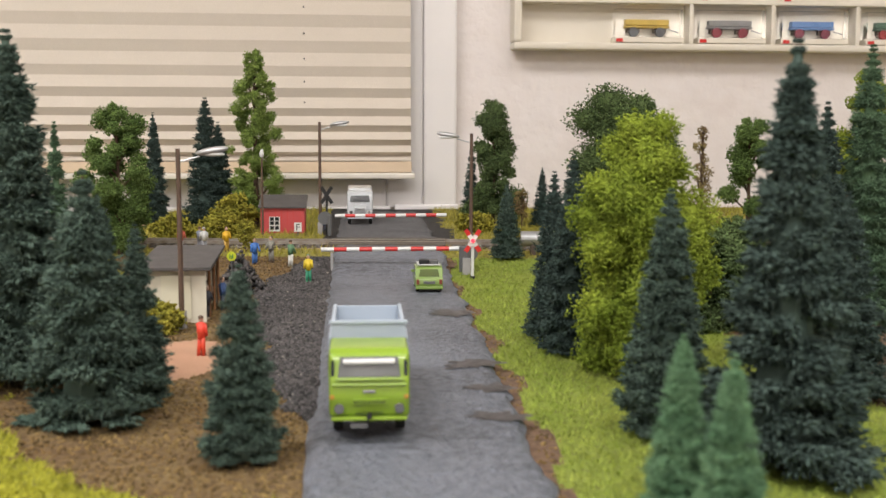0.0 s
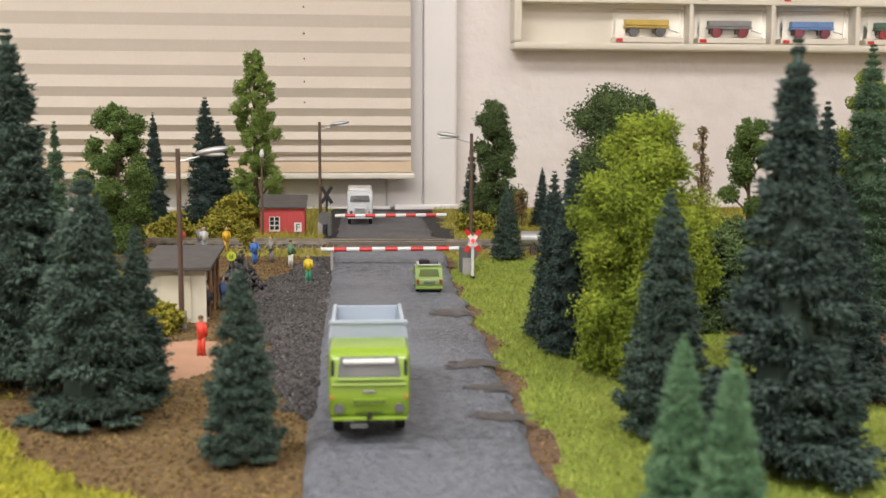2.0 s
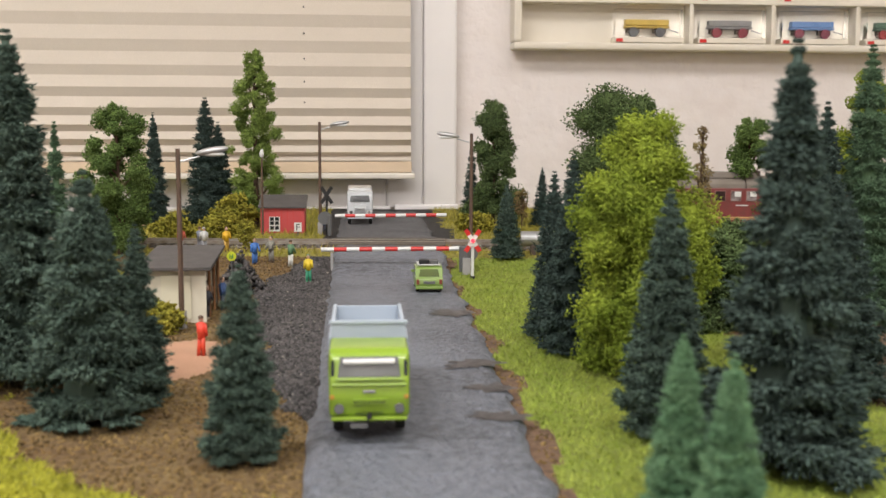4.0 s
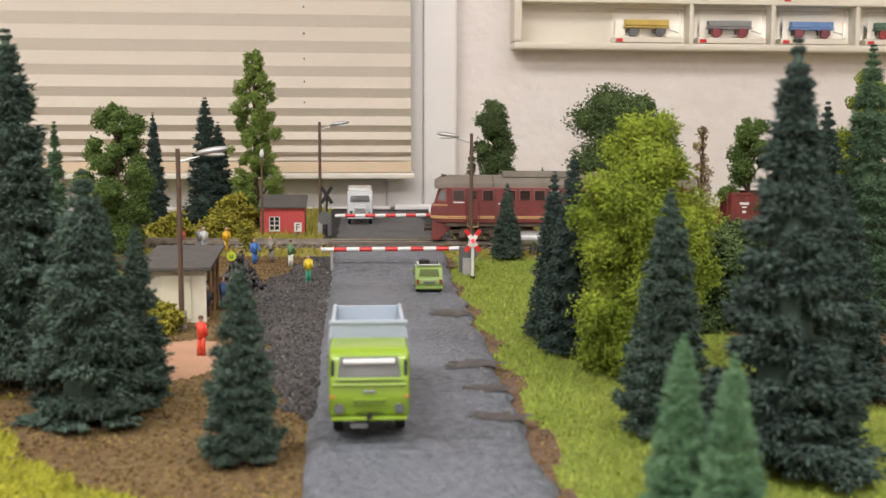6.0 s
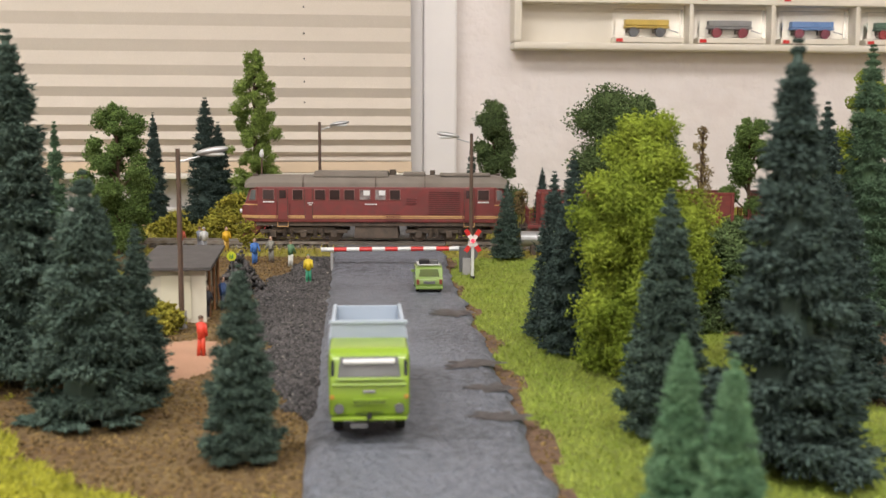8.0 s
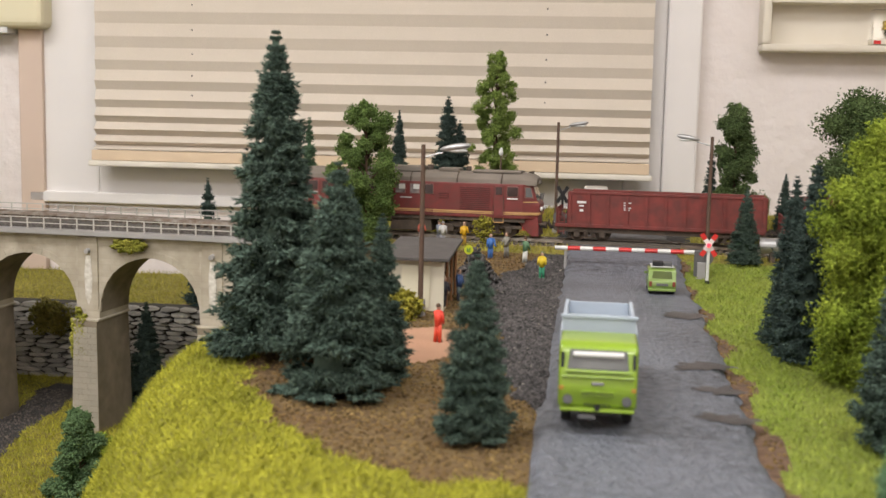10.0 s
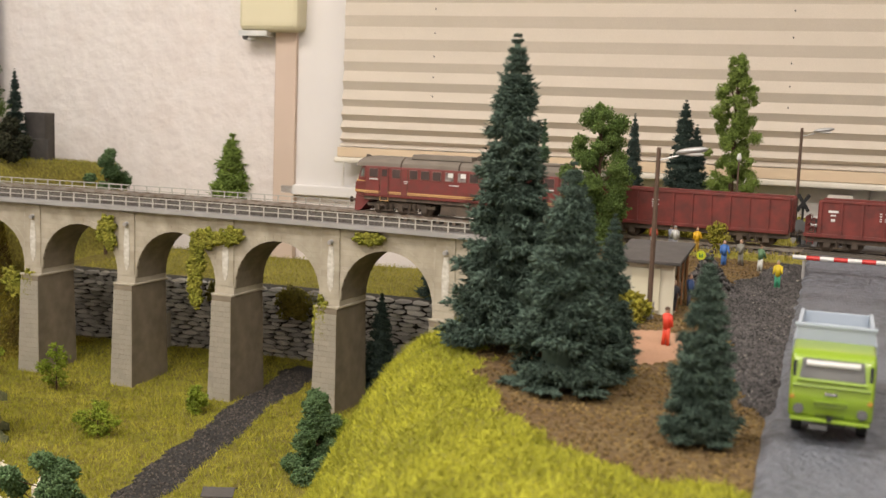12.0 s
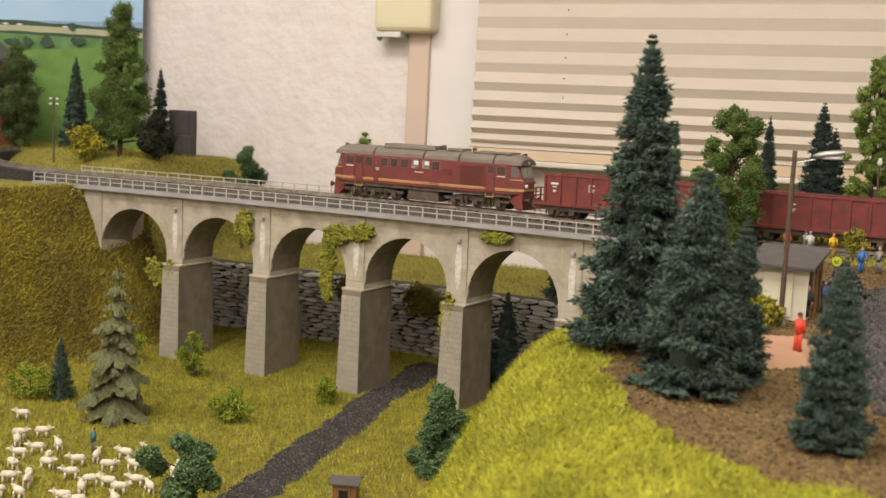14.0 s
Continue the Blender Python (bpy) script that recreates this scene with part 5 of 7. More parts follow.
def bogie(parent, x, axles, span):
    b = part("bogie", [prism(x - 0.004, x + 0.004, -0.012, 0.012, 0.006, 0.0125)], M_UNDER, parent, bevel=0.0006)
    for s in (-1, 1):
        lo, hi = sorted((s * 0.0122, s * 0.0146))
        part("side_frame", [prism(x - span, x + span, lo, hi, 0.0072, 0.0104), prism(x - span * 0.72, x + span * 0.72, lo, hi, 0.0100, 0.0122)], M_UNDER, b, bevel=0.0006)
        for a in axles:
            y0, y1 = sorted((s * 0.0138, s * 0.0162))
            part("axle_box", [prism(x + a - 0.0026, x + a + 0.0026, y0, y1, 0.0038, 0.0092)], M_UNDER, b, bevel=0.0006)
        for k in range(len(axles) - 1):
            m = x + (axles[k] + axles[k + 1]) / 2
            for d in (-0.0028, 0.0028):
                part("coil_spring", [tube((m + d, s * 0.0152, 0.0046 + 0.0011 * q), (m + d, s * 0.0152, 0.0052 + 0.0011 * q), 0.0019, n=10) for q in range(6)] + [tube((m + d, s * 0.0152, 0.0046), (m + d, s * 0.0152, 0.0112), 0.0013, n=8)], M_UNDER, b)
            y0, y1 = sorted((s * 0.0128, s * 0.0158))
            part("spring_plank", [prism(m - 0.0055, m + 0.0055, y0, y1, 0.0030, 0.0046)], M_UNDER, b, bevel=0.0004)
        for a in axles:
            part("brake_hanger", [tube((x + a - 0.0072, s * 0.0112, 0.0035), (x + a - 0.0066, s * 0.0112, 0.0112), 0.0008, n=6)], M_UNDER, b)
    for a in axles:
        wheelset(b, x + a)
    return b


def bar(x, y, z, w, h, side):
    """A thin raised panel on a side wall."""
    return prism(x - w / 2, x + w / 2, side * y - 0.00035, side * y + 0.00035, z - h / 2, z + h / 2)


def locomotive():
    loco = thing("diesel_locomotive", "dark red six-axle diesel locomotive, grey roof, ochre stripe", "locomotive")
    hw, L = 0.0185, 0.1085
    # body: straight sides, cab ends swept in towards a raked nose
    def nose_x(z):
        return float(np.interp(z, [0.0165, 0.0215, 0.029, 0.0315, 0.0455], [L + 0.0005, L + 0.0025, L + 0.0024, L - 0.0002, L - 0.0045]))

    sweep, tip = 0.0965, 0.70
    bv, bf = [], []
    for z in (0.0165, 0.0215, 0.029, 0.0315, 0.0455):
        e = nose_x(z)
        bv += [(-e, -hw * tip, z), (-sweep, -hw, z), (sweep, -hw, z), (e, -hw * tip, z), (e, hw * tip, z), (sweep, hw, z), (-sweep, hw, z), (-e, hw * tip, z)]
    bf = [tuple(reversed(range(8))), tuple(range(32, 40))]
    for q in range(4):
        bf += [(8 * q + k, 8 * q + (k + 1) % 8, 8 * q + 8 + (k + 1) % 8, 8 * q + 8 + k) for k in range(8)]
    body = part("body", [(bv, bf)], M_REDLOCO, loco, bevel=0.0009, segments=2)
    roof = [(-hw + 0.0002, 0.0445), (-hw + 0.001, 0.0490), (-hw + 0.0055, 0.0528), (-0.007, 0.0548), (0.007, 0.0548), (hw - 0.0055, 0.0528), (hw - 0.001, 0.0490), (hw - 0.0002, 0.0445)]
    rv, rf = [], []
    for rx, k in ((-L + 0.0005, 0.62), (-L + 0.0045, 0.88), (-L + 0.0130, 1.0), (L - 0.0130, 1.0), (L - 0.0045, 0.88), (L - 0.0005, 0.62)):
        rv += [(rx, ry * (1 if abs(rx) < 0.095 else (0.92 if k > 0.6 else 0.72)), 0.0445 + (rz - 0.0445) * k) for ry, rz in roof]
    m = len(roof)
    rf = [tuple(range(m)), tuple(reversed(range(5 * m, 6 * m)))]
    for q in range(5):
        rf += [(q * m + k, q * m + m + k, q * m + m + (k + 1) % m, q * m + (k + 1) % m) for k in range(m)]
    roof_ob = part("roof", [(rv, rf)], M_ROOF, loco, "grey weathered roof", bevel=0.0008, segments=2)
    for x in (-0.060, -0.0005, 0.040, 0.078):
        part("roof_seam", [profile([(ry * 1.006, rz + 0.0001) for ry, rz in roof], x - 0.0003, x + 0.0003, "x")], M_UNDER, roof_ob)
    part("roof_hatch", [prism(-0.052, 0.010, -0.012, 0.012, 0.0535, 0.0580, 0.001), prism(0.022, 0.040, -0.009, 0.009, 0.0543, 0.0572), prism(0.052, 0.094, -0.0105, 0.0105, 0.0540, 0.0562)], M_ROOF, roof_ob, bevel=0.0008)
    part("exhaust", [tube((0.013, 0, 0.0545), (0.013, 0, 0.0592), 0.003, 0.0026, 10), tube((0.046, 0.004, 0.0545), (0.046, 0.004, 0.0585), 0.0022, n=8)], M_UNDER, roof_ob)
    part("horn", [tube((-0.098, -0.006, 0.0546), (-0.1025, -0.006, 0.0546), 0.0008, 0.0016, 8), tube((0.098, 0.006, 0.0546), (0.1025, 0.006, 0.0546), 0.0008, 0.0016, 8)], M_UNDER, roof_ob)
    for s in (-1, 1):
        part("stripe", [prism(-sweep, sweep, s * hw - 0.0004, s * hw + 0.0004, 0.0198, 0.0222)], M_STRIPE, loco, "ochre lining stripe")
        part("stripe", [prism(-sweep, sweep, s * hw - 0.0005, s * hw + 0.0005, 0.0206, 0.0209)], M_REDLOCO, loco, "fine red line in the stripe")
        for x, wide, pale in ((-0.0880, 0.0098, 0), (-0.0641, 0.0090, 0), (-0.0458, 0.0090, 0), (-0.0338, 0.0090, 0), (-0.0218, 0.0090, 0), (-0.0091, 0.0090, 1), (0.0036, 0.0090, 1), (0.0156, 0.0090, 0), (0.0880, 0.0098, 0)):
            w = part("side_window", [bar(x, hw + 0.0001, 0.0392, wide, 0.0088, s)], M_FRAME, loco, "thin grey window frame", bevel=0.0003)
            part("pane", [bar(x, hw + 0.0003, 0.0392, wide - 0.0011, 0.0077, s)], M_WHITEGLASS if pale else M_LOCOGLASS, w)
            if pale:
                part("blind", [bar(x + 0.0015, hw + 0.0005, 0.0408, 0.0052, 0.0040, s)], M_WHITE, w, "pale window blind")
        for x in (-0.0880, 0.0880):
            part("number_strip", [bar(x, hw + 0.0003, 0.0333, 0.0090, 0.0011, s)], M_WHITE, loco, "pale number strip")
        for x, wide, glazed in ((-0.0764, 0.0080, True), (-0.0552, 0.0062, False), (0.0764, 0.0080, True)):
            d = part("door", [bar(x, hw + 0.0001, 0.0312, wide, 0.0255, s)], M_REDLOCO, loco, bevel=0.0003)
            part("door_gap", [bar(x - wide / 2, hw + 0.0001, 0.0312, 0.0004, 0.0255, s), bar(x + wide / 2, hw + 0.0001, 0.0312, 0.0004, 0.0255, s)], M_UNDER, d)
            if glazed:
                part("door_window", [bar(x, hw + 0.0005, 0.0396, 0.0054, 0.0064, s)], M_LOCOGLASS, d)
                part("grab_rail", [tube((x - 0.0052, s * (hw + 0.001), 0.019), (x - 0.0052, s * (hw + 0.001), 0.034), 0.00035, n=5), tube((x + 0.0052, s * (hw + 0.001), 0.019), (x + 0.0052, s * (hw + 0.001), 0.034), 0.0003, n=5)], M_REDLOCO, d)
                part("step", [prism(x - 0.0045, x + 0.0045, s * (hw - 0.0002) - 0.001, s * (hw - 0.0002) + 0.001, 0.0128, 0.0134), prism(x - 0.0045, x - 0.0040, s * hw - 0.0004, s * hw + 0.0004, 0.0128, 0.0168), prism(x + 0.0040, x + 0.0045, s * hw - 0.0004, s * hw + 0.0004, 0.0128, 0.0168)], M_STRIPE, d, "ochre door step")
        for x, w, h, z in ((0.0560, 0.0270, 0.0195, 0.0325), (0.0290, 0.0085, 0.0055, 0.0340), (0.0140, 0.0130, 0.0066, 0.0205)):
            g = part("grille", [bar(x, hw, z, w, h, s)], M_REDLOCO, loco, "louvred cooling grille")
            k = int(h / 0.0016)
            for i in range(k):
                part("slat", [bar(x, hw + 0.0004, z - h / 2 + (i + 0.5) * h / k, w * 0.95, 0.0006, s)], M_LOUVRE, g)
        # lettering too small to read: plain bars
        for x, z, wide, tall in ((-0.004, 0.0315, 0.0100, 0.0009), (-0.0536, 0.0325, 0.0046, 0.0008), (-0.0536, 0.0310, 0.0030, 0.0008)):
            part("lettering_bar", [bar(x, hw + 0.0002, z, wide, tall, s)], M_WHITE, loco, "pale lettering bar")
    def swept(e, s, u, z, out):
        """A place on the swept corner panel: u from the side to the nose."""
        n = nose_x(z)
        return (e * (sweep + (n - sweep) * u + 0.35 * out), s * (hw - hw * (1 - tip) * u + 0.93 * out), z)

    def panel(e, s, u0, u1, z0, z1, t):
        ring = ((u0, z0), (u1, z0), (u1, z1), (u0, z1))
        v = [swept(e, s, u, z, t) for u, z in ring] + [swept(e, s, u, z, -0.0004) for u, z in ring]
        return v, [(0, 1, 2, 3), (7, 6, 5, 4), (0, 4, 5, 1), (1, 5, 6, 2), (2, 6, 7, 3), (3, 7, 4, 0)]

    for e in (-1, 1):
        for s in (-1, 1):
            cw = part("corner_window", [panel(e, s, 0.16, 0.80, 0.0340, 0.0436, 0.0003)], M_FRAME, loco, "swept corner window")
            part("pane", [panel(e, s, 0.24, 0.72, 0.0350, 0.0428, 0.0006)], M_PALEGLASS, cw)
            part("stripe", [panel(e, s, 0.0, 1.0, 0.0198, 0.0222, 0.0004)], M_STRIPE, loco, "ochre lining stripe")
            part("stripe", [panel(e, s, 0.05, 1.0, 0.0305, 0.0313, 0.0005)], M_STRIPE, loco, "pale handrail line")
        # windscreens lie on the raked end
        for y in (-0.0062, 0.0062):
            def on_end(u, z, out):
                return (e * (nose_x(z) + out), u, z)
            ws = 0.0054
            q = [on_end(y - ws, 0.0325, 0.0004), on_end(y + ws, 0.0325, 0.0004), on_end(y + ws, 0.0432, 0.0004), on_end(y - ws, 0.0432, 0.0004)]
            q2 = [on_end(y - ws, 0.0325, -0.0006), on_end(y + ws, 0.0325, -0.0006), on_end(y + ws, 0.0432, -0.0006), on_end(y - ws, 0.0432, -0.0006)]
            part("windscreen", [(q + q2, [(0, 1, 2, 3), (7, 6, 5, 4), (0, 4, 5, 1), (1, 5, 6, 2), (2, 6, 7, 3), (3, 7, 4, 0)])], M_PALEGLASS, loco, "pale cab windscreen")
        for y in (-0.0105, 0.0105):
            part("headlight", [tube((e * (L + 0.0005), y, 0.0252), (e * (L + 0.0042), y, 0.0252), 0.0018, n=12)], M_WHITE, loco, "round headlight")
            part("buffer", [tube((e * (L - 0.001), y * 0.95, 0.0118), (e * (L + 0.0072), y * 0.95, 0.0118), 0.0012, n=8), tube((e * (L + 0.0070), y * 0.95, 0.0118), (e * (L + 0.0080), y * 0.95, 0.0118), 0.0029, n=14)], M_UNDER, loco, "round sprung buffer")
        part("headlight", [tube((e * (L - 0.004), 0, 0.0472), (e * (L + 0.0002), 0, 0.0472), 0.0012, n=12)], M_WHITE, loco, "upper headlight")
        part("stripe", [prism(e * (L + 0.0022) - 0.0006, e * (L + 0.0022) + 0.0006, -hw * tip + 0.001, hw * tip - 0.001, 0.0200, 0.0222)], M_STRIPE, loco, "ochre lining stripe")
        part("plough", [profile([(e * (L + 0.001), 0.0175), (e * (L - 0.020), 0.0175), (e * (L - 0.004), 0.0018), (e * (L + 0.002), 0.0018)], -0.0140, 0.0140, "y")], M_REDLOCO, loco, "red track plough", bevel=0.0005)
        part("coupling", [prism(min(e * L, e * (L + 0.007)), max(e * L, e * (L + 0.007)), -0.0025, 0.0025, 0.0085, 0.0115)], M_BLACK, loco)
    part("fuel_tank", [prism(-0.0185, 0.0185, -0.0165, 0.0165, 0.0032, 0.0140, 0.0010)], M_UNDER, loco, bevel=0.0008)
    part("underframe", [prism(-L + 0.010, L - 0.010, -0.0172, 0.0172, 0.0135, 0.0170)], M_UNDER, loco)
    bogie(loco, -0.060, (-0.0250, 0, 0.0250), 0.036)
    bogie(loco, 0.060, (-0.0250, 0, 0.0250), 0.036)
    return loco


def open_wagon():
    w = thing("open_wagon", "rust red high-sided open goods wagon", "goods wagon", "goods wagons")
    hw, L, z0, z1 = 0.0175, 0.084, 0.0135, 0.0405
    F = -L + 0.0105  # leading end of the box
    part("floor", [prism(-L, L, -hw, hw, z0 - 0.0015, z0 + 0.001)], M_UNDER, w)
    part("solebar", [prism(-L, L, -hw + 0.001, -hw + 0.0025, z0 - 0.0055, z0 - 0.0015), prism(-L, L, hw - 0.0025, hw - 0.001, z0 - 0.0055, z0 - 0.0015)], M_UNDER, w)
    for s in (-1, 1):
        sd = part("side_wall", [prism(F, L, s * hw - 0.0006, s * hw + 0.0006, z0, z1)], M_WAGON, w)
        part("top_rail", [prism(F - 0.0005, L + 0.0005, s * hw - 0.0013, s * hw + 0.0013, z1 - 0.0006, z1 + 0.0014)], M_WAGON, sd, bevel=0.0004)
        part("sill", [prism(-L - 0.0005, L + 0.0005, s * hw - 0.0014, s * hw + 0.0014, z0 - 0.0015, z0 + 0.0015)], M_WAGON, sd, bevel=0.0004)
        for i in range(11):
            x = F + 0.001 + i * (L - F - 0.002) / 10
            part("rib", [prism(x - 0.0012, x + 0.0012, s * (hw + 0.0010) - 0.0009, s * (hw + 0.0010) + 0.0009, z0, z1, 0.0, 0.0003)], M_WAGON, sd)
        part("lettering_bar", [bar(F + 0.0105, hw + 0.0008, 0.0330, 0.0075, 0.0019, s), bar(F + 0.0105, hw + 0.0008, 0.0300, 0.0040, 0.0012, s), bar(F + 0.0105, hw + 0.0008, 0.0262, 0.0030, 0.0019, s),
                               bar(-0.0255, hw + 0.0008, 0.0335, 0.0062, 0.0009, s), bar(-0.027, hw + 0.0008, 0.0315, 0.0036, 0.0009, s), bar(-0.0255, hw + 0.0008, 0.0295, 0.0062, 0.0009, s), bar(-0.026, hw + 0.0008, 0.0278, 0.0050, 0.0009, s)], M_WHITE, sd, "white lettering bars")
    for e in (-1, 1):
        ex = L if e > 0 else F
        en = part("end_wall", [prism(ex - 0.0007, ex + 0.0007, -hw, hw, z0, z1)], M_WAGON, w)
        for y in (-0.010, 0, 0.010):
            part("rib", [prism(ex + e * 0.0012 - 0.0007, ex + e * 0.0012 + 0.0007, y - 0.0009, y + 0.0009, z0, z1)], M_WAGON, en)
        for y in (-0.0098, 0.0098):
            part("buffer", [tube((e * L, y, 0.0118), (e * (L + 0.0052), y, 0.0118), 0.001, n=8), tube((e * (L + 0.0050), y, 0.0118), (e * (L + 0.0058), y, 0.0118), 0.0026, n=12)], M_UNDER, w)
        part("headstock", [prism(e * L - 0.0015, e * L + 0.0015, -hw, hw, 0.009, z0)], M_UNDER, w)
        part("coupling", [prism(min(e * L, e * (L + 0.007)), max(e * L, e * (L + 0.007)), -0.0015, 0.0015, 0.0085, 0.0105)], M_BLACK, w)
    rail = part("platform_rail", [tube((-L + 0.0005, y, z0), (-L + 0.0005, y, 0.0275), 0.0006, n=6) for y in (-0.0165, -0.006, 0.006, 0.0165)] + [tube((-L + 0.0005, -0.0165, z), (-L + 0.0005, 0.0165, z), 0.0006, n=6) for z in (0.0275, 0.0205)], M_WAGON, w, "red end platform railing")
    for s in (-1, 1):
        part("ladder", [tube((x, s * 0.0172, 0.006), (x, s * 0.0172, 0.0275), 0.0004, n=5) for x in (-L + 0.002, -L + 0.007)] + [tube((-L + 0.002, s * 0.0172, z), (-L + 0.007, s * 0.0172, z), 0.0004, n=5) for z in (0.008, 0.012, 0.016, 0.020, 0.024)], M_WAGON, rail)
    bogie(w, -0.056, (-0.0105, 0.0105), 0.0165)
    bogie(w, 0.056, (-0.0105, 0.0105), 0.0165)
    return w


LOCO = locomotive()
WAGON = open_wagon()
WAGONS = [WAGON] + [copy_thing(WAGON, pose(0, 0, 0)) for _ in range(3)]


# ---------------- road vehicles ----------------
def wheel(parent, x, y, r, w, hub=None):
    s = 1 if x > 0 else -1
    t = part("wheel", [tube((x - s * w, y, r), (x, y, r), r, n=20)], M_TYRE, parent, bevel=0.0004)
    part("rim", [tube((x - s * 0.0004, y, r), (x + s * 0.0003, y, r), r * 0.55, n=14)], hub or M_BEDGREY, t)


def tipper_truck():
    t = thing("tipper_truck", "lime green cab-over lorry with a grey tipper body", "lorry", "", pose(-0.0250, 0.362, 0.0044, 0, 0, 4.3))
    hw = 0.0138
    cab = [(0.0012, 0.0090), (-0.0006, 0.0160), (0.0002, 0.0225), (0.0030, 0.0305), (0.0060, 0.0322), (0.0255, 0.0322), (0.0285, 0.0300), (0.0290, 0.0090)]
    body = part("cab", [profile(cab, -hw, hw, "x")], M_LIME, t, "lime green rounded cab", bevel=0.0028, segments=4, smooth=True)
    part("windscreen", [([(-0.0108, -0.0002, 0.0232), (0.0108, -0.0002, 0.0232), (0.0100, 0.0021, 0.0298), (-0.0100, 0.0021, 0.0298), (-0.0108, 0.0018, 0.0232), (0.0108, 0.0018, 0.0232), (0.0100, 0.0041, 0.0298), (-0.0100, 0.0041, 0.0298)],
                         [(0, 1, 2, 3), (7, 6, 5, 4), (0, 4, 5, 1), (1, 5, 6, 2), (2, 6, 7, 3), (3, 7, 4, 0)])], M_PALEGLASS, body, "pale wraparound windscreen", bevel=0.0005)
    part("windscreen_rim", [tube((-0.0112, -0.0006, 0.0227), (0.0112, -0.0006, 0.0227), 0.0006, n=6)], M_LIME, body)
    # white strip in place of the lamp reflection along the windscreen's top
    part("windscreen_glint", [tube((-0.0088, 0.0012, 0.0283), (0.0088, 0.0010, 0.0285), 0.0010, n=10)], M_WHITE, body, "white strip standing in for the windscreen reflection")
    for s in (-1, 1):
        part("side_window", [prism(s * hw - 0.0003, s * hw + 0.0003, 0.0065, 0.0175, 0.0228, 0.0292)], M_WINDOW, body, bevel=0.0003)
        part("corner_window", [prism(s * 0.01245 - 0.0006, s * 0.01245 + 0.0006, 0.0006, 0.0022, 0.0232, 0.0288)], M_WINDOW, body)
        part("door_seam", [prism(s * hw - 0.00015, s * hw + 0.0002, 0.0205, 0.0209, 0.009, 0.0295)], M_BLACK, body)
        hl = part("headlight", [tube((s * 0.0103, -0.0014, 0.0125), (s * 0.0103, 0.002, 0.0125), 0.0017, n=16)], M_GREYBOX, body, "round headlight")
        part("lens", [tube((s * 0.0103, -0.0018, 0.0125), (s * 0.0103, -0.0012, 0.0125), 0.0012, n=14)], M_PALEGLASS, hl)
        part("indicator", [prism(s * 0.0126 - 0.0008, s * 0.0126 + 0.0008, -0.0006, 0.002, 0.0158, 0.0172)], mat("amber", (0.5, 0.25, 0.04)), body, bevel=0.0002)
    crest = part("waist_crease", [tube((-0.0128, -0.0007, 0.0208), (0.0128, -0.0007, 0.0208), 0.0005, n=6)], M_LIME, body)
    grille = part("grille", [prism(-0.0055, 0.0055, -0.0013, 0.001, 0.0140, 0.0158)], M_LIME, body, "slatted cooling grille")
    for k in range(11):
        x = -0.0050 + k * 0.0010
        part("slot", [prism(x - 0.00022, x + 0.00022, -0.0015, -0.0010, 0.0143, 0.0156)], M_BLACK, grille)
    for k in range(9):
        x = -0.0042 + k * 0.00105
        part("slot", [prism(x - 0.00022, x + 0.00022, -0.0009, -0.0002, 0.0104, 0.0113)], M_BLACK, grille)
    part("badge", [prism(-0.0022, 0.0022, -0.0012, 0.0, 0.0180, 0.0190)], M_CHROME, body, bevel=0.0002)
    part("tow_hook", [prism(-0.0008, 0.0008, -0.0022, 0.0, 0.0092, 0.0108)], M_BLACK, body)
    part("bumper", [prism(-0.0130, 0.0130, -0.0014, 0.001, 0.0084, 0.0096)], M_LIME, body, bevel=0.0004)
    part("number_plate", [prism(-0.0065, -0.0005, -0.0010, 0.0004, 0.0058, 0.0074)], M_GREYBOX, body)
    part("chassis", [prism(-0.0055, 0.0055, 0.004, 0.104, 0.0060, 0.0095)], M_BLACK, t)
    bed = part("tipper_body", [prism(-0.0140, 0.0140, 0.034, 0.108, 0.0105, 0.0122), prism(-0.0140, -0.0131, 0.034, 0.108, 0.0122, 0.0300), prism(0.0131, 0.0140, 0.034, 0.108, 0.0122, 0.0300),
                               prism(-0.0139, 0.0139, 0.034, 0.0350, 0.0122, 0.0358), prism(-0.0131, 0.0131, 0.107, 0.108, 0.0122, 0.0300)], M_BEDGREY, t, "empty grey tipper body", bevel=0.0003)
    for s in (-1, 1):
        part("bed_rail", [prism(s * 0.0139 - 0.0008, s * 0.0139 + 0.0008, 0.034, 0.108, 0.0297, 0.0307)], M_BEDGREY, bed, bevel=0.0003)
        for k in range(6):
            y = 0.036 + k * 0.0142
            part("bed_stake", [prism(s * 0.0143 - 0.0005, s * 0.0143 + 0.0005, y - 0.0007, y + 0.0007, 0.0105, 0.0300)], M_BEDGREY, bed)
        wheel(t, s * 0.0128, 0.0195, 0.0056, 0.0035)
        wheel(t, s * 0.0128, 0.0800, 0.0056, 0.0065)
    part("head_board_rail", [prism(-0.0145, 0.0145, 0.0335, 0.0354, 0.0354, 0.0367)], M_BEDGREY, bed, bevel=0.0003)
    return t


tipper_truck()


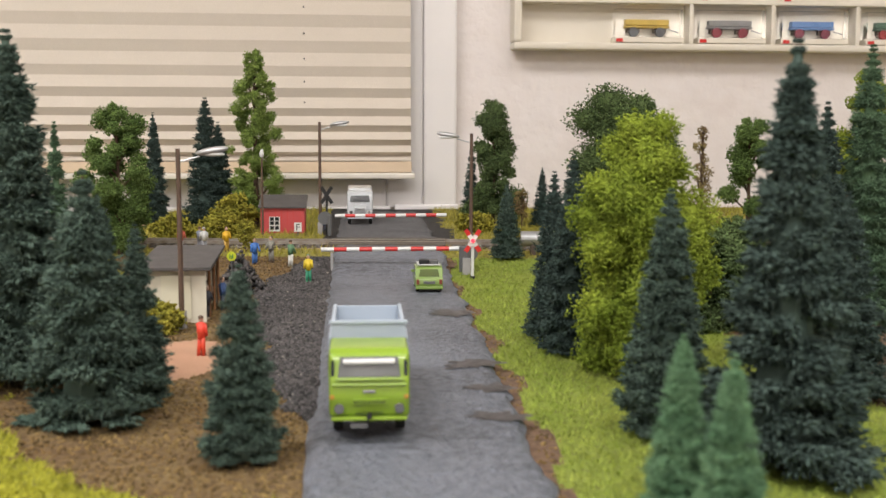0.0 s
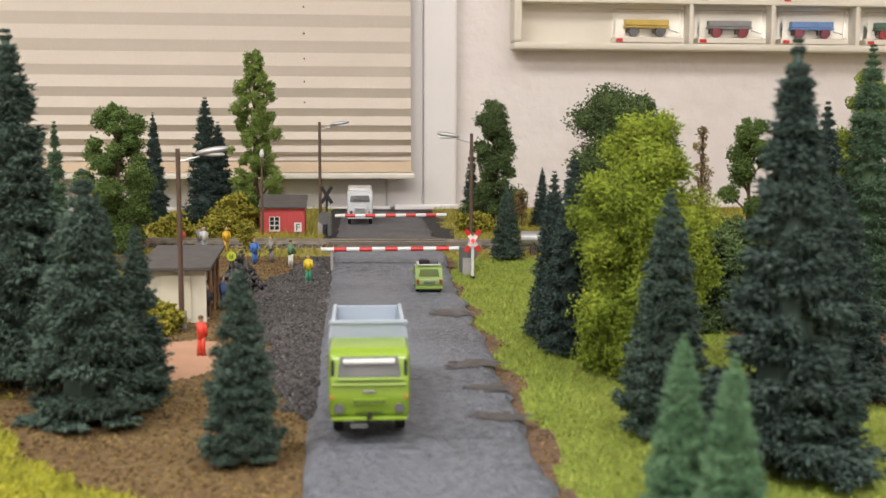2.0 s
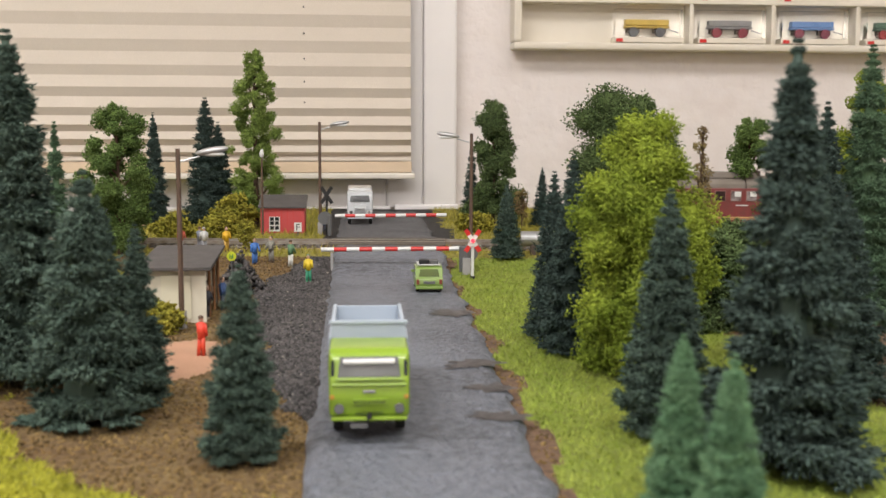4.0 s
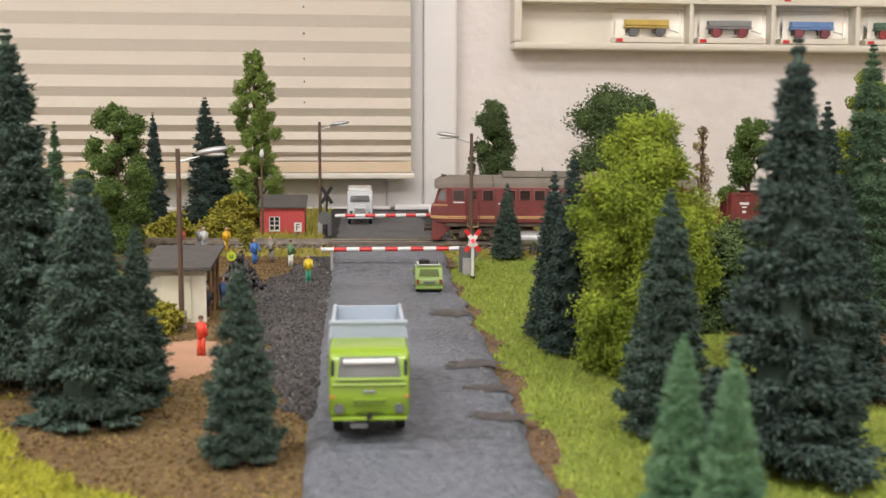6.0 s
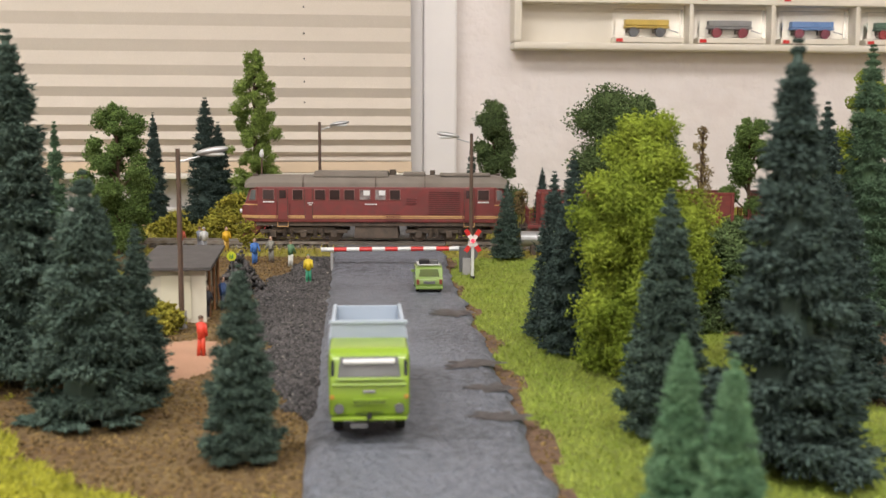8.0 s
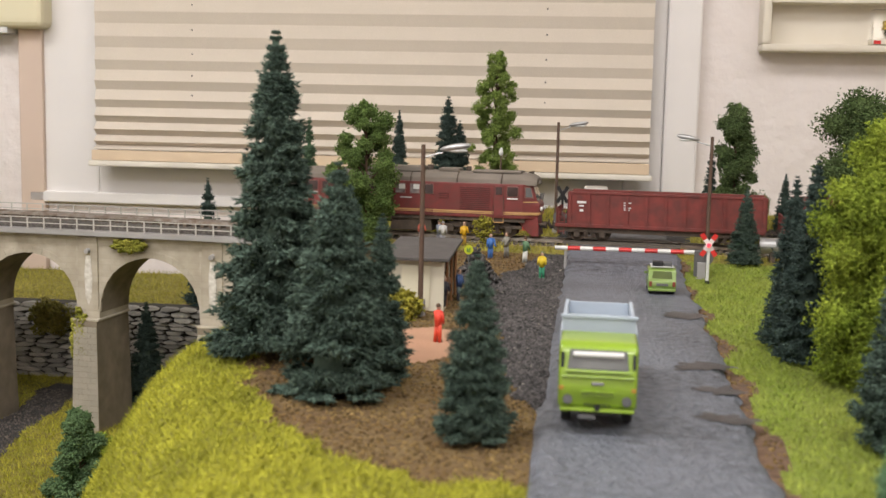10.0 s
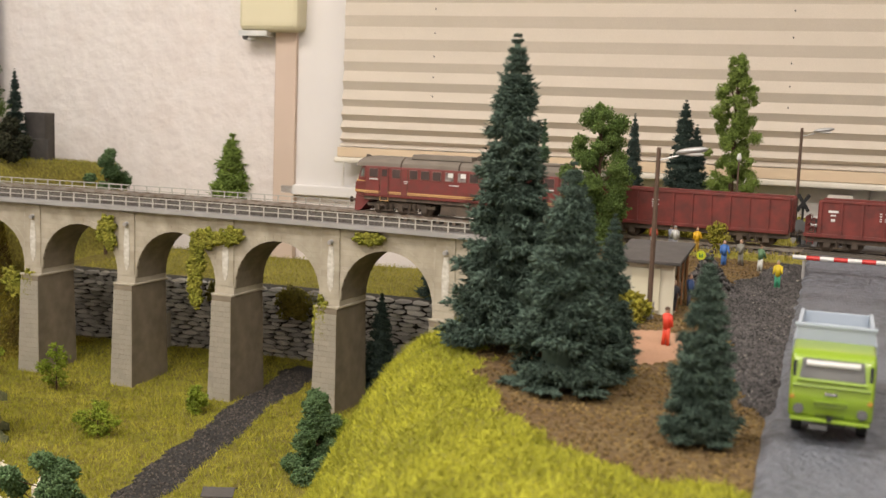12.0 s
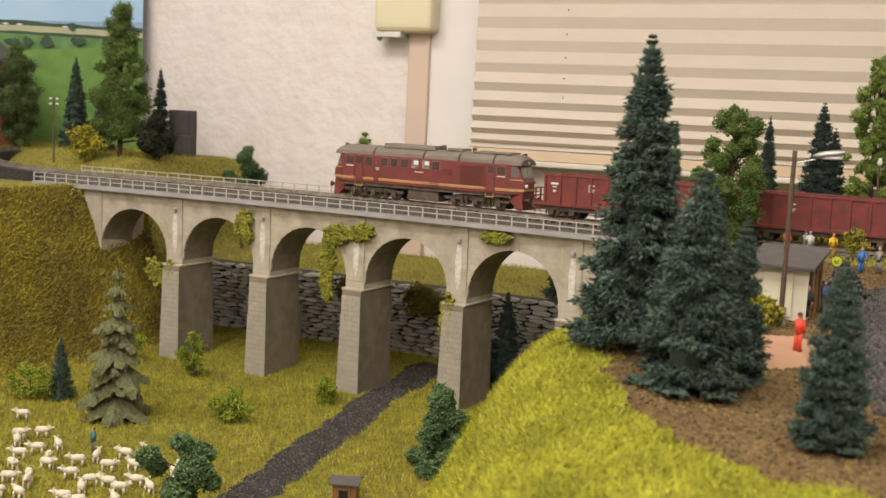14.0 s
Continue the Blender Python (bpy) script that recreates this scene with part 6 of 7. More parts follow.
def small_car():
    c = thing("small_car", "small green saloon estate with a loaded roof rack", "car", "", pose(-0.0088, 0.697, 0.0042, 0, 0, 4.3))
    hw = 0.0089
    side = [(0.0005, 0.0030), (-0.0004, 0.0060), (0.0003, 0.0092), (0.0012, 0.0100), (0.0042, 0.0158), (0.0075, 0.0170), (0.0200, 0.0170), (0.0235, 0.0158), (0.0275, 0.0105), (0.0385, 0.0092), (0.0400, 0.0070), (0.0395, 0.0030)]
    body = part("body", [profile(side, -hw, hw, "x")], M_GREENCAR, c, "green painted body", bevel=0.0011, segments=3, smooth=True)
    part("rear_window", [([(-0.0066, 0.0012, 0.0108), (0.0066, 0.0012, 0.0108), (0.0058, 0.0036, 0.0152), (-0.0058, 0.0036, 0.0152), (-0.0066, 0.0026, 0.0104), (0.0066, 0.0026, 0.0104), (0.0058, 0.0050, 0.0148), (-0.0058, 0.0050, 0.0148)],
                          [(0, 1, 2, 3), (7, 6, 5, 4), (0, 4, 5, 1), (1, 5, 6, 2), (2, 6, 7, 3), (3, 7, 4, 0)])], mat("olive_glass", (0.10, 0.13, 0.04), None, 60, 0.15), body, "tinted rear window")
    part("bumper", [prism(-0.0088, 0.0088, -0.0016, 0.0006, 0.0028, 0.0044)], M_GREENCAR, body, bevel=0.0004)
    part("number_plate", [prism(-0.0038, 0.0038, -0.0010, 0.0, 0.0062, 0.0078)], M_GREYBOX, body)
    for s in (-1, 1):
        part("tail_light", [prism(s * 0.0074 - 0.0009, s * 0.0074 + 0.0009, -0.0009, 0.001, 0.0058, 0.0090)], mat("tail_red", (0.20, 0.04, 0.02)), body, bevel=0.0002)
        part("side_window", [prism(s * hw - 0.0002, s * hw + 0.0002, 0.008, 0.0225, 0.0110, 0.0152)], M_WINDOW, body)
        part("mirror", [prism(s * 0.0098 - 0.0009, s * 0.0098 + 0.0009, 0.024, 0.0248, 0.0108, 0.0124)], M_GREENCAR, body)
        wheel(c, s * 0.0085, 0.0075, 0.0033, 0.0022)
        wheel(c, s * 0.0085, 0.0310, 0.0033, 0.0022)
    part("axle_guard", [prism(-0.006, 0.006, 0.001, 0.036, 0.0018, 0.0034)], M_BLACK, c)
    rack = part("roof_rack", [tube((-0.0070, y, 0.0178), (0.0070, y, 0.0178), 0.0004, n=6) for y in (0.006, 0.011, 0.016, 0.021)] + [tube((x, 0.005, 0.0178), (x, 0.022, 0.0178), 0.0004, n=6) for x in (-0.007, 0.007)], M_WHITE, c, "white roof rack")
    part("suitcase", [prism(-0.0062, 0.0005, 0.006, 0.013, 0.0180, 0.0212)], M_BLACK, rack, "black suitcase", bevel=0.0006)
    part("suitcase", [prism(0.0008, 0.0064, 0.007, 0.014, 0.0180, 0.0208)], M_GREYBOX, rack, "dark grey suitcase", bevel=0.0006)
    return c


small_car()


def old_lorry():
    t = thing("old_lorry", "pale grey bonneted lorry waiting at the barrier", "lorry", "", pose(-0.0815, 1.060, 0.0158, 0, 0, 4.3))
    hw = 0.0125
    cab = [(0.006, 0.010), (0.0065, 0.020), (0.0085, 0.0290), (0.012, 0.0318), (0.026, 0.0318), (0.028, 0.0290), (0.028, 0.010)]
    body = part("cab", [profile(cab, -hw, hw, "x")], M_GREYTRUCK, t, "pale grey rounded cab", bevel=0.0028, segments=4, smooth=True)
    hood = [(-0.0010, 0.0070), (-0.0022, 0.0135), (-0.0004, 0.0170), (0.007, 0.0192), (0.007, 0.0070)]
    part("bonnet", [profile(hood, -0.0062, 0.0062, "x")], M_GREYTRUCK, t, bevel=0.0018, segments=3, smooth=True)
    for k in range(7):
        part("grille_bar", [prism(-0.0048, 0.0048, -0.0026, -0.0012, 0.0086 + k * 0.0011, 0.0090 + k * 0.0011)], M_CHROME, t)
    part("windscreen", [([(-0.0098, 0.0060, 0.0212), (0.0098, 0.0060, 0.0212), (0.0090, 0.0077, 0.0275), (-0.0090, 0.0077, 0.0275), (-0.0098, 0.0080, 0.0212), (0.0098, 0.0080, 0.0212), (0.0090, 0.0097, 0.0275), (-0.0090, 0.0097, 0.0275)],
                         [(0, 1, 2, 3), (7, 6, 5, 4), (0, 4, 5, 1), (1, 5, 6, 2), (2, 6, 7, 3), (3, 7, 4, 0)])], M_WINDOW, body, "dark windscreen")
    for s in (-1, 1):
        part("wing", [profile([(-0.004, 0.0060), (-0.003, 0.0105), (0.001, 0.0130), (0.007, 0.0130), (0.010, 0.0095), (0.0095, 0.0080), (0.006, 0.0108), (0.001, 0.0105), (-0.002, 0.0060)], s * 0.0062, s * 0.0120, "x")], M_GREYTRUCK, t, bevel=0.0004)
        part("headlight", [tube((s * 0.0088, -0.0038, 0.0118), (s * 0.0088, 0.0, 0.0118), 0.0016, n=12)], M_CHROME, t, "round headlight")
        wheel(t, s * 0.0118, 0.0035, 0.0054, 0.0032)
        wheel(t, s * 0.0118, 0.0620, 0.0054, 0.0060)
    part("bumper", [prism(-0.0118, 0.0118, -0.0050, -0.0036, 0.0055, 0.0072)], M_GREYTRUCK, t, bevel=0.0004)
    part("chassis", [prism(-0.005, 0.005, 0.0, 0.082, 0.0055, 0.0085)], M_BLACK, t)
    part("load_box", [prism(-0.0122, 0.0122, 0.030, 0.084, 0.0105, 0.0335)], M_GREYTRUCK, t, "pale grey box body", bevel=0.002)
    return t


old_lorry()

# ---------------- lamps, barriers, signs ----------------
def street_lamp(x, y, top, toward, z0, label, reach=0.026, r=0.0016):
    lamp = thing("street_lamp", label, "street lamp", "street lamps", pose(x, y, z0))
    h = top - z0
    part("mast", [tube((0, 0, -0.002), (0, 0, h), r, r * 0.8, 12)], M_POLE, lamp)
    part("base", [prism(-0.0024, 0.0024, -0.0024, 0.0024, -0.002, 0.010)], M_DECK, lamp, "grey concrete base", bevel=0.0004)
    s = toward
    part("arm", [tube((0, 0, h - 0.0075), (s * reach * 0.45, 0, h - 0.0042), 0.0005, n=6)], M_SILVER, lamp)
    part("lamp_head", [ball((s * reach * 0.72, 0, h - 0.0012), 1.0, (reach * 0.36, 0.0026, 0.0021), 14, 9)], M_SILVER, lamp, "silver oval lamp head", smooth=True).matrix_basis = Matrix.Translation((s * reach * 0.72, 0, h - 0.0012)) @ Matrix.Rotation(-s * 0.17, 4, "Y") @ Matrix.Translation((-s * reach * 0.72, 0, -(h - 0.0012)))
    part("lamp_glass", [ball((s * reach * 0.74, 0, h - 0.0030), 1.0, (reach * 0.26, 0.0020, 0.0012), 12, 7)], M_WHITE, lamp, smooth=True)
    return lamp


street_lamp(-0.145, 0.594, 0.0997, 1, 0.0, "brown street lamp beside the bus shelter")
street_lamp(-0.1148, 1.0106, 0.1150, 1, 0.012, "brown street lamp behind the level crossing")
street_lamp(0.0225, 0.8706, 0.1060, -1, 0.010, "brown street lamp beside the level crossing")


def yard_lamp():
    lamp = thing("yard_lamp", "thin brown mast with a small white lamp", "street lamp", "", pose(-0.167, 1.0, 0.012))
    part("mast", [tube((0, 0, -0.002), (0, 0, 0.070), 0.0011, 0.0008, 8)], M_POLE, lamp)
    part("lamp_head", [ball((0, 0, 0.0735), 0.0022, (1, 1, 1.4), 10, 7), tube((0, 0, 0.076), (0.001, 0, 0.078), 0.002, 0.0005, 8)], M_WHITE, lamp, "small white lamp head")


yard_lamp()


def barrier(x0, x1, y, z, post_x, ground0, label, segs=11, drive=1.0):
    b = thing("level_crossing_barrier", label, "barrier", "level crossing barriers", pose(0, y, 0))
    n = segs
    for k in range(n):
        a, c = x0 + (x1 - x0) * k / n, x0 + (x1 - x0) * (k + 1) / n
        zz = z + 0.0012 * (k + 0.5) / n
        part("pole_segment", [tube((a, 0, zz), (c, 0, zz + 0.0001), 0.00165, n=10)], M_WHITE if k % 2 == 0 else M_REDWHITE_R, b, "white pole section" if k % 2 == 0 else "red pole section")
    s = 1 if post_x > (x0 + x1) / 2 else -1
    m = part("mechanism", [prism(post_x - 0.0035 * drive, post_x + 0.0035 * drive, -0.003, 0.003, ground0, z + 0.003 * drive)], M_GREYBOX, b, "dark grey drive housing", bevel=0.0008)
    part("counterweight", [tube((post_x + s * 0.0045, -0.002, z - 0.002), (post_x + s * 0.0045, 0.002, z - 0.002), 0.006, n=16)], M_GREYBOX, m)
    return b


barrier(-0.0905, 0.014, 0.80, 0.0205, 0.0155, 0.004, "lowered red and white level crossing barrier")
barrier(-0.0985, 0.003, 0.985, 0.0300, -0.1035, 0.012, "lowered red and white barrier behind the track", drive=0.5)


def rest_fork():
    f = thing("barrier_rest", "small grey rest post for the barrier tip", "post", "", pose(-0.0825, 0.80, 0.003))
    part("post", [tube((0, 0, 0), (0, 0, 0.0155), 0.0011, n=8)], M_DECK, f)


rest_fork()


def crossing_cross(x, y, z0, zc, size, front, label, lit):
    c = thing("warning_cross", label, "road sign", "warning crosses", pose(x, y, z0))
    h = zc - z0
    part("post", [tube((0, 0, -0.002), (0, 0, h), 0.0011, n=10)], M_WHITE if front else M_BLACK, c)
    for a in (-1, 1):
        ang = a * radians(57)
        d = Vector((math.cos(ang), 0, math.sin(ang)))
        for t0, t1, m in ((-1, -0.5, M_REDWHITE_R), (-0.5, 0.5, M_WHITE), (0.5, 1, M_REDWHITE_R)):
            p, q = d * size * t0 + Vector((0, -0.0015 - 0.0004 * a, h)), d * size * t1 + Vector((0, -0.0015 - 0.0004 * a, h))
            nrm = Vector((-d.z, 0, d.x)) * 0.0016
            v = [tuple(p - nrm), tuple(q - nrm), tuple(q + nrm), tuple(p + nrm)]
            v += [(vx, vy + 0.0006, vz) for vx, vy, vz in v]
            part("cross_arm", [(v, [(0, 1, 2, 3), (7, 6, 5, 4), (0, 4, 5, 1), (1, 5, 6, 2), (2, 6, 7, 3), (3, 7, 4, 0)])], m if front else M_BLACK, c)
    if lit:
        part("signal_lamp", [tube((0, -0.0036, h), (0, -0.0018, h), 0.0014, n=12)], M_REDLAMP, c, "glowing red warning lamp")
        part("foot", [prism(-0.0016, 0.0016, -0.0016, 0.0016, -0.002, 0.003)], M_BLACK, c)
    return c


crossing_cross(0.0215, 0.780, 0.001, 0.0298, 0.0094, True, "red and white warning cross with red lamp", True)
crossing_cross(-0.1075, 1.000, 0.012, 0.0480, 0.0090, False, "warning cross seen from its black back", False)


def relay_box():
    b = thing("relay_box", "small pale grey cabinet beside the crossing", "cabinet", "", pose(0.0175, 0.795, 0.002))
    part("cabinet", [prism(-0.003, 0.003, -0.0025, 0.0025, 0, 0.013)], M_DECK, b, bevel=0.0005)
    part("plinth", [prism(-0.0042, 0.0042, -0.0035, 0.0035, -0.001, 0.0015)], M_DECK, b)


relay_box()


def silver_tank():
    t = thing("silver_tank", "silver cylindrical tank beside the track", "tank", "", pose(0.088, 0.862, 0.012))
    part("vessel", [tube((-0.026, 0, 0.0105), (0.03, 0, 0.0105), 0.0062, n=20)], M_SILVER, t, smooth=False)
    part("saddle", [prism(-0.018, -0.014, -0.005, 0.005, -0.002, 0.006), prism(0.016, 0.020, -0.005, 0.005, -0.002, 0.006)], M_UNDER, t)


silver_tank()

# ---------------- huts ----------------
def red_hut():
    h = thing("red_hut", "red signal hut with a dark felt roof", "hut", "", pose(-0.152, 1.03, 0.011, 0, 0, 4))
    w, d = 0.0205, 0.013
    part("wall", [prism(-w, w, -d, d, -0.002, 0.0245)], M_REDHUT, h)
    roof = part("roof", [profile([(-d - 0.003, 0.0235), (-d - 0.003, 0.0250), (d + 0.003, 0.0345), (d + 0.003, 0.0330)], -w - 0.002, w + 0.002, "x")], M_FELT, h, "dark felt roof")
    part("gable", [profile([(-d, 0.0245), (d, 0.0245), (d, 0.0330)], -w, w, "x")], M_REDHUT, h)
    win = part("window", [prism(-0.0125, -0.0025, -d - 0.0008, -d, 0.0015, 0.0155)], M_WHITE, h, "white framed window")
    for x in (-0.0098, -0.0052):
        for z in (0.0033, 0.0078, 0.0117):
            part("pane", [prism(x - 0.0018, x + 0.0018, -d - 0.0012, -d - 0.0007, z, z + 0.0033)], M_WINDOW, win)
    for k in range(7):
        part("board_joint", [prism(-w + 0.0055 * k + 0.003, -w + 0.0055 * k + 0.0033, -d - 0.0002, -d + 0.0004, 0.0, 0.024)], M_REDWHITE_R, h)
    return h


red_hut()


def sign_f():
    s = thing("letter_sign", "small white sign plate with a black letter", "sign", "", pose(-0.1345, 1.0, 0.011))
    part("plate", [prism(-0.0034, 0.0034, -0.0004, 0.0004, 0.003, 0.0115)], M_WHITE, s)
    part("post", [tube((0, 0.0006, -0.002), (0, 0.0006, 0.006), 0.0006, n=6)], M_GREYBOX, s)
    cu = bpy.data.curves.new("letter", "FONT")
    cu.body, cu.size, cu.align_x, cu.extrude = "F", 0.0085, "CENTER", 0.0001
    cu.materials.append(M_BLACK)
    o = new("letter", cu)
    o.parent = s
    o.matrix_basis = pose(0, -0.0007, 0.0043, 90, 0, 0)


sign_f()


def bus_shelter():
    h = thing("bus_shelter", "cream rendered shelter with flat dark roof", "shelter", "", pose(-0.156, 0.642, 0.0, 0, 0, 5))
    part("wall", [prism(-0.0165, 0.0175, -0.030, -0.0285, -0.004, 0.0305), prism(-0.0165, -0.0150, -0.0285, 0.034, -0.004, 0.0315), prism(-0.0150, 0.0175, 0.0325, 0.034, -0.004, 0.0345)], M_HUTWALL, h, "cream rendered walls")
    part("panel", [prism(-0.0075, 0.0095, -0.0310, -0.0299, 0.002, 0.0275)], mat("cream_panel", (0.70, 0.66, 0.50), (0.66, 0.62, 0.47), 50, 0.7), h, "cream door panel", bevel=0.0003)
    part("corner_post", [prism(0.0160, 0.0180, -0.0312, -0.0292, -0.003, 0.0310)], M_HUTWALL, h)
    part("roof", [profile([(-0.036, 0.0305), (-0.036, 0.0325), (0.038, 0.0372), (0.038, 0.0352)], -0.0205, 0.0215, "x")], M_FELT, h, "dark felt roof", bevel=0.0004)
    for x in (0.0175,):
        for y in (-0.012, 0.010, 0.031):
            part("post", [tube((x, y, -0.003), (x, y, 0.033), 0.0009, n=8)], M_WOOD, h)
    part("bench", [prism(-0.012, -0.004, -0.018, 0.024, 0.0045, 0.006)], M_WOOD, h)


bus_shelter()


def coal_heap(x, y, r, h, material, label, seed):
    rng = np.random.default_rng(seed)
    n = 420
    a, q = rng.uniform(0, 2 * np.pi, n), np.sqrt(rng.uniform(0, 1, n))
    c = np.stack([x + r * q * np.cos(a), y + r * q * np.sin(a), ground_z(x, y) + h * (1 - q) * rng.uniform(0.6, 1.05, n)], -1)
    v, f = clumps(c, rng.normal(size=(n, 3)), 0.0022, 0.0017, rng)
    tagged(new("heap", arrays_mesh("heap", v, f, material)), label, "heap", "", "stuff")


coal_heap(-0.1375, 0.73, 0.018, 0.027, M_STONE_D, "heap of dark coal beside the shelter", 5)


def beehive():
    b = thing("bee_house", "small brown wooden hut with a grey roof", "hut", "", pose(-0.452, 0.601, ground_z(-0.452, 0.601), 0, 0, 25))
    part("wall", [prism(-0.009, 0.009, -0.007, 0.007, -0.003, 0.020)], M_WOOD, b, bevel=0.0004)
    part("roof", [profile([(-0.010, 0.0195), (-0.010, 0.0207), (0.0, 0.0243), (0.010, 0.0207), (0.010, 0.0195), (0.0, 0.0230)], -0.0115, 0.0115, "x")], M_FELT, b, "grey pitched roof")
    part("opening", [prism(-0.004, 0.003, -0.0076, -0.0068, 0.004, 0.015)], M_BLACK, b)
    part("board", [prism(0.0032, 0.0048, -0.0082, -0.0070, 0.001, 0.018)], M_WOOD, b)


beehive()


def far_left_things():
    p = thing("telegraph_pole", "dark telegraph pole with white insulators", "telegraph pole", "", pose(-1.21, 0.95, 0.012))
    part("mast", [tube((0, 0, -0.01), (0, 0, 0.096), 0.0014, 0.001, 8)], M_POLE, p)
    for z in (0.086, 0.093):
        arm = part("crossarm", [prism(-0.009, 0.009, -0.0006, 0.0006, z - 0.0006, z + 0.0006)], M_POLE, p)
        for x in (-0.008, -0.005, 0.005, 0.008):
            part("insulator", [tube((x, 0, z), (x, 0, z + 0.003), 0.0011, 0.0007, 8)], M_WHITE, arm)
    g = thing("grey_shed", "dark grey windowless shed behind trees", "shed", "", pose(-1.150, 1.13, 0.036, 0, 0, 10))
    part("wall", [prism(-0.016, 0.016, -0.012, 0.012, -0.02, 0.062)], M_FELT, g, bevel=0.001)
    part("annex", [prism(0.0, 0.028, -0.022, -0.012, -0.02, 0.026)], M_FELT, g, bevel=0.001)
    hse = thing("brick_house", "red brick house with dark window openings", "house", "", pose(-1.405, 0.945, 0.045, 0, 0, 12))
    part("wall", [prism(-0.04, 0.04, -0.08, 0.06, -0.06, 0.11)], M_BRICK, hse)
    part("roof", [profile([(-0.048, 0.105), (-0.048, 0.112), (0.0, 0.150), (0.048, 0.112), (0.048, 0.105), (0, 0.143)], -0.088, 0.068, "y")], M_FELT, hse, "dark pitched roof")
    for y in (-0.05, -0.005, 0.038):
        part("window", [prism(0.0398, 0.0412, y - 0.011, y + 0.011, 0.055, 0.085)], M_WINDOW, hse)
    part("gate", [prism(0.0398, 0.0412, -0.02, 0.01, -0.01, 0.045)], M_BLACK, hse, "dark gateway")


far_left_things()

# ---------------- figures and sheep ----------------
def figure(x, y, colour_top, colour_legs, label, turn=0, h=0.0200, z=None, skin=(0.55, 0.35, 0.25), hair=(0.12, 0.07, 0.04), arm=0.4):
    """A painted miniature: one plain mesh."""
    z = ground_z(x, y) if z is None else z
    s = h / 0.0200
    prims = [(tube((-0.0014, 0, 0), (-0.0011, 0, 0.0092), 0.0011, 0.0015, 8), 1), (tube((0.0014, 0.0012, 0), (0.0011, 0, 0.0092), 0.0011, 0.0015, 8), 1),
             (ball((-0.0014, -0.0008, 0.0006), 0.001, (1, 1.8, 0.8), 8, 5), 3), (ball((0.0014, 0.0004, 0.0006), 0.001, (1, 1.8, 0.8), 8, 5), 3),
             (tube((0, 0, 0.0086), (0, 0, 0.0160), 0.0022, 0.0029, 10), 0), (ball((0, 0, 0.0160), 0.0029, (1, 0.7, 0.35), 10, 5), 0),
             (tube((-0.0029, 0, 0.0157), (-0.0036, -0.0020 * arm, 0.0100), 0.0010, 0.0008, 7), 0), (tube((0.0029, 0, 0.0157), (0.0036, -0.0060 * arm, 0.0108), 0.0010, 0.0008, 7), 0),
             (ball((0, 0, 0.0184), 0.0016, (0.9, 1, 1.15), 10, 7), 2), (ball((0, 0.0003, 0.0191), 0.00165, (0.95, 1, 0.7), 10, 6), 3), (tube((0, 0, 0.0160), (0, 0, 0.0176), 0.0008, n=7), 2)]
    v, f, idx = [], [], []
    for (pv, pf), m in prims:
        base = len(v)
        v.extend((a * s * 0.84, b * s * 0.84, c * s) for a, b, c in pv)
        f.extend(tuple(base + i for i in q) for q in pf)
        idx.extend([m] * len(pf))
    me = bpy.data.meshes.new("figurine")
    me.from_pydata(v, [], f)
    for c in (colour_top, colour_legs, skin, hair):
        me.materials.append(mat("figurine_paint", c, None, 300, 0.55))
    me.polygons.foreach_set("material_index", np.array(idx, dtype=np.int32))
    me.polygons.foreach_set("use_smooth", np.ones(len(idx), dtype=bool))
    me.update()
    ob = new("figurine", me)
    ob.matrix_basis = pose(x, y, z, 0, 0, turn)
    return tagged(ob, label, "figurine", "painted figurines")


figure(-0.1187, 0.5248, (0.75, 0.06, 0.03), (0.72, 0.07, 0.03), "figurine in an orange-red coat on the footpath", 150)
figure(-0.1373, 0.6236, (0.03, 0.03, 0.04), (0.03, 0.03, 0.035), "figurine in a black suit beside the shelter", 60, hair=(0.5, 0.42, 0.3))
figure(-0.1345, 0.655, (0.05, 0.10, 0.25), (0.07, 0.08, 0.12), "figurine in a dark blue jacket at the shelter", 80)
figure(-0.1405, 0.645, (0.16, 0.09, 0.05), (0.10, 0.07, 0.05), "figurine in a brown coat at the shelter", 90)
figure(-0.1424, 0.8139, (0.05, 0.16, 0.45), (0.05, 0.15, 0.42), "figurine in blue overalls watching the train", 20, arm=1.0)
figure(-0.1311, 0.8210, (0.24, 0.23, 0.19), (0.22, 0.21, 0.18), "figurine in grey clothes watching the train", -25, arm=1.2)
figure(-0.1147, 0.8113, (0.10, 0.20, 0.10), (0.62, 0.62, 0.58), "figurine in a green top and white trousers", 140, arm=1.2)
figure(-0.0960, 0.7669, (0.70, 0.52, 0.03), (0.05, 0.30, 0.17), "figurine in yellow top and green trousers", 0, hair=(0.05, 0.25, 0.12))
figure(-0.1740, 0.8660, (0.72, 0.42, 0.02), (0.50, 0.30, 0.05), "figurine in a yellow raincoat beside the track", 30)
figure(-0.1920, 0.8660, (0.60, 0.60, 0.58), (0.25, 0.25, 0.27), "figurine in pale grey clothes beside the track", 200, hair=(0.4, 0.38, 0.35))
figure(-0.1960, 0.8690, (0.25, 0.27, 0.33), (0.18, 0.18, 0.20), "figurine in slate grey clothes beside the track", 160)
figure(-0.2110, 0.8680, (0.55, 0.12, 0.07), (0.60, 0.58, 0.55), "figurine in red and white beside the track", 40)
figure(-0.1115, 1.0100, (0.05, 0.10, 0.20), (0.06, 0.07, 0.10), "figurine in a dark suit at the barrier", 0)


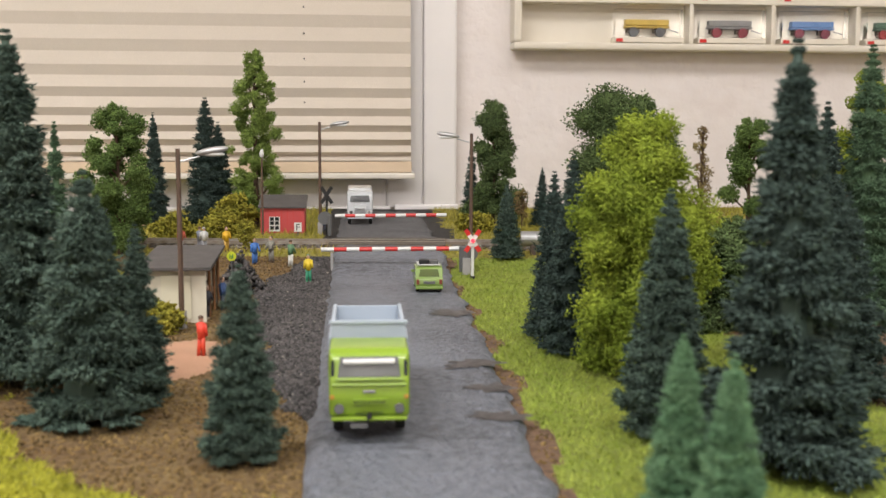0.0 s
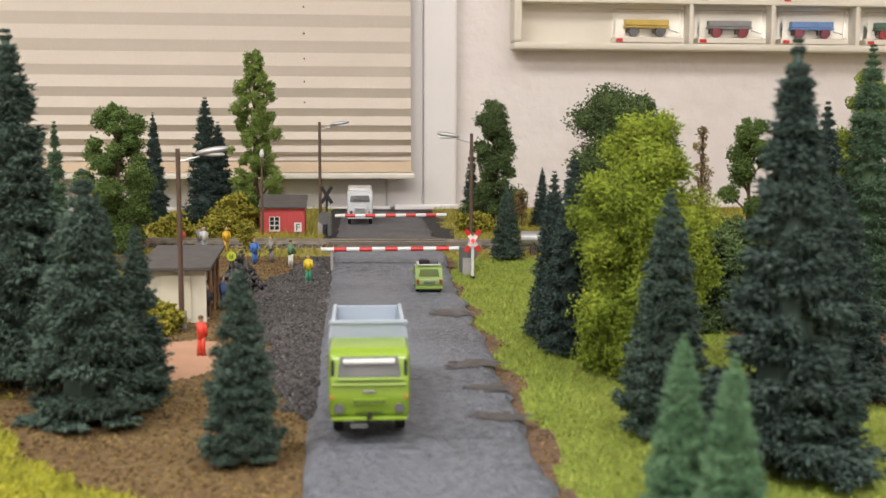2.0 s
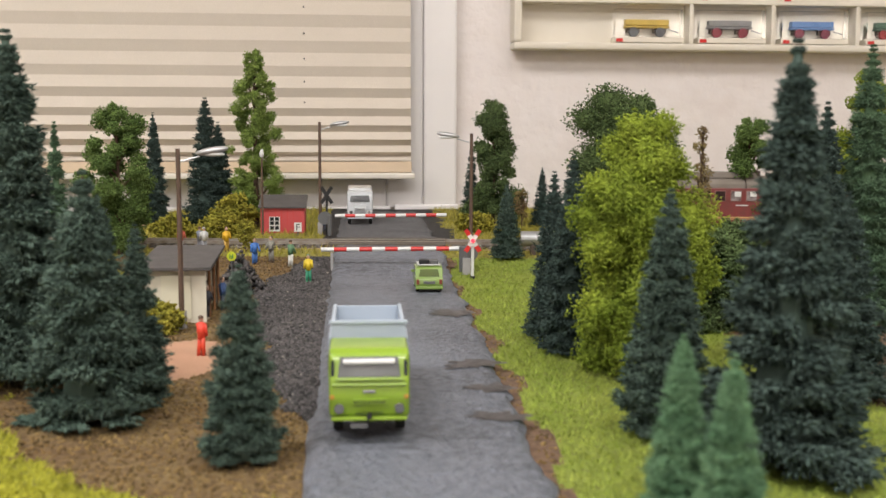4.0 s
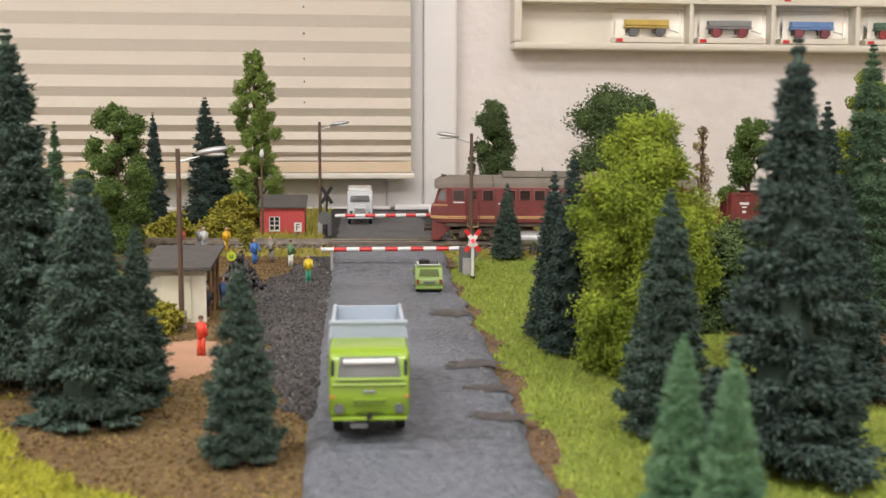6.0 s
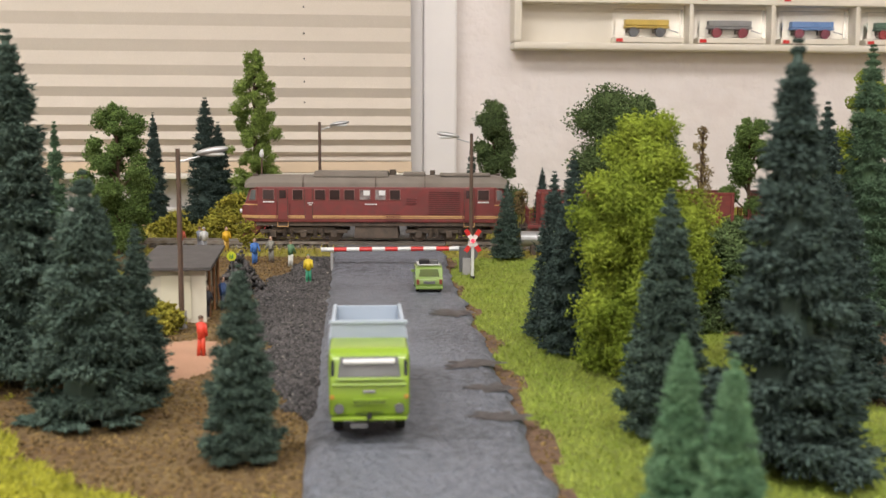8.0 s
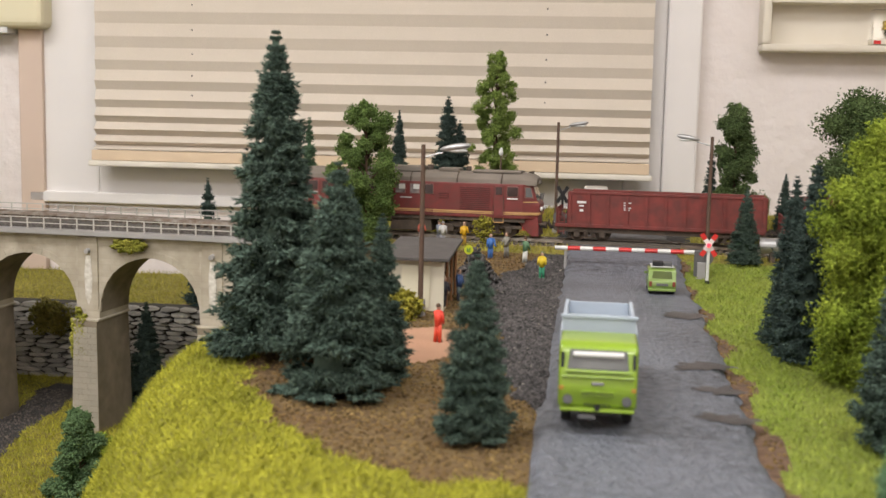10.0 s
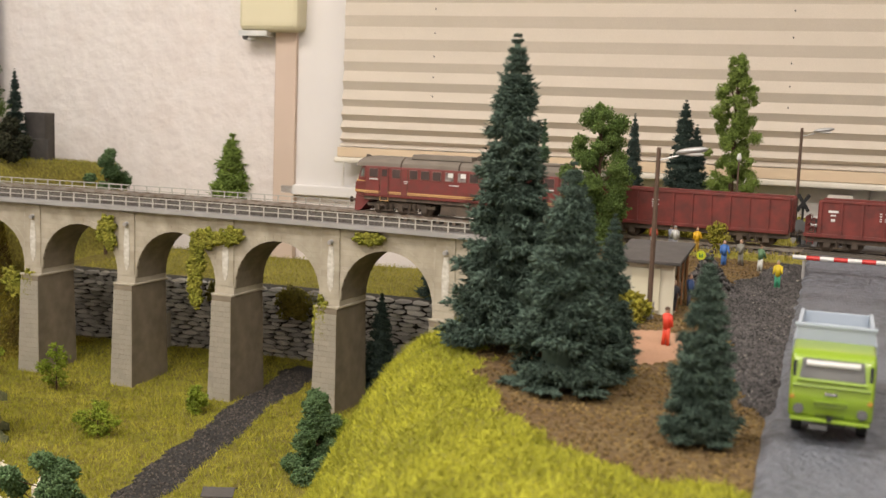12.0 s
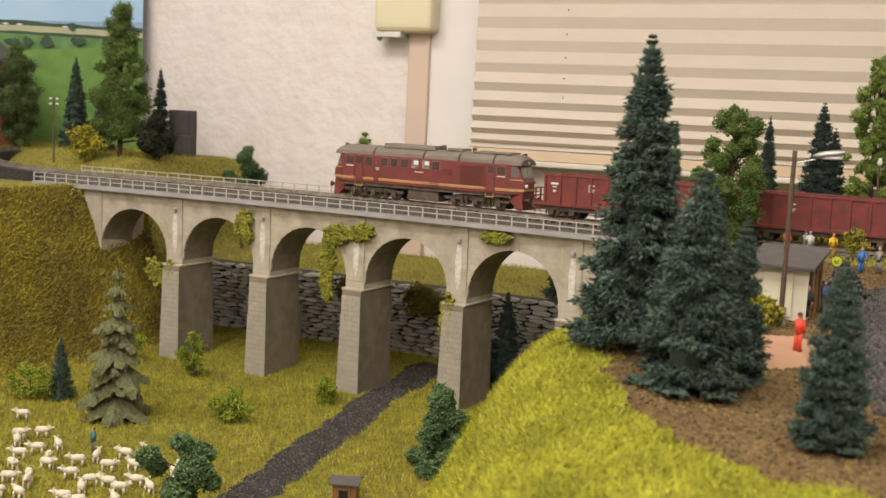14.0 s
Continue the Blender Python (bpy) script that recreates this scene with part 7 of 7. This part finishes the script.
def stop_sign():
    s = thing("bus_stop_sign", "round yellow-green bus stop sign on a post", "sign", "", pose(-0.1385, 0.705, 0.0))
    part("post", [tube((0, 0, -0.002), (0, 0, 0.0265), 0.0005, n=6)], M_GREYBOX, s)
    part("disc", [tube((0, -0.0008, 0.0270), (0, 0.0002, 0.0270), 0.0031, n=18)], mat("sign_yellow", (0.55, 0.60, 0.03)), s, "round yellow-green disc")
    part("mark", [prism(-0.0012, 0.0012, -0.0011, -0.0007, 0.0256, 0.0262), prism(-0.0012, -0.0007, -0.0011, -0.0007, 0.0256, 0.0284), prism(0.0007, 0.0012, -0.0011, -0.0007, 0.0256, 0.0284), prism(-0.0007, 0.0007, -0.0011, -0.0007, 0.0268, 0.0273)], mat("sign_green", (0.04, 0.22, 0.06)), s)


stop_sign()


def sheep_mesh():
    v, f = [], []
    prims = [ball((0.0002, 0, 0.0064), 0.0027, (1.75, 0.92, 0.88), 10, 7), ball((-0.0028, 0, 0.0063), 0.0024, (1.0, 0.95, 1.0), 8, 6), ball((0.0064, 0, 0.0078), 0.0011, (1.7, 0.85, 0.9), 8, 6), ball((0.0044, 0, 0.0074), 0.0017, (1.2, 0.85, 1.1), 8, 6), ball((-0.0052, 0, 0.0056), 0.0006, (0.8, 0.8, 1.8), 6, 5)]
    for x in (-0.0032, 0.0030):
        for y in (-0.0014, 0.0014):
            prims.append(tube((x + 0.0004 * (1 if y > 0 else -1), y, 0), (x, y, 0.0050), 0.00045, 0.0008, 6))
    prims += [tube((0.0052, s * 0.0008, 0.0096), (0.0047, s * 0.0022, 0.0094), 0.0005, 0.0003, 5) for s in (-1, 1)]
    return mesh_of("sheep", prims, M_SHEEP, smooth=True)


SHEEP = sheep_mesh()
rs = random.Random(21)
placed = []
while len(placed) < 46:
    x, y = rs.uniform(-0.80, -0.585), rs.uniform(0.455, 0.60)
    if (x + 0.67) ** 2 / 0.0155 + (y - 0.525) ** 2 / 0.0045 > 1.1 or any((x - a) ** 2 + (y - b) ** 2 < 0.0125**2 for a, b in placed):
        continue
    placed.append((x, y))
for x, y in placed + [(-0.8086, 0.5917), (-0.607, 0.590), (-0.60, 0.575)]:
    ob = new("sheep", SHEEP)
    ob.matrix_basis = pose(x, y, ground_z(x, y) - 0.0004, 0, 0, rs.choice((rs.uniform(-60, 60), rs.uniform(120, 240)))) @ Matrix.Scale(1.25, 4)
    tagged(ob, "small white model sheep on the meadow", "sheep", "flock of sheep")
figure(-0.693, 0.5725, (0.05, 0.16, 0.15), (0.20, 0.17, 0.13), "shepherd figurine in a dark green coat", -20, hair=(0.08, 0.09, 0.06), h=0.022)

# ---------------- turf, litter and stones ----------------
scatter("turf", "bright green static grass along the road verge", 150000, (0.0, 0.40, 0.2, 0.86), (2,), M_BLADE_G, 0.0027, 0.00028, 0.8, 1)
scatter("turf", "bright yellow-green static grass on the hillside", 270000, (-0.38, 0.0, 0.12, 0.9), (1,), M_BLADE_Y, 0.0030, 0.0003, 0.9, 2)
scatter("turf", "yellow-green meadow grass below the viaduct", 120000, (-1.0, -0.3, 0.38, 1.05), (4,), M_BLADE_M, 0.0048, 0.0004, 0.6, 3)
scatter("turf", "olive dry grass beside the railway", 70000, (-1.4, 0.45, 0.84, 1.34), (6,), M_BLADE_O, 0.0055, 0.00045, 0.6, 4)
scatter("turf", "overgrown grass on the steep bank", 40000, (-1.12, -0.9, 0.3, 1.0), (7,), M_BLADE_O, 0.006, 0.0006, 0.9, 5)
pebbles("undergrowth", "tangled olive undergrowth on the steep bank", 60000, (-1.12, -0.9, 0.3, 1.0), (7,), M_BANKLEAF, 0.0021, 15)
pebbles("flock", "clumped yellow-green flock on the hillside", 90000, (-0.38, 0.0, 0.12, 0.9), (1,), M_BLADE_Y, 0.0008, 16)
pebbles("leaf_litter", "dry brown leaf litter on the hilltop", 26000, (-0.26, 0.02, 0.25, 0.86), (0,), M_LITTER, 0.0009, 6)
pebbles("leaf_litter", "rusty soil crumbs along the road edge", 12000, (-0.05, 0.3, 0.2, 0.88), (8,), M_LITTER, 0.0010, 7)
pebbles("gravel", "dark loose gravel of the roadside lot", 42000, (-0.14, -0.03, 0.38, 0.88), (3,), M_STONE_D, 0.0010, 8)
pebbles("gravel", "scattered pale stones on the dark lot", 1300, (-0.14, -0.03, 0.38, 0.88), (3,), M_STONE_B, 0.0009, 18)
pebbles("gravel", "dark gravel of the meadow path", 16000, (-0.68, -0.46, 0.40, 1.0), (3,), M_STONE_P, 0.0012, 9)


# ---------------- what moves ----------------
def motions():
    # place of the leading buffer beam along the line; the train gathers speed
    when = [0.0, 2.5, 6.0, 7.0, 8.0, 9.0, 10.0, 11.0, 12.0, 13.0, 14.0]
    where = [0.4265, 0.2430, -0.0157, -0.0908, -0.1715, -0.2560, -0.3420, -0.4285, -0.5150, -0.6045, -0.6940]

    def rows(offset):
        out = []
        for k in range(29):
            t = 0.5 * k
            x, y, a = track_point(float(np.interp(t, when, where)) + offset)
            out.append((t, pose(x, y, RAIL + track_rise(x), 0, 0, a)))
        return out

    walk(LOCO, rows(0.1165))
    for i, w in enumerate(WAGONS):
        walk(w, rows(0.1165 + 0.1165 + 0.0905 + 0.0020 + 0.1805 * i))


motions()
